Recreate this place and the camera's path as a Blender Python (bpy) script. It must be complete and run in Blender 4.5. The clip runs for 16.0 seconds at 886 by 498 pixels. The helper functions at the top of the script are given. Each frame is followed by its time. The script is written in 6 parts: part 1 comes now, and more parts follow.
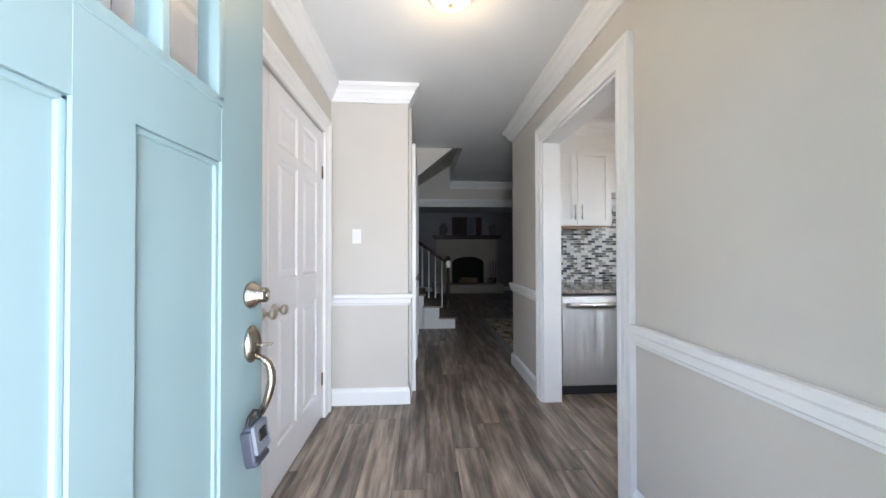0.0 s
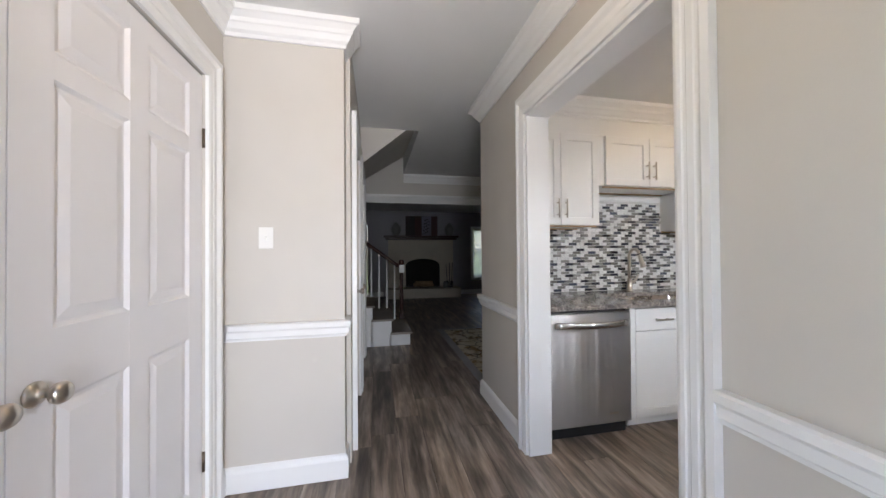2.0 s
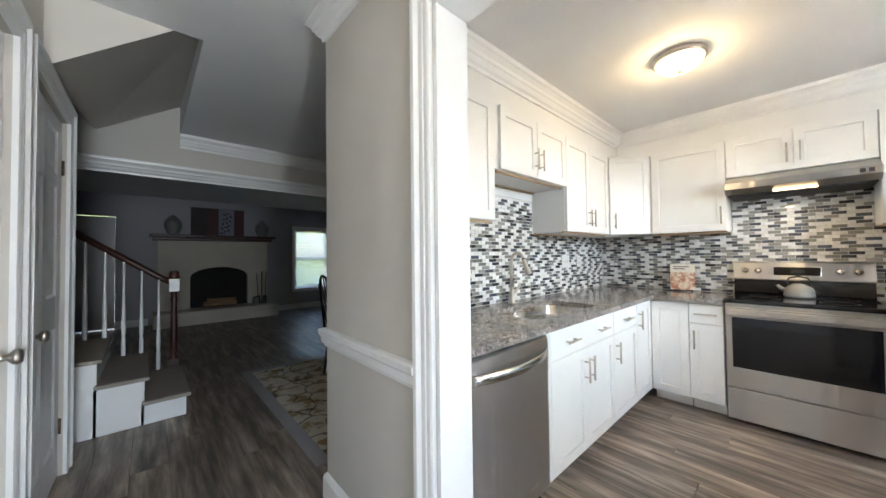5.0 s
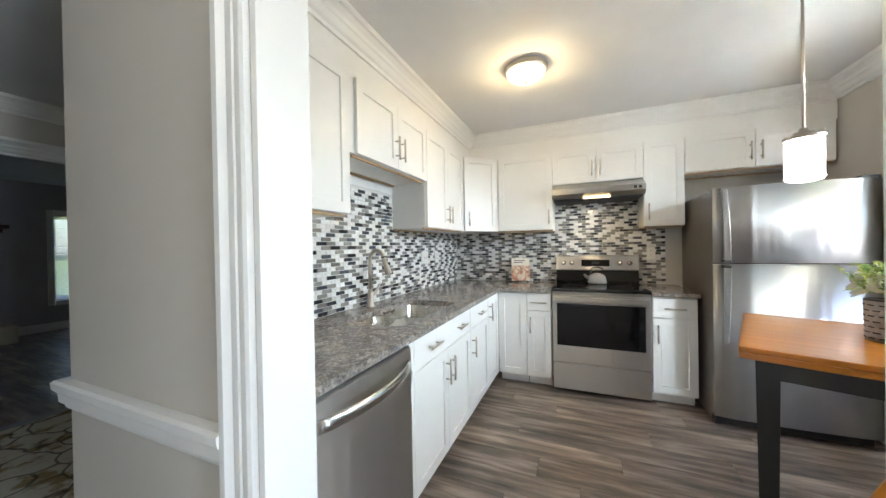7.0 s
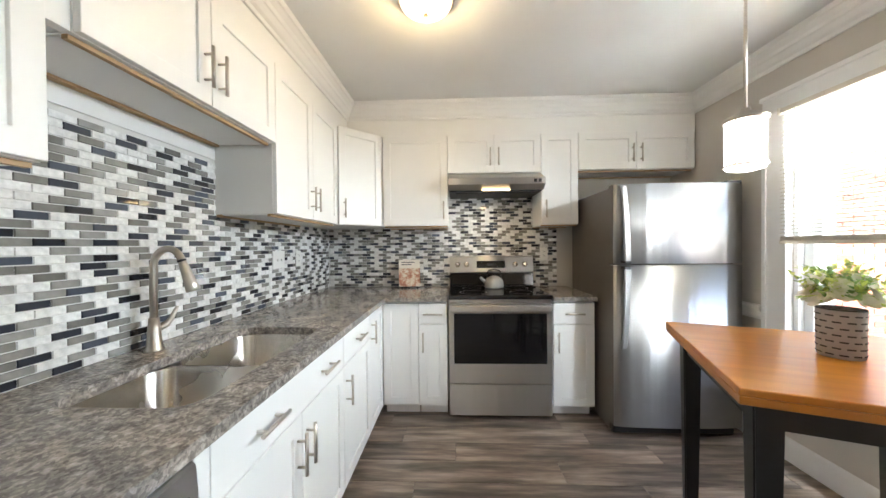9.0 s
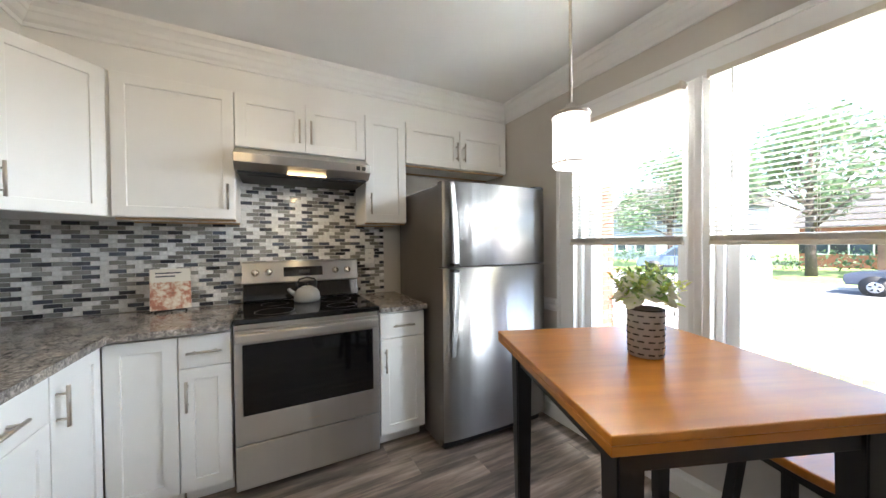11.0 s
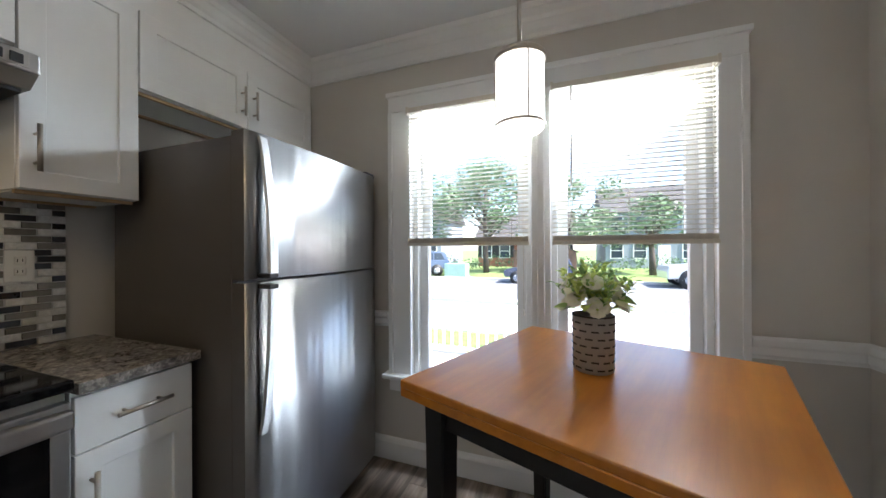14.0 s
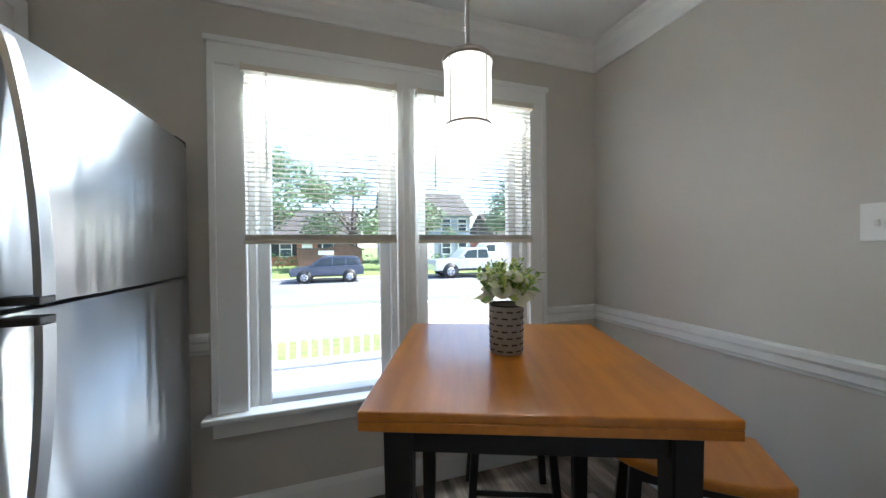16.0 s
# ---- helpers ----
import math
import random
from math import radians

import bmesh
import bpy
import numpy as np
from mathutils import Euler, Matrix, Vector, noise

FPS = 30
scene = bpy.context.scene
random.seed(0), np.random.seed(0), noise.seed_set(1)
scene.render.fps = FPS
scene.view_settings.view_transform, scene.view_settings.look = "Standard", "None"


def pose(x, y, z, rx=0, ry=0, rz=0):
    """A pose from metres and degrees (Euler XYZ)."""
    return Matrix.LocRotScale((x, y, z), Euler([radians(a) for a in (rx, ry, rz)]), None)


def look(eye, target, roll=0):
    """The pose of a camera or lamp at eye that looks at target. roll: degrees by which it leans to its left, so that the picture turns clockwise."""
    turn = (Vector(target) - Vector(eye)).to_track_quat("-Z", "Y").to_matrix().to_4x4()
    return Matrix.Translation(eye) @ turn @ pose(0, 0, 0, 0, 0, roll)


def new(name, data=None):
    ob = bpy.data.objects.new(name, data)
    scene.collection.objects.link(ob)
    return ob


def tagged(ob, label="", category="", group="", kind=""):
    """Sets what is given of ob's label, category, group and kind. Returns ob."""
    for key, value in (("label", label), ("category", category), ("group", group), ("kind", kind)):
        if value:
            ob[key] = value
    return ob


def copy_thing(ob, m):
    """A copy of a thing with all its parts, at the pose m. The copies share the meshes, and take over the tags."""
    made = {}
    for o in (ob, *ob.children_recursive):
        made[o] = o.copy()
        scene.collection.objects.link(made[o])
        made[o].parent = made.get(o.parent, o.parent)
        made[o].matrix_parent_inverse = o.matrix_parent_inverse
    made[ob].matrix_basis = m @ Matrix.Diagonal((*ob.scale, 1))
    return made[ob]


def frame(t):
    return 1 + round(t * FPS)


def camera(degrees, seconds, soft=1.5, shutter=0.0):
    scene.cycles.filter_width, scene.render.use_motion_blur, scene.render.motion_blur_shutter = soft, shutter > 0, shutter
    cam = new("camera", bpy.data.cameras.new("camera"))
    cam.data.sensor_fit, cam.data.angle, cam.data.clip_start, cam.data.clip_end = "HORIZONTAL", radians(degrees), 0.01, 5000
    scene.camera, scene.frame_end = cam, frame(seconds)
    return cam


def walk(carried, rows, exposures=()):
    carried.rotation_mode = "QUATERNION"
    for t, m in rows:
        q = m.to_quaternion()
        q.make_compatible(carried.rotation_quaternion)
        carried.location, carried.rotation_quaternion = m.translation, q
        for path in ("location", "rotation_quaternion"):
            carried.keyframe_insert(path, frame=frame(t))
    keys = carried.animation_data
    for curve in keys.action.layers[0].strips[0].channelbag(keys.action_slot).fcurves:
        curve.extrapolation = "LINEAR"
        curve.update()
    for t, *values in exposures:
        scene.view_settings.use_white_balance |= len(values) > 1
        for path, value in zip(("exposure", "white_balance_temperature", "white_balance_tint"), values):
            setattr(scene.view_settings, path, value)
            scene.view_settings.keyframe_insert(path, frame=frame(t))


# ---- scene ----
cam = camera(107.8, 16.0)
PATH = [
    (0, (-0.058, -0.014, 1.215), (0.061, 1.982, 1.236), -0.1),
    (0.5, (-0.065, 0.102, 1.221), (0.069, 2.097, 1.243), -0.0),
    (1, (-0.08, 0.244, 1.234), (0.151, 2.231, 1.254), -0.1),
    (1.5, (-0.055, 0.42, 1.241), (0.27, 2.394, 1.266), -0.2),
    (2, (-0.01, 0.703, 1.261), (0.396, 2.661, 1.281), -0.4),
    (2.5, (0.024, 0.919, 1.242), (0.51, 2.859, 1.272), -0.3),
    (3, (0.014, 1.154, 1.243), (0.603, 3.065, 1.271), -0.3),
    (3.2, (0.011, 1.242, 1.236), (0.65, 3.137, 1.269), -0.4),
    (5.3, (0.235, 1.826, 1.274), (1.686, 3.202, 1.294), -0.8),
    (5.5, (0.244, 1.856, 1.299), (1.758, 3.163, 1.3), -0.9),
    (6, (0.286, 1.847, 1.302), (1.934, 2.98, 1.3), -0.9),
    (6.5, (0.332, 1.838, 1.288), (2.084, 2.802, 1.299), -1.1),
    (7, (0.418, 1.909, 1.294), (2.258, 2.691, 1.281), -1.0),
    (7.5, (0.608, 1.959, 1.261), (2.488, 2.641, 1.262), -0.9),
    (8, (0.749, 1.997, 1.286), (2.674, 2.542, 1.268), -0.9),
    (8.5, (0.928, 2.049, 1.264), (2.9, 2.385, 1.254), -0.7),
    (9, (1.068, 2.094, 1.28), (3.066, 2.169, 1.259), -0.5),
    (9.5, (1.171, 2.095, 1.282), (3.162, 1.901, 1.259), -0.7),
    (9.7, (1.22, 2.071, 1.289), (3.194, 1.756, 1.26), -0.7),
    (12, (1.705, 1.912, 1.275), (3.222, 0.608, 1.274), -0.5),
    (12.5, (1.817, 1.889, 1.26), (3.145, 0.393, 1.268), -0.4),
    (13, (1.939, 1.883, 1.259), (3.066, 0.23, 1.263), -0.3),
    (13.5, (2.1, 1.893, 1.238), (2.997, 0.105, 1.252), -0.4),
    (14, (2.21, 1.861, 1.253), (2.894, -0.018, 1.255), -0.3),
    (14.5, (2.336, 1.839, 1.239), (2.683, -0.131, 1.237), -0.6),
    (15, (2.448, 1.782, 1.267), (2.487, -0.217, 1.235), -0.4),
    (15.5, (2.539, 1.78, 1.262), (2.257, -0.201, 1.249), -0.5),
    (16, (2.623, 1.804, 1.259), (2.025, -0.104, 1.238), -0.5),
]
EXPOSURES = [(0.0, 2.64, 6300, 17), (1.0, 2.60, 6650, 21), (1.6, 2.58, 6650, 21), (3.0, 2.75, 6550, 15), (5.4, 3.42, 6350, 12), (6.0, 3.42, 6350, 11), (8.0, 3.06, 6250, 9), (8.7, 3.14, 6500, 11), (9.6, 3.36, 6550, 13), (12.0, 2.42, 6250, 13), (14.0, 2.10, 6100, 13), (16.0, 2.02, 5900, 9)]
walk(cam, [(t, look(eye, target, roll)) for t, eye, target, roll in PATH], EXPOSURES)

# ---- world, sun, exposure ----
world = bpy.data.worlds.new("world")
scene.world = world
world.use_nodes = True
wn = world.node_tree
sky = wn.nodes.new("ShaderNodeTexSky")
sky.sky_type = "NISHITA"
sky.sun_disc = False
sky.sun_elevation = radians(52)
sky.sun_rotation = radians(-85)
wn.links.new(sky.outputs[0], wn.nodes["Background"].inputs[0])
wn.nodes["Background"].inputs[1].default_value = 0.15
sun = new("sun", bpy.data.lights.new("sun", "SUN"))
sun.data.energy = 4.5
sun.data.angle = radians(0.5)
sun.data.color = (1.0, 0.95, 0.87)
# the sun stands high along the street, so that none of it enters the windows
sun.matrix_world = look((0, 0, 20), (15, -2.5, 0))


def area_lamp(name, eye, target, w, h, energy, color, spread=180):
    la = bpy.data.lights.new(name, "AREA")
    la.shape, la.size, la.size_y, la.energy, la.color = "RECTANGLE", w, h, energy, color
    la.spread = radians(spread)
    ob = new(name, la)
    ob.matrix_world = look(eye, target)
    return ob


def point_lamp(name, at, energy, color, radius=0.05):
    la = bpy.data.lights.new(name, "POINT")
    la.energy, la.color, la.shadow_soft_size = energy, color, radius
    ob = new(name, la)
    ob.location = at
    return ob


DAY = (0.82, 0.93, 1.0)
WARM = (1.0, 0.73, 0.37)
area_lamp("daylight_window_a", (2.69, 0.10, 1.955), (2.69, 1.6, 0.35), 0.54, 0.13, 5.2, DAY, 108)
area_lamp("daylight_window_b", (1.92, 0.10, 1.955), (2.5, 1.5, 0.35), 0.54, 0.13, 4.2, DAY, 112)
area_lamp("daylight_doorway", (0.24, -1.15, 1.05), (-0.25, 2.4, 0.55), 0.9, 1.5, 16.6, DAY)
point_lamp("kitchen_bulb", (2.595, 2.222, 2.34), 0.90, WARM, 0.06)
point_lamp("hall_bulb", (0.08, 1.59, 2.43), 0.76, WARM, 0.06)
point_lamp("pendant_bulb", (2.306, 1.02, 1.66), 0.10, (1.0, 0.93, 0.82), 0.03)
area_lamp("hood_bulb", (3.70, 1.80, 1.66), (3.72, 1.80, 0.9), 0.05, 0.16, 0.17, WARM)


# ---- materials ----
def principled(name, color, rough=0.5, metal=0.0):
    m = bpy.data.materials.new(name)
    m.use_nodes = True
    b = m.node_tree.nodes["Principled BSDF"]
    b.inputs["Base Color"].default_value = (*color, 1)
    b.inputs["Roughness"].default_value = rough
    b.inputs["Metallic"].default_value = metal
    return m, m.node_tree, b


def coords(nt, scale=(1, 1, 1), kind="Object"):
    tc = nt.nodes.new("ShaderNodeTexCoord")
    mp = nt.nodes.new("ShaderNodeMapping")
    mp.inputs["Scale"].default_value = scale
    nt.links.new(tc.outputs[kind], mp.inputs[0])
    return mp.outputs[0]


def noise_tex(nt, vec, scale, detail=4.0, rough=0.55):
    n = nt.nodes.new("ShaderNodeTexNoise")
    n.inputs["Scale"].default_value = scale
    n.inputs["Detail"].default_value = detail
    n.inputs["Roughness"].default_value = rough
    nt.links.new(vec, n.inputs["Vector"])
    return n.outputs[0]


def ramp(nt, fac, stops):
    r = nt.nodes.new("ShaderNodeValToRGB")
    r.color_ramp.elements[0].position, r.color_ramp.elements[0].color = stops[0][0], (*stops[0][1], 1)
    r.color_ramp.elements[1].position, r.color_ramp.elements[1].color = stops[-1][0], (*stops[-1][1], 1)
    for p, c in stops[1:-1]:
        e = r.color_ramp.elements.new(p)
        e.color = (*c, 1)
    nt.links.new(fac, r.inputs[0])
    return r.outputs[0]


def mix(nt, a, b, fac, mode="MIX"):
    n = nt.nodes.new("ShaderNodeMix")
    n.data_type, n.blend_type = "RGBA", mode
    for i, v in ((6, a), (7, b)):
        if isinstance(v, tuple):
            n.inputs[i].default_value = (*v, 1)
        else:
            nt.links.new(v, n.inputs[i])
    if isinstance(fac, float):
        n.inputs[0].default_value = fac
    else:
        nt.links.new(fac, n.inputs[0])
    return n.outputs[2]


def bump(nt, b, height, strength=0.2, distance=0.002):
    n = nt.nodes.new("ShaderNodeBump")
    n.inputs["Strength"].default_value = strength
    n.inputs["Distance"].default_value = distance
    nt.links.new(height, n.inputs["Height"])
    nt.links.new(n.outputs[0], b.inputs["Normal"])


def spread(nt, b, fac, lo, hi):
    m = nt.nodes.new("ShaderNodeMapRange")
    m.inputs["To Min"].default_value, m.inputs["To Max"].default_value = lo, hi
    nt.links.new(fac, m.inputs[0])
    nt.links.new(m.outputs[0], b.inputs["Roughness"])


def paint(name, color, rough=0.5, grain=180, relief=0.12, vary=0.05):
    m, nt, b = principled(name, color, rough)
    v = coords(nt)
    big = noise_tex(nt, v, 2.3, 3)
    c2 = tuple(max(0.0, x * (1 - vary)) for x in color)
    nt.links.new(ramp(nt, big, [(0.3, c2), (0.7, color)]), b.inputs["Base Color"])
    fine = noise_tex(nt, v, grain, 3)
    bump(nt, b, fine, relief, 0.001)
    spread(nt, b, noise_tex(nt, v, 9, 3), rough - 0.06, rough + 0.06)
    return m


# wall colour darkened and blued: the living room's dimness is put into it
WALL_SHADED = paint("living_wall_shaded", (0.37, 0.36, 0.385), 0.6, 260, 0.25)
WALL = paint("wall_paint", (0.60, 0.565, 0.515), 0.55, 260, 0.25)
CEIL = paint("ceiling_paint", (0.78, 0.78, 0.77), 0.8, 220, 0.2)
TRIM = paint("trim_paint", (0.83, 0.83, 0.82), 0.32, 60, 0.06, 0.03)
CABW = paint("cabinet_paint", (0.85, 0.845, 0.825), 0.38, 90, 0.04, 0.03)
DOORW = paint("door_paint", (0.85, 0.84, 0.855), 0.36, 70, 0.06, 0.03)
TEAL = paint("teal_paint", (0.265, 0.365, 0.37), 0.33, 70, 0.06, 0.05)
BLACK = paint("black_paint", (0.012, 0.012, 0.014), 0.35, 90, 0.08, 0.3)
PLASTIC = paint("white_plastic", (0.82, 0.81, 0.78), 0.3, 40, 0.02, 0.02)
SLATM = paint("blind_slat", (0.72, 0.67, 0.58), 0.45, 60, 0.03, 0.03)
BLACKG, _, _b = principled("black_glass", (0.006, 0.006, 0.007), 0.06)
NICKEL, _n, _b = principled("brushed_nickel", (0.55, 0.50, 0.44), 0.28, 1.0)
CHROME, _n, _b = principled("polished_nickel", (0.66, 0.60, 0.52), 0.14, 1.0)
BRONZE, _n, _b = principled("aged_bronze", (0.16, 0.12, 0.085), 0.35, 1.0)
RUBBER = paint("black_rubber", (0.02, 0.02, 0.021), 0.6, 90, 0.1, 0.2)
BIRCH = paint("raw_plywood", (0.55, 0.36, 0.19), 0.6, 120, 0.1, 0.2)


def steel(name, color, rough=0.26, wave=0.11, aniso=0.95):
    m, nt, b = principled(name, color, rough, 1.0)
    wav = noise_tex(nt, coords(nt, (8, 8, 0.15)), 1.0, 2)
    fine = noise_tex(nt, coords(nt, (5, 5, 1600)), 1.0, 1)
    b1 = nt.nodes.new("ShaderNodeBump")
    b1.inputs["Strength"].default_value, b1.inputs["Distance"].default_value = wave, 0.006
    nt.links.new(wav, b1.inputs["Height"])
    b2 = nt.nodes.new("ShaderNodeBump")
    b2.inputs["Strength"].default_value, b2.inputs["Distance"].default_value = 0.25, 0.0003
    nt.links.new(fine, b2.inputs["Height"])
    nt.links.new(b1.outputs[0], b2.inputs["Normal"])
    nt.links.new(b2.outputs[0], b.inputs["Normal"])
    # level brushing: reflections smear up and down
    tang = nt.nodes.new("ShaderNodeCombineXYZ")
    tang.inputs[2].default_value = 1.0
    nt.links.new(tang.outputs[0], b.inputs["Tangent"])
    b.inputs["Anisotropic"].default_value = aniso
    smear = noise_tex(nt, coords(nt), 3.5, 3)
    spread(nt, b, smear, rough - 0.03, rough + 0.05)
    return m


STEEL = steel("brushed_steel", (0.52, 0.51, 0.49), 0.34)
STEELF = steel("fridge_steel", (0.42, 0.42, 0.42), 0.33, 1.2, 0.97)
STEELH = steel("brushed_steel_level", (0.50, 0.495, 0.49), 0.33, 1.4, 0.97)
SINKM = steel("sink_steel", (0.60, 0.575, 0.54), 0.26)


def wood_floor():
    m, nt, b = principled("vinyl_plank", (0.2, 0.16, 0.13), 0.38)
    info = nt.nodes.new("ShaderNodeObjectInfo")
    geo = nt.nodes.new("ShaderNodeNewGeometry")
    add = nt.nodes.new("ShaderNodeMath")
    add.operation = "ADD"
    nt.links.new(info.outputs["Random"], add.inputs[0])
    nt.links.new(geo.outputs["Random Per Island"], add.inputs[1])
    frac = nt.nodes.new("ShaderNodeMath")
    frac.operation = "FRACT"
    nt.links.new(add.outputs[0], frac.inputs[0])
    tc = nt.nodes.new("ShaderNodeTexCoord")
    off = nt.nodes.new("ShaderNodeVectorMath")
    off.operation = "ADD"
    comb = nt.nodes.new("ShaderNodeCombineXYZ")
    mul = nt.nodes.new("ShaderNodeMath")
    mul.operation = "MULTIPLY"
    mul.inputs[1].default_value = 37.0
    nt.links.new(add.outputs[0], mul.inputs[0])
    nt.links.new(mul.outputs[0], comb.inputs[0])
    nt.links.new(mul.outputs[0], comb.inputs[2])
    nt.links.new(geo.outputs["Position"], off.inputs[0])
    nt.links.new(comb.outputs[0], off.inputs[1])
    mp = nt.nodes.new("ShaderNodeMapping")
    mp.inputs["Scale"].default_value = (21, 1.7, 1)
    nt.links.new(off.outputs[0], mp.inputs[0])
    mp2 = nt.nodes.new("ShaderNodeMapping")
    mp2.inputs["Scale"].default_value = (14, 2.4, 1)
    nt.links.new(off.outputs[0], mp2.inputs[0])
    grain = noise_tex(nt, mp.outputs[0], 1.0, 6, 0.60)
    cloud = noise_tex(nt, mp2.outputs[0], 1.0, 4, 0.6)
    base = ramp(nt, grain, [(0.30, (0.095, 0.078, 0.066)), (0.45, (0.195, 0.161, 0.136)), (0.57, (0.32, 0.27, 0.228)), (0.74, (0.47, 0.41, 0.355))])
    tone = ramp(nt, cloud, [(0.30, (0.50, 0.49, 0.48)), (0.50, (0.98, 0.95, 0.92)), (0.70, (1.45, 1.39, 1.33))])
    tint = ramp(nt, frac.outputs[0], [(0.0, (0.74, 0.74, 0.75)), (0.45, (0.92, 0.90, 0.88)), (0.75, (1.08, 1.03, 0.97)), (1.0, (0.82, 0.81, 0.82))])
    nt.links.new(mix(nt, mix(nt, base, tone, 1.0, "MULTIPLY"), tint, 1.0, "MULTIPLY"), b.inputs["Base Color"])
    bump(nt, b, grain, 0.25, 0.001)
    spread(nt, b, grain, 0.30, 0.46)
    return m


FLOORM = wood_floor()
GAP = paint("floor_gap", (0.03, 0.025, 0.022), 0.7)


def granite():
    m, nt, b = principled("granite", (0.2, 0.18, 0.16), 0.12)
    v = coords(nt)
    blot = noise_tex(nt, v, 36, 7, 0.72)
    big = noise_tex(nt, v, 7, 4, 0.6)
    vor = nt.nodes.new("ShaderNodeTexVoronoi")
    vor.inputs["Scale"].default_value = 130
    nt.links.new(v, vor.inputs["Vector"])
    base = ramp(nt, blot, [(0.27, (0.075, 0.072, 0.072)), (0.42, (0.215, 0.203, 0.19)), (0.56, (0.385, 0.365, 0.34)), (0.74, (0.62, 0.605, 0.58))])
    tone = ramp(nt, big, [(0.3, (0.65, 0.65, 0.68)), (0.7, (1.1, 1.05, 1.0))])
    fleck = ramp(nt, vor.outputs["Color"], [(0.35, (0.68, 0.66, 0.65)), (0.65, (1.2, 1.17, 1.14))])
    nt.links.new(mix(nt, mix(nt, base, tone, 1.0, "MULTIPLY"), fleck, 1.0, "MULTIPLY"), b.inputs["Base Color"])
    return m


GRANITE = granite()


def tile_mat(name, kind):
    m, nt, b = principled(name, (0.4, 0.4, 0.4), 0.1)
    info = nt.nodes.new("ShaderNodeObjectInfo")
    geo = nt.nodes.new("ShaderNodeNewGeometry")
    wn_ = nt.nodes.new("ShaderNodeTexWhiteNoise")
    wn_.noise_dimensions = "2D"
    comb = nt.nodes.new("ShaderNodeCombineXYZ")
    nt.links.new(info.outputs["Random"], comb.inputs[0])
    nt.links.new(geo.outputs["Random Per Island"], comb.inputs[1])
    nt.links.new(comb.outputs[0], wn_.inputs["Vector"])
    stops = {"dark": [(0.0, (0.018, 0.019, 0.024)), (0.5, (0.038, 0.042, 0.055)), (1.0, (0.085, 0.10, 0.13))],
             "grey": [(0.0, (0.17, 0.16, 0.145)), (0.5, (0.255, 0.245, 0.225)), (1.0, (0.33, 0.325, 0.305))],
             "stone": [(0.0, (0.66, 0.65, 0.63)), (0.5, (0.75, 0.745, 0.73)), (1.0, (0.82, 0.82, 0.81))]}[kind]
    c = ramp(nt, wn_.outputs[0], stops)
    v = coords(nt)
    streak = noise_tex(nt, v, 60 if kind == "stone" else 25, 4)
    nt.links.new(mix(nt, c, ramp(nt, streak, [(0.3, (0.78, 0.78, 0.78)), (0.7, (1.12, 1.12, 1.12))]), 1.0, "MULTIPLY"), b.inputs["Base Color"])
    b.inputs["Roughness"].default_value = 0.30 if kind == "stone" else 0.07
    b.inputs["Coat Weight"].default_value = 0.0 if kind == "stone" else 0.6
    return m


TILES = [tile_mat("dark_glass_tile", "dark"), tile_mat("grey_glass_tile", "grey"), tile_mat("pale_stone_tile", "stone")]
GROUT = paint("grout", (0.70, 0.69, 0.67), 0.8, 300, 0.2)


def wood(name, dark, light, axis, rough=0.3, scale=1.0):
    m, nt, b = principled(name, light, rough)
    sc = [30 * scale, 30 * scale, 30 * scale]
    sc[axis] = 2.0 * scale
    v = coords(nt, tuple(sc))
    g = noise_tex(nt, v, 1.0, 6, 0.6)
    big = noise_tex(nt, coords(nt), 5, 3)
    c = ramp(nt, g, [(0.3, dark), (0.7, light)])
    nt.links.new(mix(nt, c, ramp(nt, big, [(0.3, (0.85, 0.83, 0.80)), (0.7, (1.08, 1.06, 1.04))]), 1.0, "MULTIPLY"), b.inputs["Base Color"])
    spread(nt, b, big, rough - 0.06, rough + 0.08)
    bump(nt, b, g, 0.08, 0.0006)
    return m


MAPLE = wood("honey_maple", (0.44, 0.145, 0.010), (0.58, 0.215, 0.018), 1, 0.30)
MAPLE.node_tree.nodes["Principled BSDF"].inputs["Coat Weight"].default_value = 0.35
MAPLE.node_tree.nodes["Principled BSDF"].inputs["Coat Roughness"].default_value = 0.18
MAHOG = wood("mahogany", (0.030, 0.008, 0.006), (0.062, 0.017, 0.012), 0, 0.38)


def glow(name, color, strength):
    m, nt, b = principled(name, color, 0.4)
    b.inputs["Emission Color"].default_value = (*color, 1)
    b.inputs["Emission Strength"].default_value = strength
    return m


def glass(name, color=(1, 1, 1), rough=0.0):
    m = bpy.data.materials.new(name)
    m.use_nodes = True
    nt = m.node_tree
    b = nt.nodes["Principled BSDF"]
    b.inputs["Base Color"].default_value = (*color, 1)
    b.inputs["Roughness"].default_value = rough
    b.inputs["Transmission Weight"].default_value = 1.0
    b.inputs["IOR"].default_value = 1.05
    return m


PANE = glass("window_glass")


# ---- mesh helpers ----
def box(bm, x0, x1, y0, y1, z0, z1, m=None, mi=0):
    vs = [bm.verts.new((x, y, z)) for z in (z0, z1) for x, y in ((x0, y0), (x1, y0), (x1, y1), (x0, y1))]
    if m is not None:
        for v in vs:
            v.co = m @ v.co
    for f in ((3, 2, 1, 0), (4, 5, 6, 7), (0, 1, 5, 4), (1, 2, 6, 5), (2, 3, 7, 6), (3, 0, 4, 7)):
        fc = bm.faces.new([vs[i] for i in f])
        fc.material_index = mi
    return vs


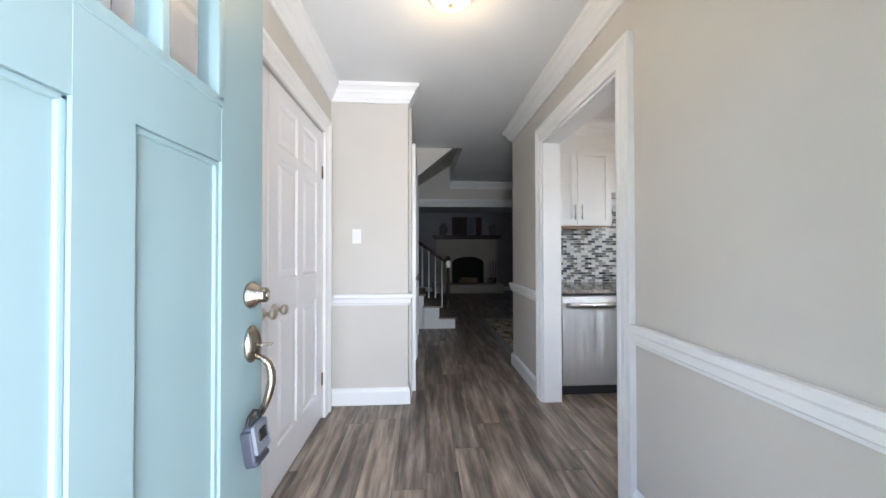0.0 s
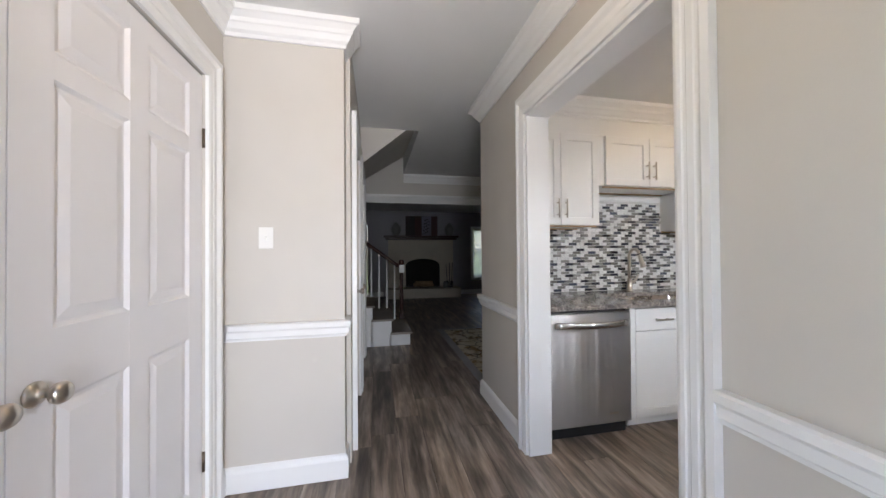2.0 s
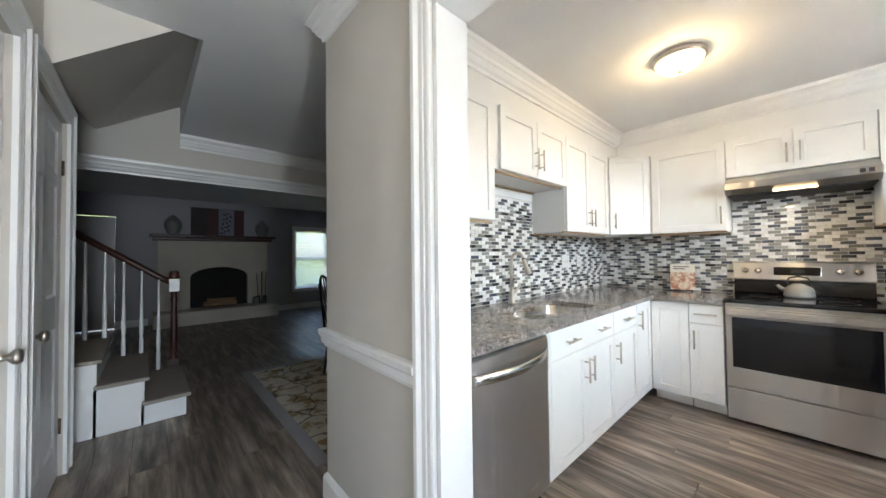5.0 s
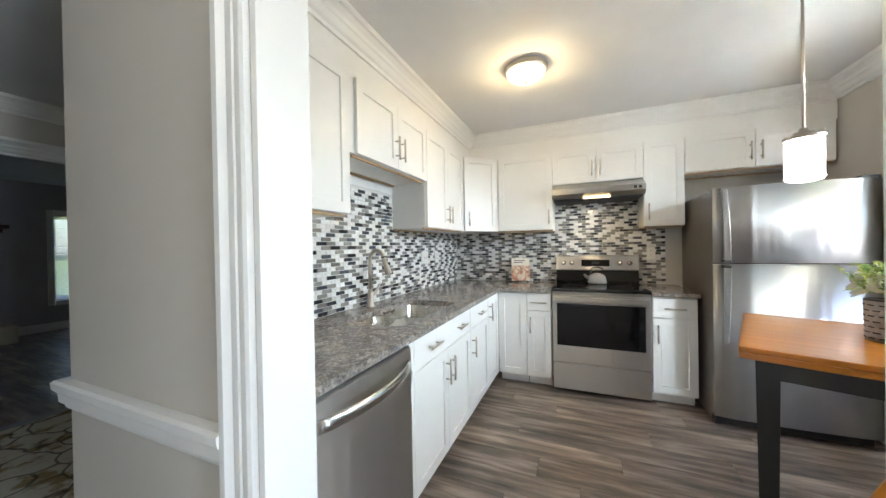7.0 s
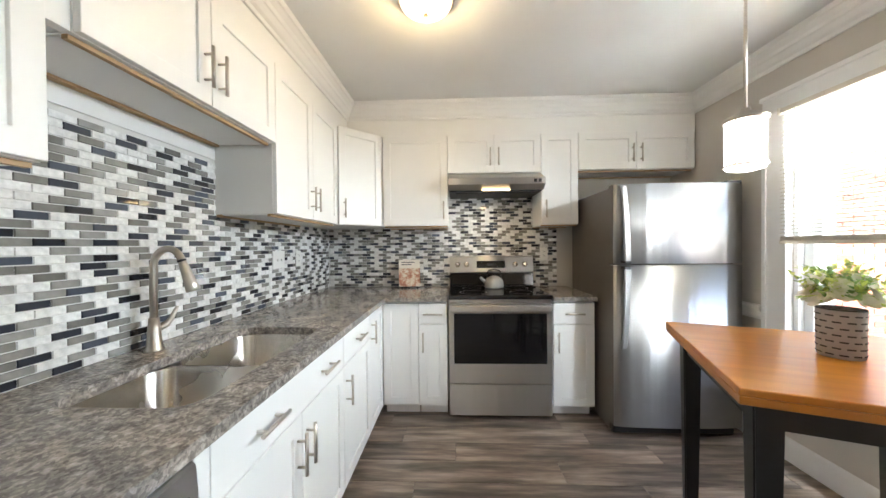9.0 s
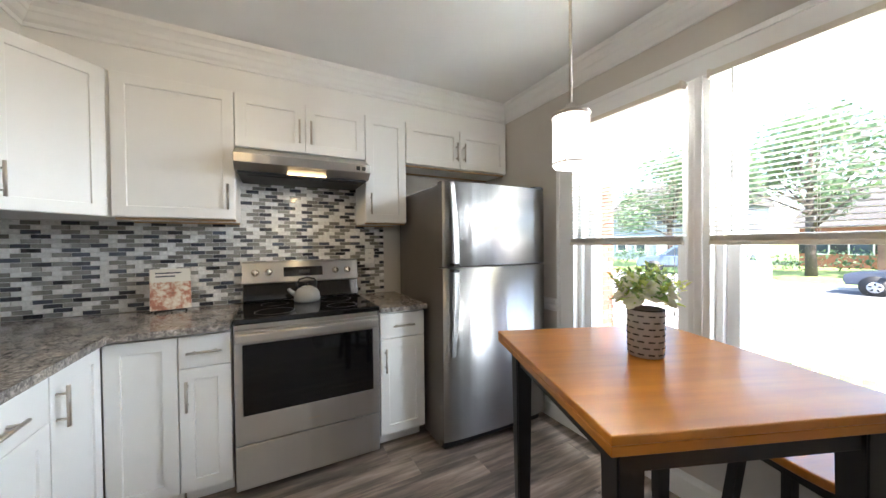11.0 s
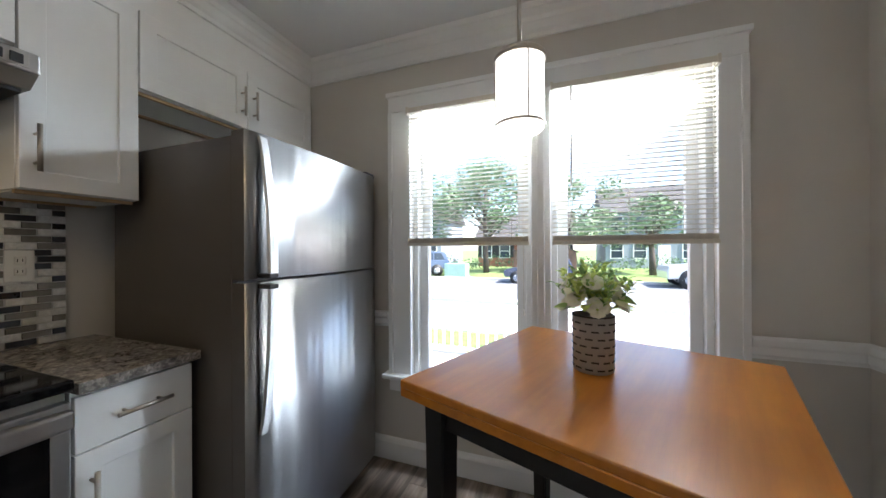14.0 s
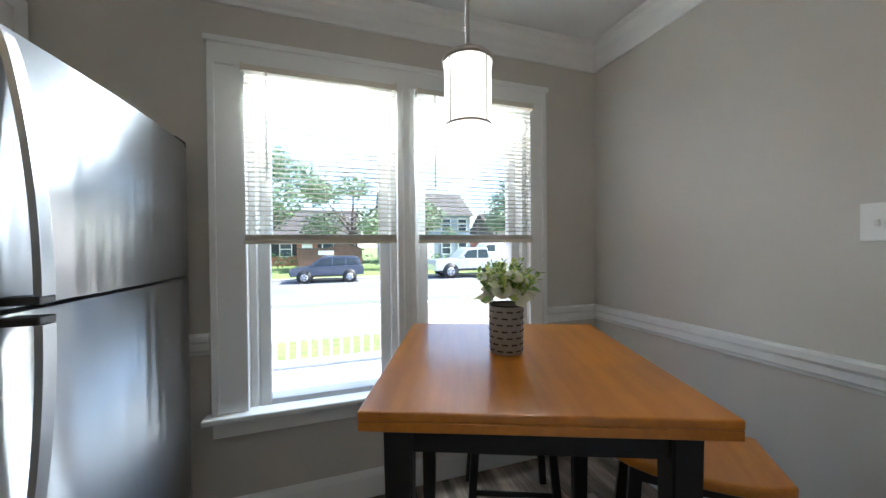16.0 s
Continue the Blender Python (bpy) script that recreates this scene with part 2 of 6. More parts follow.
def boxed(x0, x1, y0, y1, z0, z1, bev=0.0, seg=2):
    bm = bmesh.new()
    box(bm, x0, x1, y0, y1, z0, z1)
    if bev:
        bmesh.ops.bevel(bm, geom=bm.edges[:], offset=bev, segments=seg, affect="EDGES", profile=0.6)
    return bm


def join(*bms):
    out = bmesh.new()
    for b in bms:
        me = bpy.data.meshes.new("tmp")
        b.to_mesh(me)
        out.from_mesh(me)
        bpy.data.meshes.remove(me)
        b.free()
    return out


def moved(bm, m):
    bmesh.ops.transform(bm, matrix=m, verts=bm.verts[:])
    return bm


def lathe(profile, seg=32):
    """A turned body round z from (radius, height) pairs."""
    bm = bmesh.new()
    rings = []
    for r, z in profile:
        if r < 1e-5:
            rings.append([bm.verts.new((0, 0, z))])
        else:
            rings.append([bm.verts.new((r * math.cos(2 * math.pi * k / seg), r * math.sin(2 * math.pi * k / seg), z)) for k in range(seg)])
    for a, b in zip(rings, rings[1:]):
        for k in range(seg):
            p, q = [a[k % len(a)], a[(k + 1) % len(a)]], [b[(k + 1) % len(b)], b[k % len(b)]]
            vs = list(dict.fromkeys(p + q))
            if len(vs) > 2:
                bm.faces.new(vs)
    bmesh.ops.recalc_face_normals(bm, faces=bm.faces[:])
    for f in bm.faces:
        f.smooth = True
    return bm


def tube(points, r, seg=12):
    """A round bar along a line of points."""
    bm = bmesh.new()
    pts = [Vector(p) for p in points]
    rad = r if isinstance(r, (list, tuple)) else [r] * len(pts)
    rings, side = [], None
    for i, p in enumerate(pts):
        d = (pts[min(i + 1, len(pts) - 1)] - pts[max(i - 1, 0)]).normalized()
        if side is None:
            side = d.orthogonal().normalized()
        side = (side - d * side.dot(d)).normalized()
        up = d.cross(side)
        rings.append([bm.verts.new(p + (side * math.cos(2 * math.pi * k / seg) + up * math.sin(2 * math.pi * k / seg)) * rad[i]) for k in range(seg)])
    for a, b in zip(rings, rings[1:]):
        for k in range(seg):
            bm.faces.new((a[k], a[(k + 1) % seg], b[(k + 1) % seg], b[k])).smooth = True
    bm.faces.new(rings[0][::-1])
    bm.faces.new(rings[-1])
    return bm


def prism(outline, depth, m=None):
    """A flat outline in x, z given thickness along y."""
    bm = bmesh.new()
    a = [bm.verts.new((x, 0, z)) for x, z in outline]
    b = [bm.verts.new((x, depth, z)) for x, z in outline]
    bm.faces.new(a)
    bm.faces.new(b[::-1])
    n = len(a)
    for k in range(n):
        bm.faces.new((a[k], b[k], b[(k + 1) % n], a[(k + 1) % n]))
    bmesh.ops.recalc_face_normals(bm, faces=bm.faces[:])
    if m is not None:
        moved(bm, m)
    return bm


def mesh_of(name, bm, mats, smooth=False):
    bmesh.ops.recalc_face_normals(bm, faces=bm.faces[:])
    me = bpy.data.meshes.new(name)
    if smooth:
        for f in bm.faces:
            f.smooth = True
    bm.to_mesh(me)
    bm.free()
    for m in (mats if isinstance(mats, list) else [mats]):
        me.materials.append(m)
    return me


def part(name, bm, mats, parent, label=""):
    ob = new(name, mesh_of(name, bm, mats))
    ob.parent = parent
    return tagged(ob, label)


def setting(name, bm, mats, label, category, parent=None):
    ob = new(name, mesh_of(name, bm, mats))
    if parent:
        ob.parent = parent
        return tagged(ob, label)
    return tagged(ob, label, category, "", "structure")


def thing(name, label, category, at=None, group="", kind=""):
    ob = new(name)
    ob.empty_display_size = 0.1
    if at is not None:
        ob.matrix_basis = at
    return tagged(ob, label, category, group, kind)


def molding(profile, a, b, out, m0=0.0, m1=0.0):
    """A profile of (proud, height) run from a to b on the wall whose outward side is out; m0, m1: mitre at the ends."""
    a, b, out = Vector((*a, 0)), Vector((*b, 0)), Vector((*out, 0))
    d = (b - a).normalized()
    bm = bmesh.new()
    ra = [bm.verts.new(a + out * p + Vector((0, 0, z)) + d * (m0 * p)) for p, z in profile]
    rb = [bm.verts.new(b + out * p + Vector((0, 0, z)) + d * (m1 * p)) for p, z in profile]
    n = len(ra)
    for k in range(n):
        bm.faces.new((ra[k], ra[(k + 1) % n], rb[(k + 1) % n], rb[k]))
    bm.faces.new(ra[::-1])
    bm.faces.new(rb)
    bmesh.ops.recalc_face_normals(bm, faces=bm.faces[:])
    return bm


CH = 2.55       # hall and dining ceiling
KH = 2.46       # kitchen ceiling
CROWN = [(0, CH - 0.13), (0.012, CH - 0.13), (0.016, CH - 0.112), (0.03, CH - 0.10), (0.045, CH - 0.075), (0.052, CH - 0.07), (0.058, CH - 0.052), (0.078, CH - 0.032), (0.088, CH - 0.028), (0.092, CH - 0.001), (0, CH - 0.001)]
KCROWN = [(p, z - CH + KH) for p, z in CROWN]
BASE = [(0, 0.003), (0.018, 0.003), (0.018, 0.105), (0.014, 0.118), (0.008, 0.128), (0, 0.135)]
RAIL = [(0, 0.793), (0.010, 0.793), (0.012, 0.805), (0.022, 0.813), (0.024, 0.843), (0.034, 0.855), (0.036, 0.878), (0.028, 0.885), (0, 0.885)]

# ---- large structure ----
YW = 0.145      # inner face of the street wall
YB = 3.29       # inner face of the sink wall
XR = 4.07       # inner face of the range wall
XH, XK, XF = 0.91, 1.10, 1.05   # hall and kitchen faces of the wall between them
XL = -0.80      # closet wall in the hall
YC = 2.61       # end wall of the closet
XC = -0.185     # corner of the closet
XS = -0.16      # wall with the two doors past the closet
YF = 10.12      # fireplace wall


def walls(name, label, *boxes, mat=None):
    bm = bmesh.new()
    for b in boxes:
        box(bm, *b)
    return setting(name, bm, mat or WALL, label, "wall")


# street wall: doorway and two window openings
DX0, DX1 = -0.56, 0.36
WA, WB = (2.35, 3.03), (1.575, 2.255)
WZ0, WZ1 = 0.475, 2.06
walls("wall_street", "painted greige street wall with doorway and twin window openings",
      (-1.6, DX0 - 0.02, -0.10, YW, 0, CH), (DX0 - 0.02, DX1 + 0.02, -0.10, YW, 2.10, CH), (DX1 + 0.02, WB[0], -0.10, YW, 0, CH),
      (WB[0], WA[1], -0.10, YW, 0, WZ0), (WB[0], WA[1], -0.10, YW, WZ1, CH), (WB[1], WA[0], -0.10, YW, WZ0, WZ1), (WA[1], 4.45, -0.10, YW, 0, CH))
walls("wall_between", "painted wall between hall and kitchen with a cased opening",
      (XH, XF, 2.565, 3.45, 0, CH), (XH, XF, 1.515, 2.565, 2.12, CH))
bm = bmesh.new()
for v in box(bm, XH, XK, YW, 1.515, 0, CH):
    if v.co.x > 1.0 and v.co.y > 1.0:
        v.co.x = XF
setting("wall_between_near", bm, WALL, "painted wall beside the table and chair rail", "wall")
walls("wall_sink", "painted wall behind the sink counter", (XF, 4.3, YB, 3.45, 0, CH))
walls("wall_range", "painted wall behind the range and refrigerator", (XR, 4.25, YW, YB, 0, CH))
CD0, CD1 = 0.775, 2.425   # closet doors
walls("wall_closet", "painted hall wall round the closet doors",
      (XL - 0.12, XL, YW, CD0, 0, CH), (XL - 0.12, XL, CD1, YC + 0.12, 0, CH), (XL - 0.12, XL, CD0, CD1, 2.11, CH), (XL - 0.8, XL - 0.7, YW, YC, 0, CH))
walls("wall_closet_end", "painted end wall of the closet with light switch", (XL, XC, YC, YC + 0.12, 0, CH))
SA, SB = (2.95, 3.66), (3.92, 4.70)   # the two doors past the closet
walls("wall_stair_side", "painted wall with two white doors beside the stairs",
      (XS - 0.12, XS, YC + 0.12, SA[0], 0, CH), (XS - 0.12, XS, SA[1], SB[0], 0, CH), (XS - 0.12, XS, SB[1], 4.86, 0, CH),
      (XS - 0.12, XS, SA[0], SA[1], 2.08, CH), (XS - 0.12, XS, SB[0], SB[1], 2.08, CH), (-3.3, XS - 0.12, 4.74, 4.86, 0, 4.6))
walls("wall_header", "painted header beam across the opening to the living room", (0.44, 4.5, 6.09, 6.25, 2.12, CH), (-3.3, 0.44, 6.09, 6.25, 2.12, 4.6), (0.44, 0.54, 6.17, 6.25, CH + 0.001, 4.6))
walls("wall_fireplace", "painted living room wall with fireplace and window, room shade in its colour",
      (-3.2, -0.95, YF, YF + 0.2, 0, 2.46), (-0.95, -0.25, YF, YF + 0.2, 2.05, 2.46), (-0.25, 2.88, YF, YF + 0.2, 0, 2.46), (2.88, 3.68, YF, YF + 0.2, 0, 0.50), (2.88, 3.68, YF, YF + 0.2, 1.95, 2.46), (3.68, 6.2, YF, YF + 0.2, 0, 2.46), mat=WALL_SHADED)
walls("wall_living_side", "painted side walls of the living and dining rooms, room shade in their colour", (-3.3, -3.2, 4.0, YF, 0, 4.6), (6.1, 6.2, 3.50, YF, 0, CH), (4.25, 6.2, 3.38, 3.50, 0, CH), mat=WALL_SHADED)
bm = bmesh.new()
for b in ((-1.6, XH + 0.06, -0.1, 4.1, CH, CH + 0.1), (XH + 0.06, 4.3, 3.44, 4.1, CH, CH + 0.1), (XH + 0.06, 4.3, -0.1, 3.44, KH, CH + 0.1), (0.44, 6.2, 4.1, 6.17, CH, CH + 0.1), (-3.3, 6.2, 6.17, YF + 0.2, 2.46, 2.56), (4.3, 6.2, 3.4, 4.1, CH, CH + 0.1), (-3.3, -0.6, 4.1, 4.9, CH, CH + 0.1), (-3.3, 0.6, 4.0, 6.3, 4.6, 4.7), (0.44, 0.54, 4.1, 6.17, CH + 0.1, 4.6), (-3.3, 0.54, 4.0, 4.1, CH + 0.1, 4.6)):
    box(bm, *b)
setting("ceiling", bm, CEIL, "flat white painted ceiling", "ceiling")

walls("wall_outer", "plain outer wall closing the side rooms", (-1.70, -1.60, -0.10, 4.86, 0, CH + 0.1))
# sloping underside over the stairs
bm = bmesh.new()
low = [(0.44, 4.10, 2.66), (0.44, 6.08, 2.85), (-0.165, 6.08, 2.46), (-0.165, 4.10, 2.16)]
vs = [bm.verts.new(p) for p in low] + [bm.verts.new((x, y, 3.2)) for x, y, z in low]
for f in ((0, 1, 2, 3), (7, 6, 5, 4), (0, 4, 5, 1), (1, 5, 6, 2), (2, 6, 7, 3), (3, 7, 4, 0)):
    bm.faces.new([vs[i] for i in f])
setting("stair_soffit", bm, WALL, "sloping painted underside of the upper stairs", "ceiling")

# trim: crown, rails, baseboards
cr = [molding(CROWN, (XL, YC), (XC, YC), (0, -1), 1, 1), molding(CROWN, (XL, YW), (XL, YC), (1, 0), 0, -1), molding(CROWN, (XC, YC), (XC, YC + 0.12), (1, 0), -1, 0),
      molding(CROWN, (XH, YW), (XH, 3.45), (-1, 0), 1, 1), molding(CROWN, (XH, 3.45), (4.2, 3.45), (0, 1), -1, 0),
      molding(CROWN, (0.44, 6.09), (4.5, 6.09), (0, -1), 0, 0),
      molding([(p, z - 0.34) for p, z in CROWN], (-2.4, 6.09), (4.5, 6.09), (0, -1), 0, 0),
      molding(KCROWN, (XK, YW), (3.765, YW), (0, 1), 1, -1), molding(KCROWN, (XK, YW), (XF, 1.515), (1, 0), 1, 0), molding(KCROWN, (XF, 1.515), (XF, 2.995), (1, 0), 0, -1),
      molding(KCROWN, (XF, 2.995), (3.765, 2.995), (0, -1), 1, -1), molding(KCROWN, (3.765, YW), (3.765, 2.995), (-1, 0), 1, -1)]
setting("crown_trim", join(*cr), TRIM, "white painted stepped crown molding", "trim")
EN, EF = 1.413, 2.657
rails = [molding(RAIL, (XL, YC), (XC, YC), (0, -1), 1, 1), molding(RAIL, (XC, YC), (XC, YC + 0.12), (1, 0), -1, 0),
         molding(RAIL, (XH, YW), (XH, EN), (-1, 0), 1, 0), molding(RAIL, (XH, EF), (XH, 3.45), (-1, 0), 0, 1), molding(RAIL, (XH, 3.45), (XH + 0.5, 3.45), (0, 1), -1, 0),
         molding(RAIL, (XK, YW), (XF + 0.002, 1.44), (1, 0), 1, 0), molding(RAIL, (XK, YW), (1.47, YW), (0, 1), 1, 0), molding(RAIL, (3.175, YW), (XR, YW), (0, 1), 0, 0)]
setting("chair_rail", join(*rails), TRIM, "white painted chair rail along the walls", "trim")
bb = [molding(BASE, (XL, YC), (XC, YC), (0, -1), 1, 1), molding(BASE, (XC, YC), (XC, YC + 0.12), (1, 0), -1, 0), molding(BASE, (XL, CD1 + 0.11), (XL, YC), (1, 0), 0, -1),
      molding(BASE, (XH, YW), (XH, EN), (-1, 0), 1, 0), molding(BASE, (XH, EF), (XH, 3.45), (-1, 0), 0, 1), molding(BASE, (XH, 3.45), (4.2, 3.45), (0, 1), -1, 0),
      molding(BASE, (XK, YW), (XF + 0.002, 1.44), (1, 0), 1, 0), molding(BASE, (XK, YW), (XR, YW), (0, 1), 1, 0), molding(BASE, (2.36, YF), (6.1, YF), (0, -1), 0, 0), molding(BASE, (-0.25, YF), (0.2, YF), (0, -1), 0, 0)]
setting("baseboard", join(*bb), TRIM, "white painted tall baseboard", "trim")


def casing(name, axis, u0, u1, z1, face, out, w=0.12, label="white painted fluted door casing", w1=None, z0=0.0):
    """A fluted casing round an opening: axis 'x' or 'y' along which the opening runs."""
    prof = [(0, 0), (0.016, 0), (0.020, 0.10), (0.020, 0.22), (0.0165, 0.26), (0.0165, 0.34), (0.020, 0.38), (0.020, 0.55), (0.0165, 0.59), (0.0165, 0.66), (0.022, 0.72), (0.030, 0.80), (0.030, 1.0), (0, 1.0)]
    bm = bmesh.new()

    def put(u, z, p):
        return (u, face + out * p, z) if axis == "x" else (face + out * p, u, z)
    lines = []
    for p, k in prof:
        e, e1 = k * w, k * (w1 or w)
        lines.append([put(u0 - e, z0, p), put(u0 - e, z1 + e, p), put(u1 + e1, z1 + e, p), put(u1 + e1, z0, p)])
    rows = [[bm.verts.new(c) for c in ln] for ln in lines]
    for a, b in zip(rows, rows[1:]):
        for k in range(3):
            bm.faces.new((a[k], a[k + 1], b[k + 1], b[k]))
    bm.faces.new([r[0] for r in rows])
    bm.faces.new([r[3] for r in rows][::-1])
    return setting(name, bm, TRIM, label, "trim")


casing("opening_trim_hall", "y", 1.533, 2.570, 2.12, XH, -1, w1=0.087)
setting("opening_jamb", join(boxed(XH - 0.004, XF + 0.006, 2.546, 2.564, 0.003, 2.10, 0.002), boxed(XH - 0.004, XF + 0.006, 1.516, 1.530, 0.003, 2.10, 0.002), boxed(XH - 0.004, XF + 0.006, 1.516, 2.564, 2.10, 2.118, 0.002)), TRIM, "white painted lining of the cased opening", "trim")
casing("closet_trim", "y", CD0, CD1, 2.11, XL, 1, 0.11)
casing("door_trim_a", "y", SA[0], SA[1], 2.08, XS, 1, 0.10)
casing("door_trim_b", "y", SB[0], SB[1], 2.08, XS, 1, 0.10)
casing("front_door_trim", "x", DX0, DX1, 2.08, YW, 1, 0.09)
setting("front_door_jamb", join(boxed(DX0 - 0.018, DX0, -0.1, YW + 0.004, 0.003, 2.08, 0.002), boxed(DX1, DX1 + 0.018, -0.1, YW + 0.004, 0.003, 2.08, 0.002), boxed(DX0, DX1, -0.1, YW + 0.004, 2.08, 2.098, 0.002)), TRIM, "white painted front door lining", "trim")

# ---- cabinets ----


def handle(parent, x, z, length, vertical, y=0.0):
    """A bar pull on two posts, standing off a front at y."""
    h = length / 2
    a, b = ((x, y - 0.032, z - h), (x, y - 0.032, z + h)) if vertical else ((x - h, y - 0.032, z), (x + h, y - 0.032, z))
    bms = [tube([a, b], 0.0062, 12)]
    for s in (-0.62, 0.62):
        px, pz = (x, z + s * h) if vertical else (x + s * h, z)
        bms.append(tube([(px, y + 0.001, pz), (px, y - 0.032, pz)], 0.0045, 10))
    return part("handle", join(*bms), NICKEL, parent, "brushed nickel bar pull")


def shaker(x0, x1, z0, z1, y=0.0, t=0.02, rail=0.057):
    """A framed front with a recessed panel, face at y, in one body."""
    r = min(rail, (x1 - x0) * 0.28, (z1 - z0) * 0.34)
    bm = bmesh.new()
    rings = []
    for ins, d in ((0.0, t), (0.0, 0.0015), (0.0015, 0.0), (r - 0.001, 0.0), (r, 0.001), (r + 0.001, 0.0085), (r + 0.002, 0.009)):
        rings.append([bm.verts.new((x, y + d, z)) for x, z in ((x0 + ins, z0 + ins), (x1 - ins, z0 + ins), (x1 - ins, z1 - ins), (x0 + ins, z1 - ins))])
    for a, b in zip(rings, rings[1:]):
        for q in range(4):
            bm.faces.new((a[q], a[(q + 1) % 4], b[(q + 1) % 4], b[q]))
    bm.faces.new(rings[-1])
    bm.faces.new(rings[0][::-1])
    return bm


def slab_front(x0, x1, z0, z1, y=0.0, t=0.02):
    return boxed(x0, x1, y, y + t, z0, z1, 0.003, 2)


def cabinet(label, m, w, d, z0, z1, fronts, toe=0.0, group="", wood_under=False, open_top=0.0):
    """fronts: (kind, x0, x1, z0, z1, handle) with handle None, 'l', 'r' (upright, by that edge; 'L','R' low), 'h' level."""
    c = thing("cabinet", label, "cabinet", m, group)
    body = boxed(0, w, 0.021, d, z0 + toe, z1 - open_top, 0.001, 1)
    b = part("body", body, CABW, c)
    if toe:
        part("toe_kick", boxed(0.004, w - 0.004, 0.09, 0.105, 0.004, z0 + toe), CABW, c)
    if wood_under:
        part("underside_panel", boxed(0.004, w - 0.004, 0.055, d - 0.035, z0 - 0.006, z0 - 0.0005), CABW, c)
        part("underside_edge", boxed(0.004, w - 0.004, 0.036, 0.052, z0 - 0.012, z0 - 0.0005), BIRCH, c, "raw plywood edge")
        part("underside_edge", boxed(0.004, w - 0.004, d - 0.032, d - 0.006, z0 - 0.014, z0 - 0.0005), BIRCH, c, "raw plywood edge")
    for kind, x0, x1, a, e, hd in fronts:
        if kind == "door":
            dr = part("door", shaker(x0, x1, a, e), CABW, c)
        else:
            dr = part("drawer_front", slab_front(x0, x1, a, e), CABW, c)
        if hd == "hh":
            for q in (0.25, 0.75):
                handle(dr, x0 + q * (x1 - x0), (a + e) / 2, 0.14, False)
        elif hd == "h":
            handle(dr, (x0 + x1) / 2, (a + e) / 2, 0.14, False)
        elif hd:
            hx = x0 + 0.032 if hd in "lL" else x1 - 0.032
            hz = a + 0.125 if hd in "LR" else e - 0.125
            handle(dr, hx, hz, 0.145, True)
    return c


G = 0.0018
UZ0, UZ1 = 1.445, 2.19
UF, UD = 2.97, 0.315        # fronts of the sink-wall uppers
RF = 3.74                   # fronts of the range-wall uppers


def sink_at(x):
    return pose(x, UF, 0)


def range_at(y):
    return pose(RF, y, 0, 0, 0, -90)


def pair(w, a, e, low="L"):
    h = w / 2
    return [("door", G, h - G, a + G, e - G, "R"), ("door", h + G, w - G, a + G, e - G, "L")]


UG = "white shaker wall cabinets"
cabinet("white shaker wall cabinet with two doors, above the dishwasher", sink_at(1.062), 0.676, UD, 1.467, UZ1, pair(0.676, 1.467, UZ1), 0, UG, True)
cabinet("short white wall cabinet with two doors above the sink", sink_at(1.800), 0.830, UD, 1.79, UZ1, pair(0.830, 1.79, UZ1), 0, UG, True)
cabinet("white shaker wall cabinet with two doors beside the sink", sink_at(2.632), 0.826, UD, UZ0, UZ1, pair(0.826, UZ0, UZ1), 0, UG, True)
cabinet("white single-door wall cabinet beside the corner cabinet", range_at(2.688), 0.536, UD, UZ0, UZ1, [("door", G, 0.536 - G, UZ0 + G, UZ1 - G, "R")], 0, UG, True)
cabinet("short white two-door cabinet above the range hood", range_at(2.150), 0.762, UD, 1.875, UZ1, pair(0.762, 1.875, UZ1), 0, UG)
cabinet("narrow white wall cabinet beside the range hood", range_at(1.386), 0.298, UD, UZ0, UZ1, [("door", G, 0.298 - G, UZ0 + G, UZ1 - G, "L")], 0, UG, True)
cabinet("short wide white cabinet above the refrigerator", range_at(1.086), 0.92, UD, 1.885, UZ1, pair(0.92, 1.885, UZ1), 0, UG, True)

setting("cabinet_filler", boxed(1.739, 1.799, UF + 0.022, UF + 0.05, 1.79, UZ1, 0.001), CABW, "white filler strip between wall cabinets", "trim")
# diagonal corner wall cabinet
diag = thing("corner_cabinet", "white diagonal corner wall cabinet with one door", "cabinet", pose(3.46, UF, 0, 0, 0, -45), UG)
L45 = math.hypot(RF - 3.46, UF - 2.69)
bm = bmesh.new()
c45 = math.sqrt(0.5)
inv = pose(3.46, UF, 0, 0, 0, -45).inverted()
out5 = [inv @ Vector((x, y, 0)) for x, y in ((3.46, UF + 0.03), (3.74 + 0.03, 2.69), (XR - 0.004, 2.69), (XR - 0.004, YB - 0.004), (3.46, YB - 0.004))]
lo = [bm.verts.new((p.x, p.y, UZ0)) for p in out5]
hi = [bm.verts.new((p.x, p.y, UZ1)) for p in out5]
bm.faces.new(lo[::-1]), bm.faces.new(hi)
for k in range(5):
    bm.faces.new((lo[k], lo[(k + 1) % 5], hi[(k + 1) % 5], hi[k]))
part("body", bm, CABW, diag)
dr = part("door", shaker(0.012, L45 - 0.012, UZ0 + G, UZ1 - G), CABW, diag)
handle(dr, 0.05, UZ0 + 0.125, 0.145, True)

# soffit above the wall cabinets
setting("soffit", join(boxed(XF + 0.001, 3.765, 2.995, YB - 0.001, UZ1 + 0.003, KH - 0.001), boxed(3.765, XR - 0.001, YW + 0.001, YB - 0.001, UZ1 + 0.003, KH - 0.001)), CABW, "cream-white boxed soffit above the wall cabinets", "wall")

# base cabinets
BF, BD = 2.635, 0.645
KZ = 0.868
BG = "white shaker base cabinets"


def base_sink(x):
    return pose(x, BF, 0)


def base_range(y):
    return pose(3.44, y, 0, 0, 0, -90)


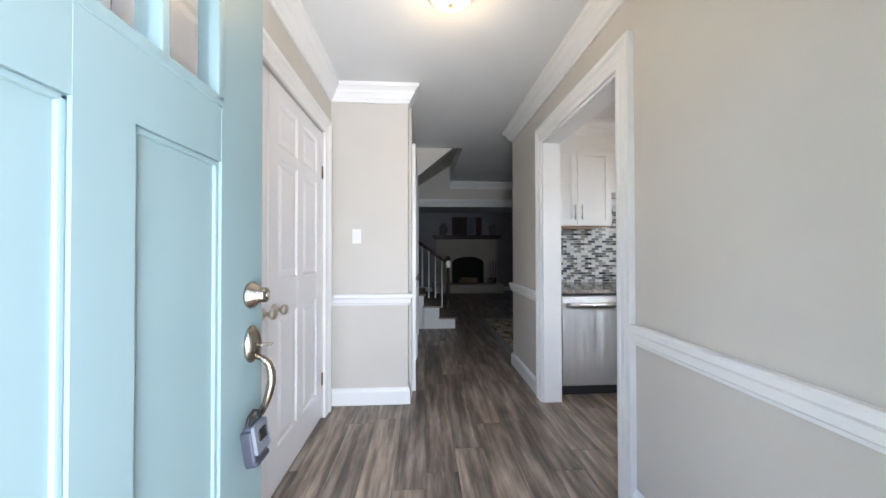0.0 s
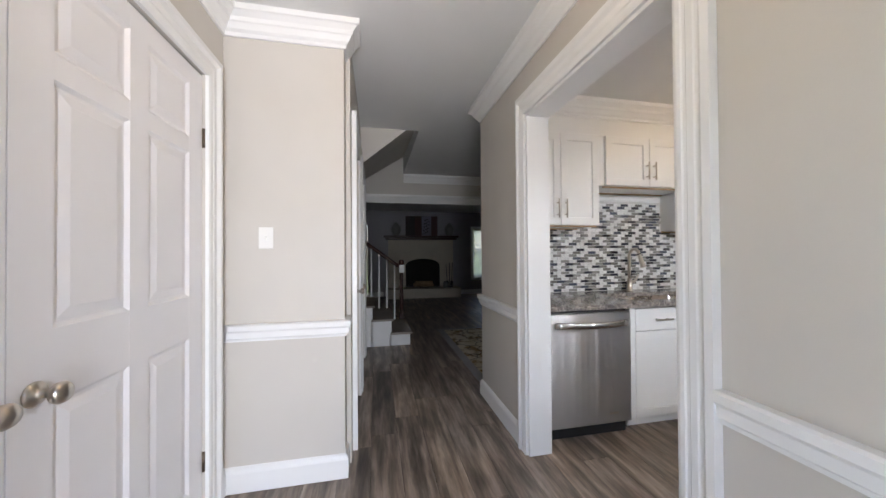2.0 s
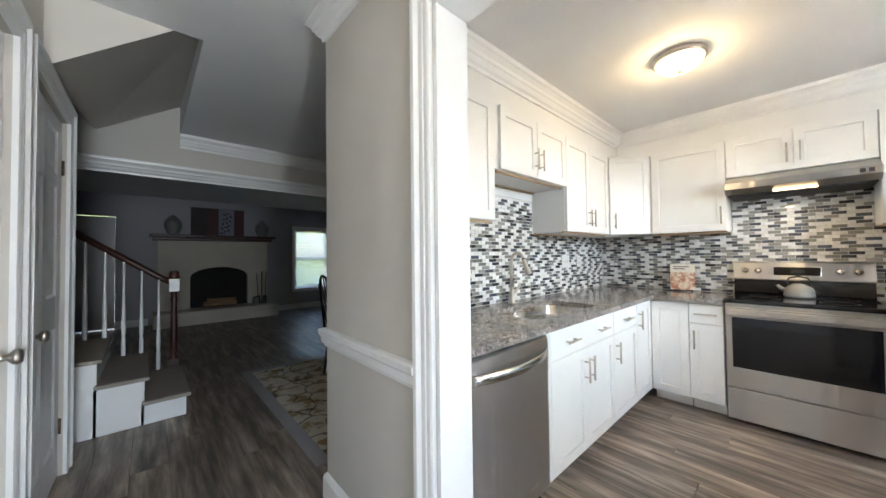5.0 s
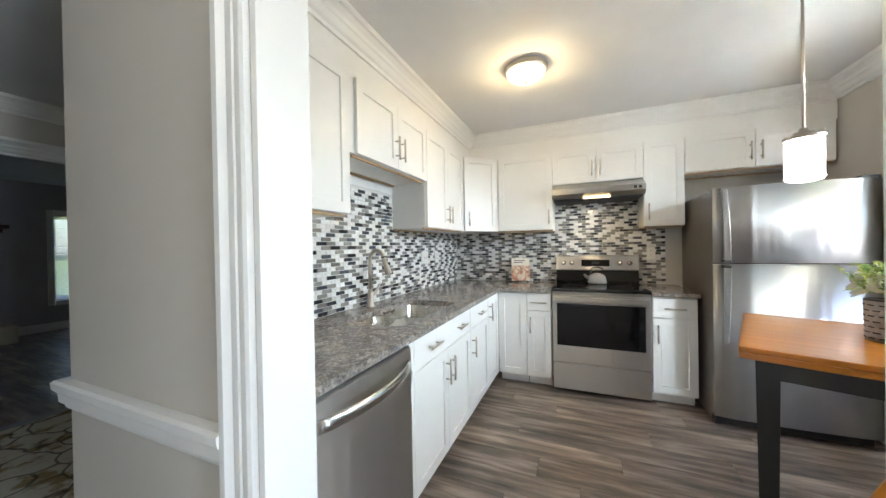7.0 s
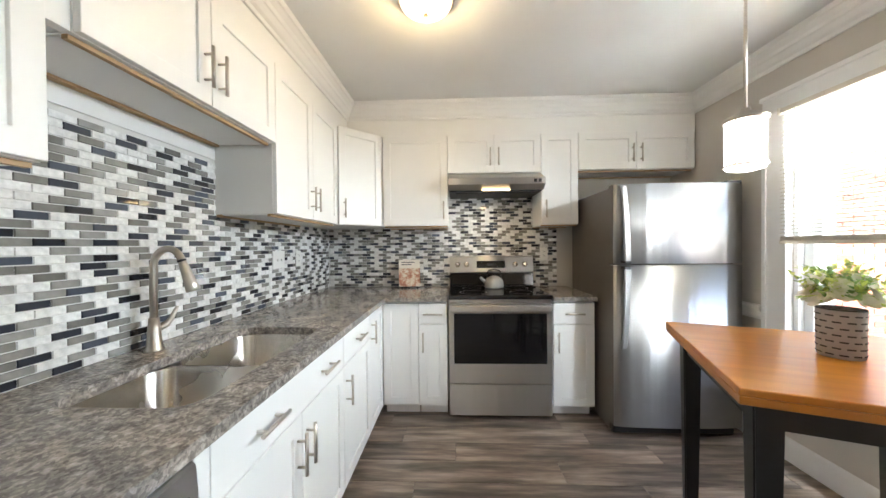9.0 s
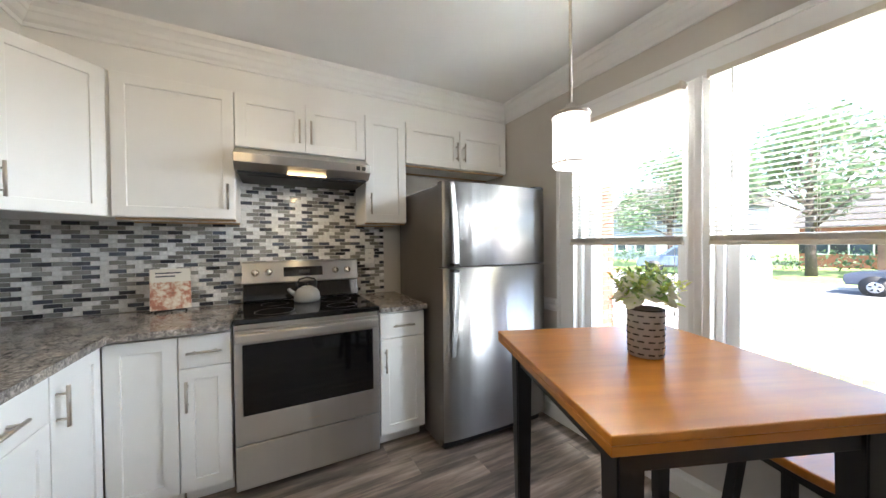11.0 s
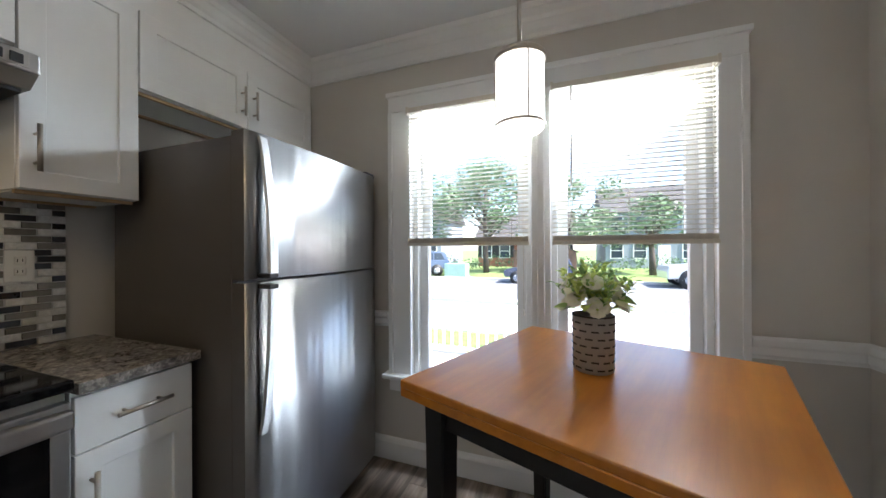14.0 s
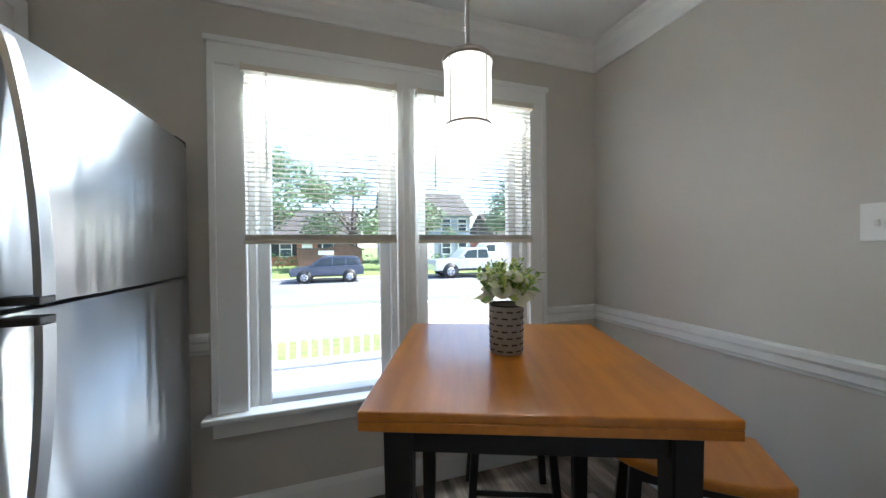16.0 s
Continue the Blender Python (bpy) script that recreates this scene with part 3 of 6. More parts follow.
def drawer_door(w, hd, two=False):
    dz = 0.70
    if two:
        h = w / 2
        return [("drawer", G, w - G, dz + G, KZ - 0.012, "hh"), ("door", G, h - G, 0.10, dz - G, "r"), ("door", h + G, w - G, 0.10, dz - G, "l")]
    return [("drawer", G, w - G, dz + G, KZ - 0.012, "h"), ("door", G, w - G, 0.10, dz - G, hd)]


part("filler", boxed(0.0, 0.045, 0.0, 0.6, 0.10, KZ), CABW, cabinet("white double-door sink base cabinet under the granite counter", base_sink(1.752), 0.846, BD, 0, KZ, drawer_door(0.846, "r", True), 0.10, BG, False, 0.22)).location.x = -0.047
cabinet("white base cabinet with a drawer and a door", base_sink(2.60), 0.478, BD, 0, KZ, drawer_door(0.478, "l"), 0.10, BG)
cabinet("white corner base cabinet with a tall narrow door", base_sink(3.08), 0.358, BD, 0, KZ, [("door", G, 0.358 - G, 0.10, KZ - 0.012, "l")], 0.10, BG)
cabinet("white corner base cabinet door beside the drawers", base_range(2.633), 0.263, 0.62, 0, KZ, [("door", G, 0.263 - G, 0.10, KZ - 0.012, None)], 0.10, BG)
cabinet("narrow white base cabinet with drawer and door beside the range", base_range(2.368), 0.212, 0.62, 0, KZ, drawer_door(0.212, "l"), 0.10, BG)
cabinet("white base cabinet with drawer and door beside the refrigerator", base_range(1.386), 0.298, 0.62, 0, KZ, drawer_door(0.298, "l"), 0.10, BG)

# ---- worktops and sink ----
CT0, CT1 = 0.870, 0.902
CF = 2.605                       # front edge of the sink counter
SX0, SX1, SXM = 1.80, 2.555, 2.15  # sink bowls
SY0, SY1 = 2.72, 3.10


def rounded_rect(x0, x1, y0, y1, r, n=6):
    pts = []
    for cx, cy, a in ((x1 - r, y1 - r, 0), (x0 + r, y1 - r, 90), (x0 + r, y0 + r, 180), (x1 - r, y0 + r, 270)):
        for k in range(n + 1):
            t = radians(a + 90 * k / n)
            pts.append((cx + r * math.cos(t), cy + r * math.sin(t)))
    return pts


def sheet_with_hole(outer, holes, z0, z1):
    """A slab with holes cut through: outlines as lists of (x, y)."""
    bm = bmesh.new()
    edges = []
    for loop in [outer] + holes:
        vs = [bm.verts.new((x, y, z1)) for x, y in loop]
        edges += [bm.edges.new((vs[k], vs[(k + 1) % len(vs)])) for k in range(len(vs))]
    bmesh.ops.triangle_fill(bm, use_beauty=True, use_dissolve=False, edges=edges)
    for f in bm.faces:
        if f.normal.z < 0:
            f.normal_flip()
    r = bmesh.ops.extrude_face_region(bm, geom=bm.faces[:])
    bmesh.ops.translate(bm, vec=(0, 0, z0 - z1), verts=[v for v in r["geom"] if isinstance(v, bmesh.types.BMVert)])
    bmesh.ops.recalc_face_normals(bm, faces=bm.faces[:])
    return bm


worktop = thing("worktop", "speckled grey-brown granite worktop with an undermount sink cutout", "worktop", pose(0, 0, 0))
part("slab", sheet_with_hole([(XF + 0.008, CF), (3.41, CF), (3.41, 2.156), (XR - 0.003, 2.156), (XR - 0.003, YB - 0.003), (XF + 0.008, YB - 0.003)],
                             [rounded_rect(SX0, SX1, SY0, SY1, 0.07)], CT0, CT1), GRANITE, worktop)
wt2 = thing("worktop", "short granite worktop between range and refrigerator", "worktop", pose(0, 0, 0))
part("slab", boxed(3.41, XR - 0.003, 1.078, 1.388, CT0, CT1, 0.004, 2), GRANITE, wt2)

sink = thing("sink", "double-bowl stainless steel undermount kitchen sink", "sink", pose(0, 0, 0))


def bowl(x0, x1, y0, y1, ztop, depth):
    bm = bmesh.new()
    rings = []
    for ins, z, r in ((0.0, ztop, 0.07), (0.004, ztop - 0.01, 0.07), (0.012, ztop - depth + 0.05, 0.065), (0.03, ztop - depth + 0.012, 0.055), (0.06, ztop - depth, 0.04)):
        rings.append([bm.verts.new((x, y, z)) for x, y in rounded_rect(x0 + ins, x1 - ins, y0 + ins, y1 - ins, r)])
    for a, b in zip(rings, rings[1:]):
        n = len(a)
        for k in range(n):
            bm.faces.new((a[k], a[(k + 1) % n], b[(k + 1) % n], b[k])).smooth = True
    bm.faces.new(rings[-1]).smooth = True
    return bm


def bowl_part(x0, x1):
    b = part("bowl", bowl(x0, x1, SY0 - 0.006, SY1 + 0.006, CT0 - 0.001, 0.19), SINKM, sink)
    dr = lathe([(0.0, 0.002), (0.018, 0.002), (0.03, 0.004), (0.042, 0.001), (0.042, -0.004), (0.0, -0.004)], 24)
    part("drain", moved(dr, pose((x0 + x1) / 2, (SY0 + SY1) / 2, CT0 - 0.186)), CHROME, b, "polished drain")


bowl_part(SX0 - 0.006, SXM - 0.010)
bowl_part(SXM + 0.010, SX1 + 0.006)
part("divider", boxed(SXM - 0.012, SXM + 0.012, SY0 - 0.004, SY1 + 0.004, CT0 - 0.17, CT0 - 0.003, 0.006, 3), SINKM, sink)

faucet = thing("faucet", "brushed nickel gooseneck pull-down kitchen faucet", "faucet", pose(2.22, 3.21, CT1))
part("base", lathe([(0.0, 0.0), (0.030, 0.0), (0.030, 0.006), (0.024, 0.012), (0.020, 0.07), (0.0155, 0.12), (0.0, 0.12)]), NICKEL, faucet)
arc = [(0, 0, 0.10), (0, 0, 0.22), (0, -0.002, 0.29)] + [(0.016 * a / 165, -0.050 + 0.048 * math.cos(radians(a)), 0.315 + 0.060 * math.sin(radians(a))) for a in range(0, 166, 11)]
part("spout", tube(arc, 0.0125, 14), NICKEL, faucet)
e = Vector(arc[-1])
d = (Vector(arc[-1]) - Vector(arc[-2])).normalized()
spray = part("spray_head", tube([e, e + d * 0.012, e + d * 0.02, e + d * 0.09, e + d * 0.115, e + d * 0.12], [0.0135, 0.0135, 0.015, 0.020, 0.024, 0.020], 16), NICKEL, faucet)
part("collar", tube([e - d * 0.004, e + d * 0.004], 0.0146, 16), RUBBER, spray, "thin black ring")
part("lever", tube([(0.012, 0, 0.075), (0.045, -0.004, 0.085), (0.06, -0.012, 0.105), (0.068, -0.03, 0.15)], [0.012, 0.013, 0.010, 0.006], 12), NICKEL, faucet)

# ---- dishwasher ----
dw = thing("dishwasher", "stainless steel dishwasher with a bowed bar handle", "dishwasher", pose(1.095, 2.625, 0))
DWW = 0.604
prof = [(0.0, 0.10), (-0.004, 0.104), (-0.004, 0.66), (-0.006, 0.74), (-0.006, 0.79), (-0.002, 0.84), (0.004, 0.846), (0.03, 0.85), (0.03, 0.10)]
bm = bmesh.new()
ra = [bm.verts.new((0, p, z)) for p, z in prof]
rb = [bm.verts.new((DWW, p, z)) for p, z in prof]
n = len(prof)
for k in range(n):
    bm.faces.new((ra[k], ra[(k + 1) % n], rb[(k + 1) % n], rb[k]))
bm.faces.new(ra[::-1]), bm.faces.new(rb)
dwd = part("door", bm, STEELH, dw)
part("body", boxed(0.006, DWW - 0.006, 0.031, 0.60, 0.105, 0.862), RUBBER, dw)
part("toe_panel", boxed(0.0, DWW, 0.05, 0.07, 0.006, 0.098, 0.002), RUBBER, dw, "black toe panel")
hp = []
for k in range(13):
    u = k / 12
    hp.append((0.03 + u * (DWW - 0.06), -0.010 - 0.052 * math.sin(math.pi * u) ** 0.8, 0.775))
hb = tube(hp, 0.011, 12)
for v in hb.verts:
    v.co.z = 0.775 + (v.co.z - 0.775) * 2.0
part("handle", hb, principled("handle_steel", (0.58, 0.58, 0.57), 0.22, 1.0)[0], dwd, "bright bowed steel band")
part("mark", boxed(DWW - 0.17, DWW - 0.10, -0.0052, -0.0038, 0.16, 0.172, 0.002), NICKEL, dwd, "small oval maker's mark")

# ---- range and hood ----
rg = thing("range", "stainless electric range with black glass cooktop and oven door", "range", pose(3.425, 2.146, 0, 0, 0, -90))
RW = 0.752
part("body", boxed(0.0, RW, 0.035, 0.62, 0.03, 0.885, 0.003), STEEL, rg)
part("drawer", boxed(0.003, RW - 0.003, 0.0, 0.034, 0.035, 0.262, 0.006, 3), STEELH, rg)
od = part("oven_door", join(boxed(0.003, RW - 0.003, 0.0, 0.034, 0.268, 0.415, 0.005, 2), boxed(0.003, RW - 0.003, 0.0, 0.034, 0.780, 0.855, 0.005, 2),
                           boxed(0.003, 0.040, 0.0, 0.034, 0.413, 0.782, 0.003), boxed(RW - 0.040, RW - 0.003, 0.0, 0.034, 0.413, 0.782, 0.003)), STEELH, rg)
part("window", boxed(0.036, RW - 0.036, 0.002, 0.03, 0.405, 0.785, 0.004, 2), BLACKG, od, "black oven door glass")
part("handle", join(boxed(0.012, RW - 0.012, -0.05, -0.018, 0.80, 0.848, 0.012, 4), boxed(0.03, 0.06, -0.03, 0.002, 0.808, 0.84, 0.004), boxed(RW - 0.06, RW - 0.03, -0.03, 0.002, 0.808, 0.84, 0.004)), STEELH, od)
part("mark", boxed(RW / 2 - 0.03, RW / 2 + 0.03, -0.0012, 0.0002, 0.325, 0.333), NICKEL, od, "small maker's mark")
ck = part("cooktop", boxed(-0.001, RW + 0.001, -0.012, 0.56, 0.886, 0.916, 0.008, 3), BLACKG, rg, "black ceramic glass cooktop")
RING = paint("burner_ring", (0.05, 0.05, 0.055), 0.3, 200, 0.05, 0.2)
for bx, by, br in ((0.19, 0.15, 0.10), (0.56, 0.15, 0.085), (0.19, 0.40, 0.075), (0.56, 0.40, 0.10)):
    rr = lathe([(br, 0.0), (br + 0.004, 0.0), (br + 0.004, 0.0006), (br, 0.0006), (br, 0.0)], 40)
    part("burner_ring", moved(rr, pose(bx, by, 0.9163)), RING, ck)


def run_x(prof, x0, x1):
    bm = bmesh.new()
    ra = [bm.verts.new((x0, p, z)) for p, z in prof]
    rb = [bm.verts.new((x1, p, z)) for p, z in prof]
    n = len(prof)
    for k in range(n):
        bm.faces.new((ra[k], ra[(k + 1) % n], rb[(k + 1) % n], rb[k]))
    bm.faces.new(ra[::-1]), bm.faces.new(rb)
    bmesh.ops.recalc_face_normals(bm, faces=bm.faces[:])
    return bm


bg = part("backguard", run_x([(0.555, 0.917), (0.548, 0.925), (0.575, 1.03), (0.634, 1.03), (0.634, 0.917)], 0.004, RW - 0.004), BLACKG, rg, "black lower backguard")
bp = part("control_panel", run_x([(0.570, 1.031), (0.562, 1.04), (0.588, 1.17), (0.60, 1.18), (0.634, 1.18), (0.634, 1.031)], 0.0, RW), STEELH, rg, "stainless control panel")
tilt = math.degrees(math.atan2(0.026, 0.13))
pm = pose(0, 0.575, 1.105, -tilt)
part("display", moved(boxed(0.245, 0.50, -0.003, 0.01, -0.032, 0.034, 0.002), pm), BLACKG, bp, "black clock display")
part("badge", moved(boxed(0.34, 0.41, -0.0042, 0.0, -0.012, 0.012, 0.001), pm), RUBBER, bp)
for kx in (0.075, 0.155, 0.59, 0.675):
    kb = lathe([(0.0, 0.034), (0.014, 0.034), (0.019, 0.030), (0.021, 0.010), (0.025, 0.004), (0.025, 0.0), (0.0, 0.0)], 24)
    kb = join(kb, boxed(-0.004, 0.004, -0.02, 0.02, 0.028, 0.040, 0.002))
    part("knob", moved(kb, pm @ pose(kx, 0.0, 0.0, 90)), CHROME, bp)

hood = thing("range_hood", "slim stainless range hood with a lit lamp underneath", "range hood", pose(3.60, 2.148, 1.70, 0, 0, -90))
part("shell", run_x([(0.0, 0.055), (0.0, 0.10), (0.01, 0.108), (0.16, 0.172), (0.465, 0.172), (0.465, 0.06), (0.44, 0.02), (0.05, 0.02)], 0.0, 0.758), STEEL, hood)
part("lip", join(boxed(0.0, 0.758, -0.012, 0.004, 0.05, 0.105, 0.006, 3)), STEELH, hood)
part("under_pan", boxed(0.012, 0.746, 0.064, 0.445, 0.008, 0.0195, 0.003), RUBBER, hood, "black underside pan")
for fx in (0.06, 0.40):
    part("filter", boxed(fx, fx + 0.30, 0.11, 0.40, 0.002, 0.0075, 0.002), RUBBER, hood, "dark grease filter")
lampm = glow("hood_lamp_glow", (1.0, 0.74, 0.40), 0.6)
part("lamp_cover", boxed(0.27, 0.49, 0.030, 0.052, 0.012, 0.0195, 0.002), lampm, hood, "lit warm lamp cover")
part("switch_plate", boxed(0.655, 0.735, -0.0145, -0.0115, 0.058, 0.096, 0.001), STEEL, hood)
for sx in (0.665, 0.70):
    part("switch", boxed(sx, sx + 0.024, -0.019, -0.0145, 0.064, 0.090, 0.002), RUBBER, hood, "black rocker switch")

# ---- refrigerator ----
fr = thing("refrigerator", "stainless top-freezer refrigerator with grey sides", "refrigerator", pose(3.195, 1.062, 0, 0, 0, -90))
FW = 0.815
FSIDE = paint("fridge_side", (0.105, 0.088, 0.076), 0.40, 300, 0.25, 0.05)
part("body", boxed(0.004, FW - 0.004, 0.085, 0.78, 0.03, 1.655, 0.008, 3), FSIDE, fr, "textured taupe-grey cabinet sides")
part("grille", boxed(0.02, FW - 0.02, 0.06, 0.085, 0.02, 0.085, 0.003), RUBBER, fr, "black base grille")


def bowed(x0, x1, z0, z1, bow=0.018, t=0.065):
    bm = bmesh.new()
    n = 16
    fr_, bk = [], []
    for k in range(n + 1):
        u = k / n
        e = min(u, 1 - u)
        y = bow * (1 - 4 * u * (1 - u)) - (0 if e > 0.001 else -0.006)
        fr_.append((x0 + u * (x1 - x0), y))
    outline = fr_ + [(x1, t + bow), (x0, t + bow)]
    lo = [bm.verts.new((x, y, z0)) for x, y in outline]
    hi = [bm.verts.new((x, y, z1)) for x, y in outline]
    m = len(lo)
    bm.faces.new(lo[::-1]), bm.faces.new(hi)
    for k in range(m):
        f = bm.faces.new((lo[k], lo[(k + 1) % m], hi[(k + 1) % m], hi[k]))
        f.smooth = k < n
        f.material_index = 0 if k < n else 1
    return bm


fd = part("freezer_door", bowed(0.0, FW, 1.150, 1.668), [STEELF, FSIDE], fr)
md = part("fresh_food_door", bowed(0.0, FW, 0.085, 1.140), [STEELF, FSIDE], fr)


def fridge_handle(parent, flush, grip):
    """A flat strap: flush with the door at one end, standing well off it at the other, where a dark mount holds it."""
    bm = bmesh.new()
    rings = []
    for k in range(17):
        u = k / 16
        z = flush + (grip - flush) * u
        y = 0.010 - 0.050 * math.sin(0.5 * math.pi * u) ** 0.75
        w, t = 0.019 + 0.003 * u, 0.004
        x = 0.062
        rings.append([bm.verts.new((x + a, y + b, z)) for a, b in ((-w, 0.004), (-w * 0.7, -t), (w * 0.7, -t), (w, 0.004), (w * 0.6, t), (-w * 0.6, t))])
    for p, q in zip(rings, rings[1:]):
        for k in range(6):
            bm.faces.new((p[k], p[(k + 1) % 6], q[(k + 1) % 6], q[k]))
    bm.faces.new(rings[0]), bm.faces.new(rings[-1][::-1])
    part("handle", bm, STEELF, parent, "long tapering steel strap handle")
    s = 1 if grip > flush else -1
    part("handle_mount", boxed(0.044, 0.082, -0.042, 0.02, min(grip, grip + s * 0.016), max(grip, grip + s * 0.016), 0.004, 2), RUBBER, parent, "dark handle mount")


fridge_handle(fd, 1.655, 1.172)
fridge_handle(md, 0.60, 1.118)
part("hinge_cover", boxed(FW - 0.09, FW - 0.005, 0.02, 0.12, 1.656, 1.684, 0.006, 2), RUBBER, fr)
for fx in (0.05, FW - 0.05):
    part("foot", moved(lathe([(0, 0), (0.02, 0), (0.02, 0.02), (0.012, 0.034), (0, 0.034)], 16), pose(fx, 0.12, 0.0)), RUBBER, fr)

# ---- window ----
def sash_window(name, x0, x1, label, slats=27):
    w = tagged(new(name), label, "window", "", "structure")
    yo, yi = -0.085, 0.12
    part("window_frame", join(boxed(x0, x0 + 0.03, yo, yi, WZ0, WZ1, 0.003), boxed(x1 - 0.03, x1, yo, yi, WZ0, WZ1, 0.003), boxed(x0 + 0.03, x1 - 0.03, yo, yi, WZ1 - 0.03, WZ1, 0.003), boxed(x0 + 0.03, x1 - 0.03, yo, yi - 0.02, WZ0, WZ0 + 0.025, 0.003)), TRIM, w)
    a, b = x0 + 0.031, x1 - 0.031
    zm = 1.30
    for nm, y, z0, z1, lo, hi in (("lower_sash", 0.055, WZ0 + 0.026, zm + 0.02, 0.032, 0.04), ("upper_sash", 0.012, zm - 0.02, WZ1 - 0.031, 0.04, 0.05)):
        s = part(nm, join(boxed(a, a + 0.050, y, y + 0.035, z0, z1, 0.004, 2), boxed(b - 0.050, b, y, y + 0.035, z0, z1, 0.004, 2),
                          boxed(a + 0.050, b - 0.050, y, y + 0.035, z1 - hi, z1, 0.004, 2), boxed(a + 0.050, b - 0.050, y, y + 0.035, z0, z0 + lo, 0.004, 2)), TRIM, w)
        g = part("pane", boxed(a + 0.046, b - 0.046, y + 0.015, y + 0.019, z0 + lo - 0.004, z1 - hi + 0.004), PANE, s)
        g.visible_shadow = False
    return w


sash_window("window_1", *WA, "white double-hung sash window facing the street")
sash_window("window_2", *WB, "white double-hung sash window facing the street")
# casing, head, stool and apron round the pair
EX0, EX1 = 1.47, 3.17
win_trim = join(boxed(EX0, WB[0] + 0.002, YW, YW + 0.022, 0.525, WZ1, 0.004), boxed(WA[1] - 0.002, EX1, YW, YW + 0.022, 0.525, WZ1, 0.004), boxed(WB[1], WA[0], YW, YW + 0.022, 0.525, WZ1, 0.004),
                boxed(EX0, EX1, YW, YW + 0.024, WZ1 + 0.0005, 2.165, 0.004), boxed(EX0 - 0.012, EX1 + 0.012, YW, YW + 0.034, 2.15, 2.178, 0.006, 3),
                boxed(WB[1] + 0.03, WA[0] - 0.03, YW + 0.02, YW + 0.03, 0.525, WZ1, 0.004), boxed(EX1 - 0.028, EX1, YW + 0.02, YW + 0.03, 0.525, WZ1, 0.004), boxed(EX0, EX0 + 0.028, YW + 0.02, YW + 0.03, 0.525, WZ1, 0.004))
setting("window_trim", win_trim, TRIM, "white painted window casing", "trim")
setting("window_stool", join(boxed(EX0 - 0.03, EX1 + 0.03, YW - 0.02, YW + 0.062, 0.498, 0.524, 0.008, 3), boxed(EX0, EX1, YW, YW + 0.02, 0.42, 0.497, 0.004)), TRIM, "white painted window stool and apron", "trim")


def blind(x0, x1, wand):
    c = thing("window_blind", "raised cream horizontal mini blind covering the upper sash", "blind", pose(x0, 0.188, 0), "window blinds")
    w = x1 - x0
    part("headrail", boxed(0.004, w - 0.004, -0.018, 0.018, 2.028, 2.056, 0.003), SLATM, c)
    for q in (0.0, w - 0.012):
        part("bracket", boxed(q, q + 0.012, -0.022, 0.022, 2.022, 2.062, 0.002), SLATM, c)
    part("bottom_rail", boxed(0.004, w - 0.004, -0.014, 0.014, 1.272, 1.292, 0.004, 2), SLATM, c)
    bm = bmesh.new()
    pr = [(-0.0125, -0.002), (-0.006, 0.0012), (0.0, 0.0022), (0.006, 0.0012), (0.0125, -0.002)]
    top = [[bm.verts.new((x, y, z)) for y, z in pr] for x in (0.008, w - 0.008)]
    for k in range(4):
        bm.faces.new((top[0][k], top[0][k + 1], top[1][k + 1], top[1][k]))
    r = bmesh.ops.extrude_face_region(bm, geom=bm.faces[:])
    bmesh.ops.translate(bm, vec=(0, 0, -0.0007), verts=[v for v in r["geom"] if isinstance(v, bmesh.types.BMVert)])
    me = mesh_of("slat", bm, SLATM)
    zs = [1.2935 + 0.0026 * k for k in range(9)]
    z = zs[-1] + 0.021
    while z < 2.022:
        zs.append(z)
        z += 0.0215
    for k, z in enumerate(zs):
        s = new("slat", me)
        s.parent = c
        s.matrix_basis = pose(0, 0, z, 1 if k > 8 else 0)
    for lx in (0.09, w / 2, w - 0.09):
        part("ladder_cord", join(tube([(lx, -0.014, 1.30), (lx, -0.014, 2.03)], 0.0008, 6), tube([(lx, 0.014, 1.30), (lx, 0.014, 2.03)], 0.0008, 6)), SLATM, c)
    part("tilt_wand", tube([(wand, 0.024, 1.55), (wand, 0.022, 2.03)], 0.0035, 8), PLASTIC, c, "clear plastic tilt wand")
    part("lift_cord", tube([(0.03, 0.022, 0.95), (0.03, 0.02, 2.03)], 0.0012, 6), SLATM, c)
    part("cord_tassel", moved(lathe([(0, 0), (0.006, 0.002), (0.004, 0.03), (0, 0.032)], 12), pose(0.03, 0.022, 0.92)), PLASTIC, c)


blind(WA[0] + 0.004, WA[1] + 0.004, 0.58)
blind(WB[0] + 0.004, WB[1] - 0.002, 0.58)

# ---- table, stools, vase, pendant ----
TBL = pose(2.110, 0.905, 0, 0, 0, -20.9)
table = thing("table", "counter-height table with honey maple top and black legs", "table", TBL)
TS = 0.378
tp = part("tabletop", join(boxed(-TS, TS, -TS, TS, 0.9002, 0.921, 0.0045, 3), boxed(-TS + 0.001, TS - 0.001, -TS + 0.001, TS - 0.001, 0.879, 0.8998, 0.0015, 1)), MAPLE, table, "honey-stained maple double top")
AP = TS - 0.055
for sx in (-1, 1):
    part("apron", boxed(-0.011 + sx * (AP - 0.012), 0.011 + sx * (AP - 0.012), -AP + 0.03, AP - 0.03, 0.805, 0.878, 0.003), BLACK, table)
    part("apron", boxed(-AP + 0.03, AP - 0.03, -0.011 + sx * (AP - 0.012), 0.011 + sx * (AP - 0.012), 0.805, 0.878, 0.003), BLACK, table)
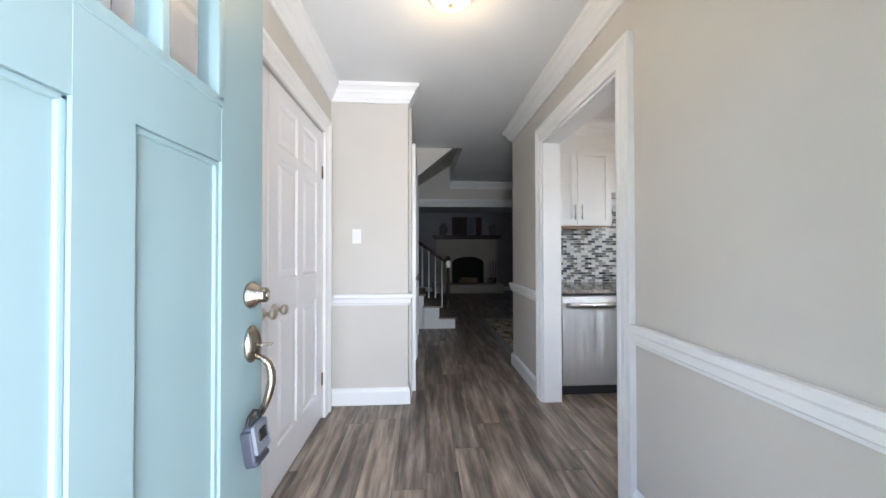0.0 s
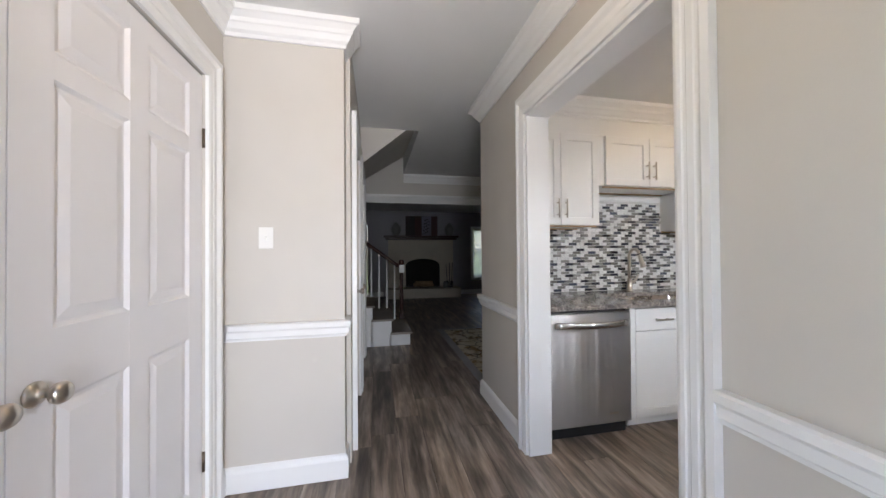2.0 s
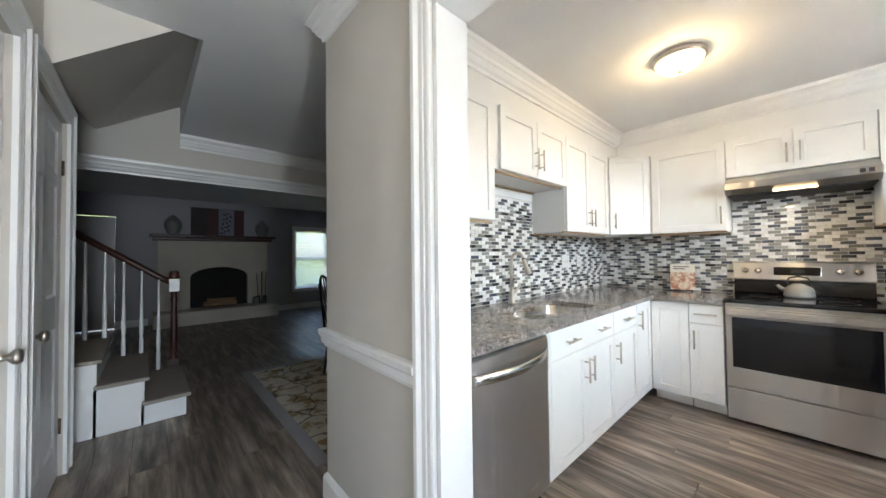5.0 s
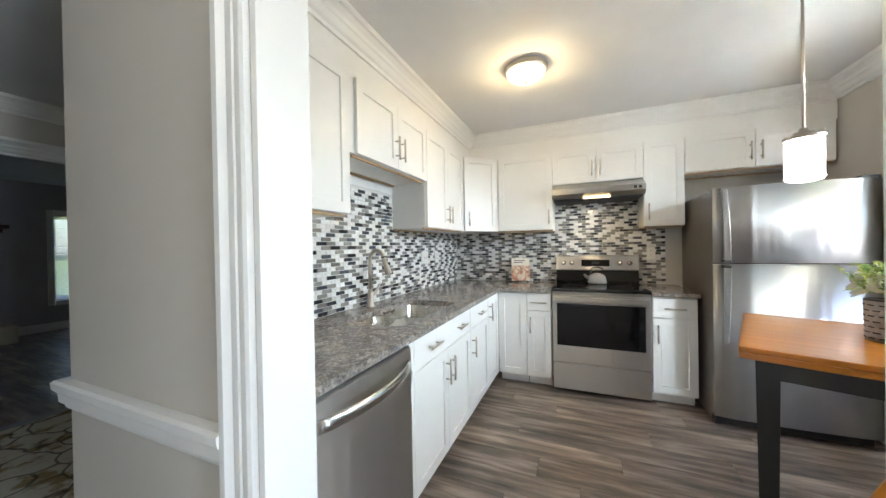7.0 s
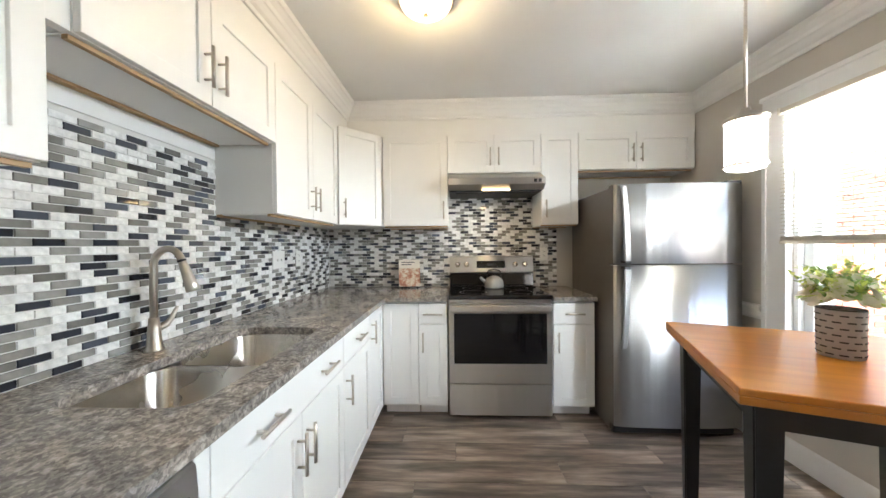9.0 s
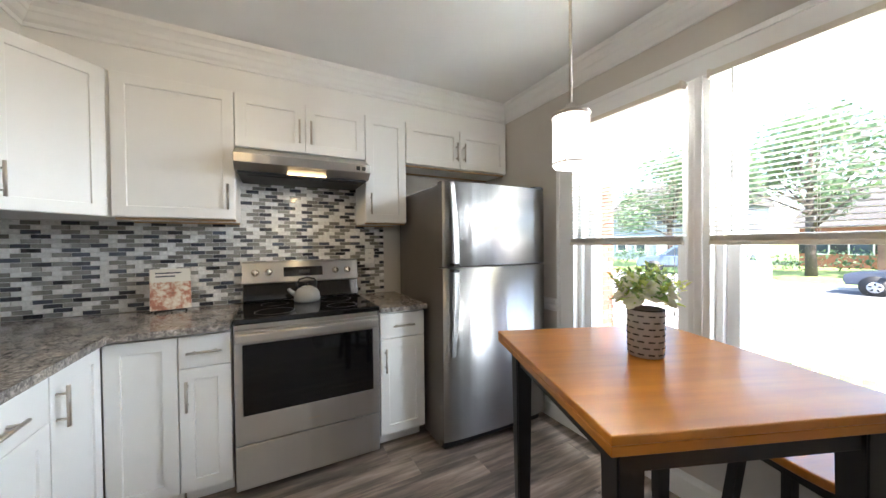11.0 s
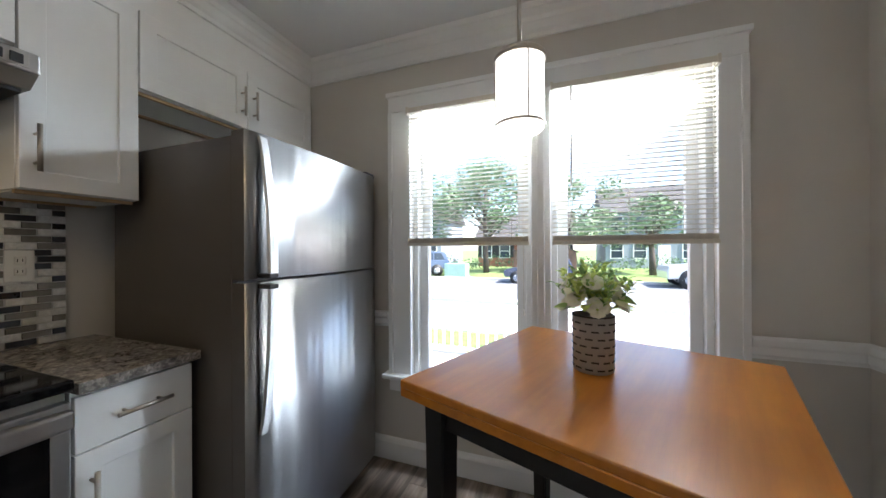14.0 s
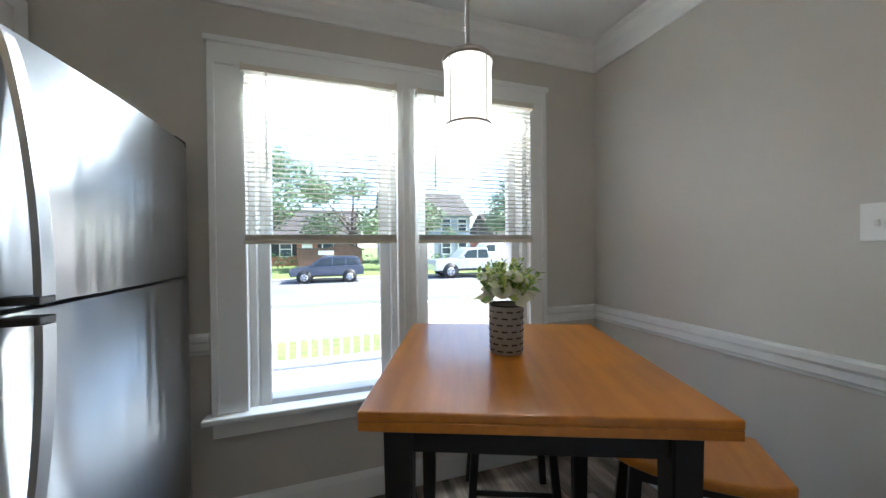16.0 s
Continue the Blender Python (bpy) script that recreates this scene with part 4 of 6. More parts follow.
for sx in (-1, 1):
    for sy in (-1, 1):
        bm = bmesh.new()
        vs = box(bm, -0.032, 0.032, -0.032, 0.032, 0.0, 0.878)
        for v in vs[:4]:
            v.co.x, v.co.y = v.co.x * 0.66, v.co.y * 0.66
        bmesh.ops.bevel(bm, geom=bm.edges[:], offset=0.004, segments=2, affect="EDGES")
        part("leg", moved(bm, pose(sx * (AP - 0.02), sy * (AP - 0.02), 0)), BLACK, table)


def stool(m):
    s = thing("stool", "backless stool with honey maple saddle seat and black legs", "stool", m, "stools at the table")
    sz = 0.62
    bm = boxed(-0.215, 0.215, -0.15, 0.15, sz - 0.032, sz, 0.012, 3)
    bmesh.ops.subdivide_edges(bm, edges=[e for e in bm.edges if abs(e.verts[0].co.x - e.verts[1].co.x) > 0.2], cuts=8)
    for v in bm.verts:
        v.co.y *= 1 - 0.22 * abs(v.co.x / 0.215) ** 4
        v.co.z += 0.016 * (v.co.x / 0.215) ** 2 - 0.008
    part("seat", bm, MAPLE, s, "honey-stained saddle seat")
    tops = {(sx, sy): Vector((sx * 0.15, sy * 0.10, sz - 0.03)) for sx in (-1, 1) for sy in (-1, 1)}
    feet = {(sx, sy): Vector((sx * 0.195, sy * 0.16, 0.0)) for sx in (-1, 1) for sy in (-1, 1)}
    for k in tops:
        bm = bmesh.new()
        vs = box(bm, -0.017, 0.017, -0.017, 0.017, 0, 1)
        for v in vs:
            p = feet[k].lerp(tops[k], v.co.z)
            v.co = Vector((p.x + v.co.x, p.y + v.co.y, p.z))
        part("leg", bm, BLACK, s)

    def bar(a, b, h, th=0.011):
        p, q = feet[a].lerp(tops[a], h / sz), feet[b].lerp(tops[b], h / sz)
        part("stretcher", tube([p, q], th, 8), BLACK, s)
    bar((-1, -1), (1, -1), 0.17), bar((-1, 1), (1, 1), 0.17), bar((-1, -1), (-1, 1), 0.30), bar((1, -1), (1, 1), 0.30)
    part("seat_rail", boxed(-0.14, 0.14, -0.105, -0.085, sz - 0.085, sz - 0.035, 0.003), BLACK, s)
    part("seat_rail", boxed(-0.14, 0.14, 0.085, 0.105, sz - 0.085, sz - 0.035, 0.003), BLACK, s)
    return s


st = stool(pose(1.590, 1.062, 0, 0, 0, -41))
copy_thing(st, pose(1.86, 0.415, 0, 0, 0, -20.9))

pend = thing("pendant_lamp", "lit white glass cylinder pendant lamp with nickel bands", "pendant lamp", pose(2.306, 1.02, 0))
part("canopy", lathe([(0, KH - 0.002), (0.06, KH - 0.002), (0.06, KH - 0.012), (0.045, KH - 0.026), (0.012, KH - 0.032), (0, KH - 0.032)]), NICKEL, pend)
part("rod", tube([(0, 0, 1.765), (0, 0, KH - 0.03)], 0.0055, 12), NICKEL, pend)
PW = glow("pendant_glass", (1.0, 0.97, 0.93), 0.6)
shade = part("shade", lathe([(0.0, 1.738), (0.058, 1.738), (0.0605, 1.733), (0.0605, 1.565), (0.056, 1.553), (0.03, 1.546), (0.0, 1.545)], 40), PW, pend, "glowing opal white glass cylinder")
shade.visible_shadow = False
part("cap", lathe([(0, 1.775), (0.014, 1.775), (0.016, 1.763), (0.034, 1.757), (0.036, 1.745), (0.062, 1.742), (0.066, 1.737), (0.066, 1.730), (0.0, 1.7386)], 40), NICKEL, pend, "brushed nickel cap")


def band(z, r=0.0645, h=0.006):
    return lathe([(r, z), (r, z + h), (r - 0.003, z + h), (r - 0.003, z), (r, z)], 40)


part("band", band(1.562), NICKEL, pend)
part("band", band(1.726), NICKEL, pend)
for a in (25, 115, 205, 295):
    part("strut", tube([(0.063 * math.cos(radians(a)), 0.063 * math.sin(radians(a)), 1.565), (0.063 * math.cos(radians(a)), 0.063 * math.sin(radians(a)), 1.730)], 0.0022, 8), NICKEL, pend)


def flush_light(name, x, y, label, r=0.165, h=CH):
    c = thing(name, label, "ceiling light", pose(x, y, h))
    part("pan", lathe([(0, -0.001), (r, -0.001), (r + 0.004, -0.008), (r, -0.03), (r - 0.012, -0.034), (r - 0.014, -0.02), (0, -0.02)], 40), NICKEL, c, "brushed nickel rim")
    g = glow("warm_dome", (1.0, 0.80, 0.50), 0.55)
    prof = [((r - 0.014) * math.cos(radians(a)), -0.034 - 0.055 * math.sin(radians(a))) for a in range(0, 90, 9)] + [(0, -0.089)]
    d = part("dome", lathe(prof, 40), g, c, "lit frosted glass dome")
    d.visible_shadow = False
    part("finial", lathe([(0, -0.112), (0.008, -0.108), (0.013, -0.098), (0.009, -0.090), (0, -0.088)], 16), BRONZE, c, "dark finial")


flush_light("ceiling_light", 2.595, 2.222, "round frosted glass flush ceiling light, lit", 0.135, KH)
flush_light("ceiling_light", 0.08, 1.59, "round frosted glass hall ceiling light, lit", 0.125)

# ---- hall: doors and fittings ----
def six_panel(w, h, t=0.036):
    """A six-panel leaf: x along the width from 0, face at y = 0, thickness inward (+y)."""
    st, mid = 0.105, 0.09
    cols = [(st, (w - mid) / 2), ((w + mid) / 2, w - st)]
    k = h / 2.06
    rows = [(0.20 * k, 0.87 * k), (1.05 * k, 1.675 * k), (1.74 * k, 1.98 * k)]
    bms = [boxed(0, w, 0.010, t - 0.010, 0, h)]
    xs = [0.0, cols[0][0], cols[0][1], cols[1][0], cols[1][1], w]
    for a, b in ((xs[0], xs[1]), (xs[2], xs[3]), (xs[4], xs[5])):
        bms.append(boxed(a, b, 0, t, 0, h))
    zs = [0.0] + [z for r in rows for z in r] + [h]
    for c0, c1 in cols:
        for i in (0, 2, 4, 6):
            bms.append(boxed(c0, c1, 0.0004, t - 0.0004, zs[i], zs[i + 1]))
        for z0, z1 in rows:
            for s, y in ((1, 0.0), (-1, t)):
                bm = bmesh.new()
                rings = []
                for ins, dep in ((0.0, 0.0005), (0.012, 0.0095), (0.022, 0.0095), (0.05, 0.003)):
                    rings.append([bm.verts.new((x, y + s * dep, z)) for x, z in ((c0 + ins, z0 + ins), (c1 - ins, z0 + ins), (c1 - ins, z1 - ins), (c0 + ins, z1 - ins))])
                for a, b in zip(rings, rings[1:]):
                    for q in range(4):
                        bm.faces.new((a[q], a[(q + 1) % 4], b[(q + 1) % 4], b[q]))
                bm.faces.new(rings[-1])
                bms.append(bm)
    return join(*bms)


def knob(parent, m, label="brushed nickel door knob"):
    k = lathe([(0, 0), (0.030, 0), (0.031, 0.004), (0.026, 0.009), (0.012, 0.013), (0.010, 0.032), (0.016, 0.038), (0.025, 0.046), (0.027, 0.056), (0.021, 0.066), (0, 0.069)], 28)
    return part("knob", moved(k, m), NICKEL, parent, label)


def hinge(parent, m):
    part("hinge", join(moved(tube([(0, 0, -0.045), (0, 0, 0.045)], 0.0065, 10), m), moved(boxed(-0.001, 0.02, -0.002, 0.002, -0.044, 0.044), m)), BRONZE, parent, "dark bronze butt hinge")


def leaf_on_left(name, y0, y1, z1, face, label, knob_at, hinge_at=None, group=""):
    """A door leaf in a wall that faces +x."""
    d = tagged(new(name), label, "door", group, "structure")
    d.matrix_basis = pose(face, y0, 0.008, 0, 0, 90)
    lf = part("leaf", six_panel(y1 - y0, z1 - 0.012), DOORW, d)
    if knob_at is not None:
        knob(lf, pose(knob_at - y0, 0, 0.92, 90))
    if hinge_at is not None:
        for z in (0.28, 1.80):
            hinge(lf, pose(hinge_at - y0, -0.006, z))
    return d


YM = (CD0 + CD1) / 2
leaf_on_left("door_1", CD0 + 0.004, YM - 0.002, 2.105, XL - 0.012, "white six-panel closet door, closed, with nickel knob", YM - 0.06, CD0 + 0.004, "closet doors")
leaf_on_left("door_2", YM + 0.002, CD1 - 0.004, 2.105, XL - 0.012, "white six-panel closet door, closed, with nickel knob", YM + 0.06, CD1 - 0.002, "closet doors")
leaf_on_left("door_3", SA[0] + 0.003, SA[1] - 0.003, 2.075, XS - 0.02, "white six-panel door beside the closet, closed", SA[1] - 0.07)
leaf_on_left("door_4", SB[0] + 0.003, SB[1] - 0.003, 2.075, XS - 0.02, "white six-panel door beside the stairs, closed", SB[0] + 0.07, SB[1] - 0.001)

# teal front door, standing open
fdoor = tagged(new("door_5"), "open teal painted front door with small glazed lights", "door", "", "structure")
fdoor.matrix_basis = pose(-0.558, 0.105, 0.01, 0, 0, 90)
DW_, DH = 0.914, 2.06
PZ0, PZ1, LZ0, LZ1 = 0.22, 1.43, 1.58, 1.93
pcols = [(0.133, 0.370), (0.472, 0.710)]
bms = [boxed(0, pcols[0][0], 0, 0.044, 0, DH, 0.002, 1), boxed(pcols[1][1], DW_, 0, 0.044, 0, DH, 0.002, 1), boxed(pcols[0][1], pcols[1][0], 0, 0.044, 0, LZ0 - 0.01)]
bms += [boxed(pcols[0][0], pcols[1][1], 0.0006, 0.0434, 0, PZ0), boxed(pcols[0][0], pcols[1][1], 0.0006, 0.0434, PZ1, LZ0), boxed(pcols[0][0], pcols[1][1], 0.0006, 0.0434, LZ1, DH)]
for c0, c1 in pcols:
    bms.append(boxed(c0 - 0.001, c1 + 0.001, 0.014, 0.030, PZ0 - 0.001, PZ1 + 0.001))
    for a in ((c0, c0 + 0.012, PZ0, PZ1), (c1 - 0.012, c1, PZ0, PZ1), (c0, c1, PZ0, PZ0 + 0.012), (c0, c1, PZ1 - 0.012, PZ1)):
        bms.append(boxed(a[0], a[1], 0.006, 0.038, a[2], a[3], 0.004, 2))
for mx in (0.131, 0.322, 0.521, 0.692):
    bms.append(boxed(mx, mx + 0.022, -0.004, 0.048, LZ0 - 0.004, LZ1 + 0.004, 0.004, 2))
bms += [boxed(0.131, 0.714, -0.004, 0.048, LZ0 - 0.014, LZ0 + 0.012, 0.004, 2), boxed(0.131, 0.714, -0.004, 0.048, LZ1 - 0.012, LZ1 + 0.014, 0.004, 2)]
fleaf = part("leaf", join(*bms), TEAL, fdoor)
for a, b in ((0.152, 0.323), (0.343, 0.522), (0.542, 0.693)):
    part("pane", boxed(a, b, 0.020, 0.024, LZ0 + 0.010, LZ1 - 0.010), PANE, fleaf)
hx = DW_ - 0.068
BRUSHED = principled("satin_nickel", (0.44, 0.38, 0.31), 0.20, 1.0)[0]
db = part("deadbolt", moved(lathe([(0, 0), (0.037, 0), (0.039, 0.004), (0.038, 0.009), (0.034, 0.012), (0.033, 0.018), (0.0265, 0.024), (0.022, 0.034), (0.0215, 0.044), (0.019, 0.047), (0.016, 0.048), (0, 0.048)], 36), pose(hx, 0, 1.083, 90)), BRUSHED, fleaf, "satin nickel deadbolt rose")
part("key_cylinder", moved(join(lathe([(0, 0.0485), (0.011, 0.0485), (0.0115, 0.050), (0, 0.0505)], 24), boxed(-0.001, 0.001, -0.005, 0.005, 0.0500, 0.0512)), pose(hx, 0, 1.083, 90)), CHROME, db)
hs = part("handleset", moved(lathe([(0, 0), (0.034, 0), (0.036, 0.004), (0.035, 0.010), (0.030, 0.014), (0.028, 0.019), (0.018, 0.025), (0, 0.027)], 36), pose(hx, 0, 0.943, 90)), BRUSHED, fleaf, "satin nickel entry handleset")
for v in hs.data.vertices:
    v.co.z = 0.943 + (v.co.z - 0.943) * 1.5
grip = [(hx, -0.018, 0.908), (hx, -0.036, 0.900), (hx, -0.052, 0.885), (hx, -0.060, 0.860), (hx, -0.060, 0.830), (hx, -0.054, 0.800), (hx, -0.044, 0.770), (hx, -0.032, 0.744), (hx, -0.018, 0.726), (hx, -0.002, 0.720)]
part("grip", tube(grip, [0.008, 0.0085, 0.010, 0.0115, 0.012, 0.0115, 0.010, 0.009, 0.009, 0.010], 14), BRUSHED, hs)
part("lower_rose", moved(lathe([(0, 0), (0.022, 0), (0.023, 0.004), (0.018, 0.010), (0.010, 0.014), (0, 0.015)], 28), pose(hx, 0, 0.720, 90)), BRUSHED, hs)
tl = boxed(-0.012, 0.012, -0.062, -0.020, -0.002, 0.002, 0.0015)
for v in tl.verts:
    v.co.z += 0.004 * ((v.co.y + 0.040) / 0.022) ** 2
part("thumb_latch", moved(tl, pose(hx, 0, 0.938)), BRUSHED, hs)
part("inner_knob", moved(lathe([(0, 0), (0.030, 0), (0.026, 0.009), (0.011, 0.013), (0.011, 0.032), (0.026, 0.046), (0.026, 0.058), (0, 0.068)], 24), pose(hx, 0.044, 0.945, -90)), BRUSHED, fleaf)

# key safe hooked over the foot of the grip, swung towards the street
lock = thing("lockbox", "dark grey key lockbox hanging from the front door handle", "lockbox", pose(-0.522, 0.900, 0.757, 0, -9, 0) @ Matrix.Scale(0.80, 4))
LBM = paint("lockbox_grey", (0.045, 0.05, 0.07), 0.42, 150, 0.15, 0.2)
LBF = paint("lockbox_face", (0.20, 0.215, 0.24), 0.40, 150, 0.1, 0.1)
part("shackle", tube([(-0.004, -0.030, -0.03), (-0.004, -0.028, 0.0), (-0.002, -0.014, 0.022), (0, 0.012, 0.030), (0, 0.036, 0.018), (0, 0.042, -0.004), (0, 0.030, -0.03)], 0.0055, 12), RUBBER, lock, "black coated shackle")
case = part("case", join(boxed(-0.026, 0.014, -0.048, 0.042, -0.128, -0.016, 0.013, 4), boxed(-0.016, 0.010, -0.040, 0.034, -0.030, -0.002, 0.010, 3)), LBM, lock)
part("face", boxed(0.0142, 0.024, -0.045, 0.040, -0.100, -0.004, 0.011, 4), LBF, case, "pale grey front cover")
part("sensor_window", boxed(0.0242, 0.0262, -0.026, 0.020, -0.062, -0.026, 0.006, 3), RUBBER, case, "black window")
part("bumper", boxed(-0.024, 0.018, -0.046, 0.040, -0.136, -0.118, 0.008, 3), LBM, case)


def plate(m, label, outlet=False, gang=1):
    c = thing("outlet" if outlet else "light_switch", label, "outlet" if outlet else "light switch", m)
    w = 0.036 * gang
    pl = part("cover_plate", boxed(-w, w, -0.006, 0.0, -0.058, 0.058, 0.0035, 2), PLASTIC, c)
    for g in range(gang):
        ox = (g - (gang - 1) / 2) * 0.046
        if outlet:
            for dz in (-0.020, 0.020):
                so = part("socket", boxed(ox - 0.014, ox + 0.014, -0.0075, -0.005, dz - 0.014, dz + 0.014, 0.004, 2), PLASTIC, pl)
                for q in (-0.006, 0.006):
                    part("slot", boxed(ox + q - 0.0012, ox + q + 0.0012, -0.0082, -0.0072, dz - 0.004, dz + 0.006), RUBBER, so)
        else:
            part("toggle", moved(boxed(ox - 0.005, ox + 0.005, -0.018, -0.004, -0.010, 0.010, 0.002), pose(0, 0, 0, 12)), PLASTIC, pl)
    return c


plate(pose(-0.592, YC, 1.345), "white toggle light switch on the closet end wall")
plate(pose(1.0615, 1.262, 1.32, 0, 0, 92), "white toggle light switch on the kitchen wall")
plate(pose(1.395, YW, 0.44, 0, 0, 180), "white outlet low on the wall beside the window", True)
plate(pose(3.19, YB - 0.011, 1.195), "white double switch plate on the tiled backsplash", False, 2)
plate(pose(3.46, YB - 0.011, 1.195), "white outlet on the tiled backsplash", True)
plate(pose(XR - 0.011, 1.285, 1.20, 0, 0, -90), "cream outlet on the tiled backsplash beside the range", True)

# ---- kettle, cookbook, vase ----
KET = paint("kettle_enamel", (0.33, 0.33, 0.32), 0.22, 200, 0.03, 0.05)
ket = thing("kettle", "grey enamel kettle with black handle on the cooktop", "kettle", pose(3.835, 1.765, 0.9168) @ Matrix.Scale(0.93, 4))
part("body", lathe([(0, 0.0), (0.078, 0.0), (0.088, 0.006), (0.090, 0.02), (0.084, 0.06), (0.070, 0.085), (0.046, 0.100), (0.0, 0.104)], 36), KET, ket)
klid = part("lid", lathe([(0, 0.113), (0.020, 0.112), (0.038, 0.106), (0.046, 0.100), (0, 0.099)], 28), KET, ket)
part("knob", lathe([(0, 0.130), (0.010, 0.129), (0.013, 0.122), (0.008, 0.115), (0.007, 0.1125), (0, 0.1125)], 20), RUBBER, klid, "black lid knob")
part("spout", tube([(-0.01, 0.075, 0.055), (-0.01, 0.105, 0.075), (-0.01, 0.122, 0.098)], [0.020, 0.015, 0.012], 14), KET, ket)
part("handle", tube([(0, 0.06, 0.09), (0, 0.066, 0.13), (0, 0.05, 0.158), (0, 0.0, 0.17), (0, -0.05, 0.158), (0, -0.066, 0.13), (0, -0.06, 0.09)], [0.004, 0.005, 0.007, 0.008, 0.007, 0.005, 0.004], 10), RUBBER, ket)

book = thing("cookbook", "colourful cookbook leaning open on a small stand", "book", pose(3.93, 2.50, CT1, 0, 0, -78))
COVER, nt_, b_ = principled("book_cover", (0.6, 0.5, 0.4), 0.35)
cv = coords(nt_)
nt_.links.new(ramp(nt_, noise_tex(nt_, cv, 14, 5, 0.7), [(0.30, (0.16, 0.11, 0.08)), (0.42, (0.42, 0.16, 0.10)), (0.50, (0.62, 0.52, 0.40)), (0.58, (0.70, 0.66, 0.58)), (0.75, (0.35, 0.38, 0.26))]), b_.inputs["Base Color"])
PAPER = paint("paper", (0.74, 0.71, 0.64), 0.6, 200, 0.05, 0.08)
lean = pose(0, 0.0, 0.016, -14)
part("cover", moved(boxed(-0.095, 0.095, 0.0, 0.004, 0.0, 0.165, 0.001), lean), COVER, book, "printed cover with orange food picture")
part("title_band", moved(boxed(-0.095, 0.095, 0.0, 0.004, 0.166, 0.245, 0.001), lean), PAPER, book, "pale band with unreadable title")
for k, (x0, x1, z) in enumerate(((-0.07, 0.05, 0.215), (-0.07, 0.02, 0.195))):
    part("title_bar", moved(boxed(x0, x1, -0.0008, 0.0002, z, z + 0.008), lean), LBM, book)
part("pages", moved(boxed(-0.092, 0.092, 0.0045, 0.018, 0.003, 0.242), lean), PAPER, book)
part("stand", join(tube([(-0.07, -0.03, 0.004), (-0.07, 0.0, 0.012), (-0.07, 0.10, 0.006)], 0.004, 8), tube([(0.07, -0.03, 0.004), (0.07, 0.0, 0.012), (0.07, 0.10, 0.006)], 0.004, 8), tube([(-0.07, 0.0, 0.012), (0.07, 0.0, 0.012)], 0.004, 8), tube([(0, 0.10, 0.006), (0, 0.055, 0.16)], 0.004, 8)), RUBBER, book, "small black wire stand")

VX, VY, VZ = 2.127, 0.885, 0.9215
vase = thing("flower_vase", "grey woven-pattern vase of white flowers and green leaves", "vase", pose(VX, VY, VZ))
POT = paint("pot_grey", (0.40, 0.385, 0.37), 0.6, 120, 0.4, 0.14)
PDK = paint("pot_dark", (0.02, 0.019, 0.02), 0.5, 120, 0.1, 0.2)
pot = part("pot", lathe([(0, 0.002), (0.048, 0.0), (0.0515, 0.004), (0.054, 0.143), (0.0545, 0.148), (0.051, 0.150), (0.0485, 0.145), (0.047, 0.02), (0, 0.02)], 40), POT, vase)
bm = bmesh.new()
for r in range(7):
    for k in range(11):
        a = radians(360 * (k + 0.5 * (r % 2)) / 11)
        zz = 0.013 + r * 0.0200
        rr = 0.0514 + 0.0026 * zz / 0.143
        box(bm, -0.0092, 0.0092, -0.0010, 0.0010, -0.0021, 0.0021, Matrix.Rotation(a, 4, "Z") @ Matrix.Translation((0, -rr, zz)))
tagged(part("dash", bm, PDK, pot, "rows of thin dark dashes"), kind="stuff")
part("rim", lathe([(0.0500, 0.1485), (0.0540, 0.1485), (0.0545, 0.1505), (0.0520, 0.1525), (0.0495, 0.1515)], 40), PDK, pot, "thin dark rim")
LEAFM = []


def translucent(nt, b, fac):
    """Thin petals and leaves let a share of the light through."""
    tr = nt.nodes.new("ShaderNodeBsdfTranslucent")
    nt.links.new(b.inputs["Base Color"].links[0].from_socket, tr.inputs["Color"])
    mx = nt.nodes.new("ShaderNodeMixShader")
    mx.inputs[0].default_value = fac
    nt.links.new(b.outputs[0], mx.inputs[1])
    nt.links.new(tr.outputs[0], mx.inputs[2])
    nt.links.new(mx.outputs[0], nt.nodes["Material Output"].inputs["Surface"])


for nm, c0, c1 in (("leaf_green", (0.16, 0.30, 0.08), (0.36, 0.52, 0.18)), ("leaf_lime", (0.42, 0.54, 0.09), (0.70, 0.76, 0.26))):
    m_, nt_, b_ = principled(nm, c0, 0.45)
    gi = nt_.nodes.new("ShaderNodeNewGeometry")
    nt_.links.new(ramp(nt_, gi.outputs["Random Per Island"], [(0.0, c0), (1.0, c1)]), b_.inputs["Base Color"])
    translucent(nt_, b_, 0.45)
    LEAFM.append(m_)
PETAL, nt_, b_ = principled("petal", (0.80, 0.78, 0.60), 0.5)
nt_.links.new(ramp(nt_, noise_tex(nt_, coords(nt_), 40, 3), [(0.25, (0.70, 0.72, 0.36)), (0.45, (0.88, 0.86, 0.74))]), b_.inputs["Base Color"])
translucent(nt_, b_, 0.35)


def leaf(bm, m, ln, w, cup=0.15):
    rows = []
    for k in range(5):
        u = k / 4
        hw = w * math.sin(math.pi * min(0.98, u * 0.9 + 0.06)) * 0.5
        z = -cup * ln * u * u
        rows.append([bm.verts.new(m @ Vector((x, u * ln, z + abs(x) * 0.35))) for x in (-hw, 0, hw)])
    for a, b in zip(rows, rows[1:]):
        for q in (0, 1):
            bm.faces.new((a[q], a[q + 1], b[q + 1], b[q])).smooth = True


def turned(at, tilt, spin, roll=0.0):
    return Matrix.Translation(at) @ Euler((0, 0, spin)).to_matrix().to_4x4() @ Euler((tilt, roll, 0)).to_matrix().to_4x4()


rng = random.Random(5)
lv = [bmesh.new(), bmesh.new()]
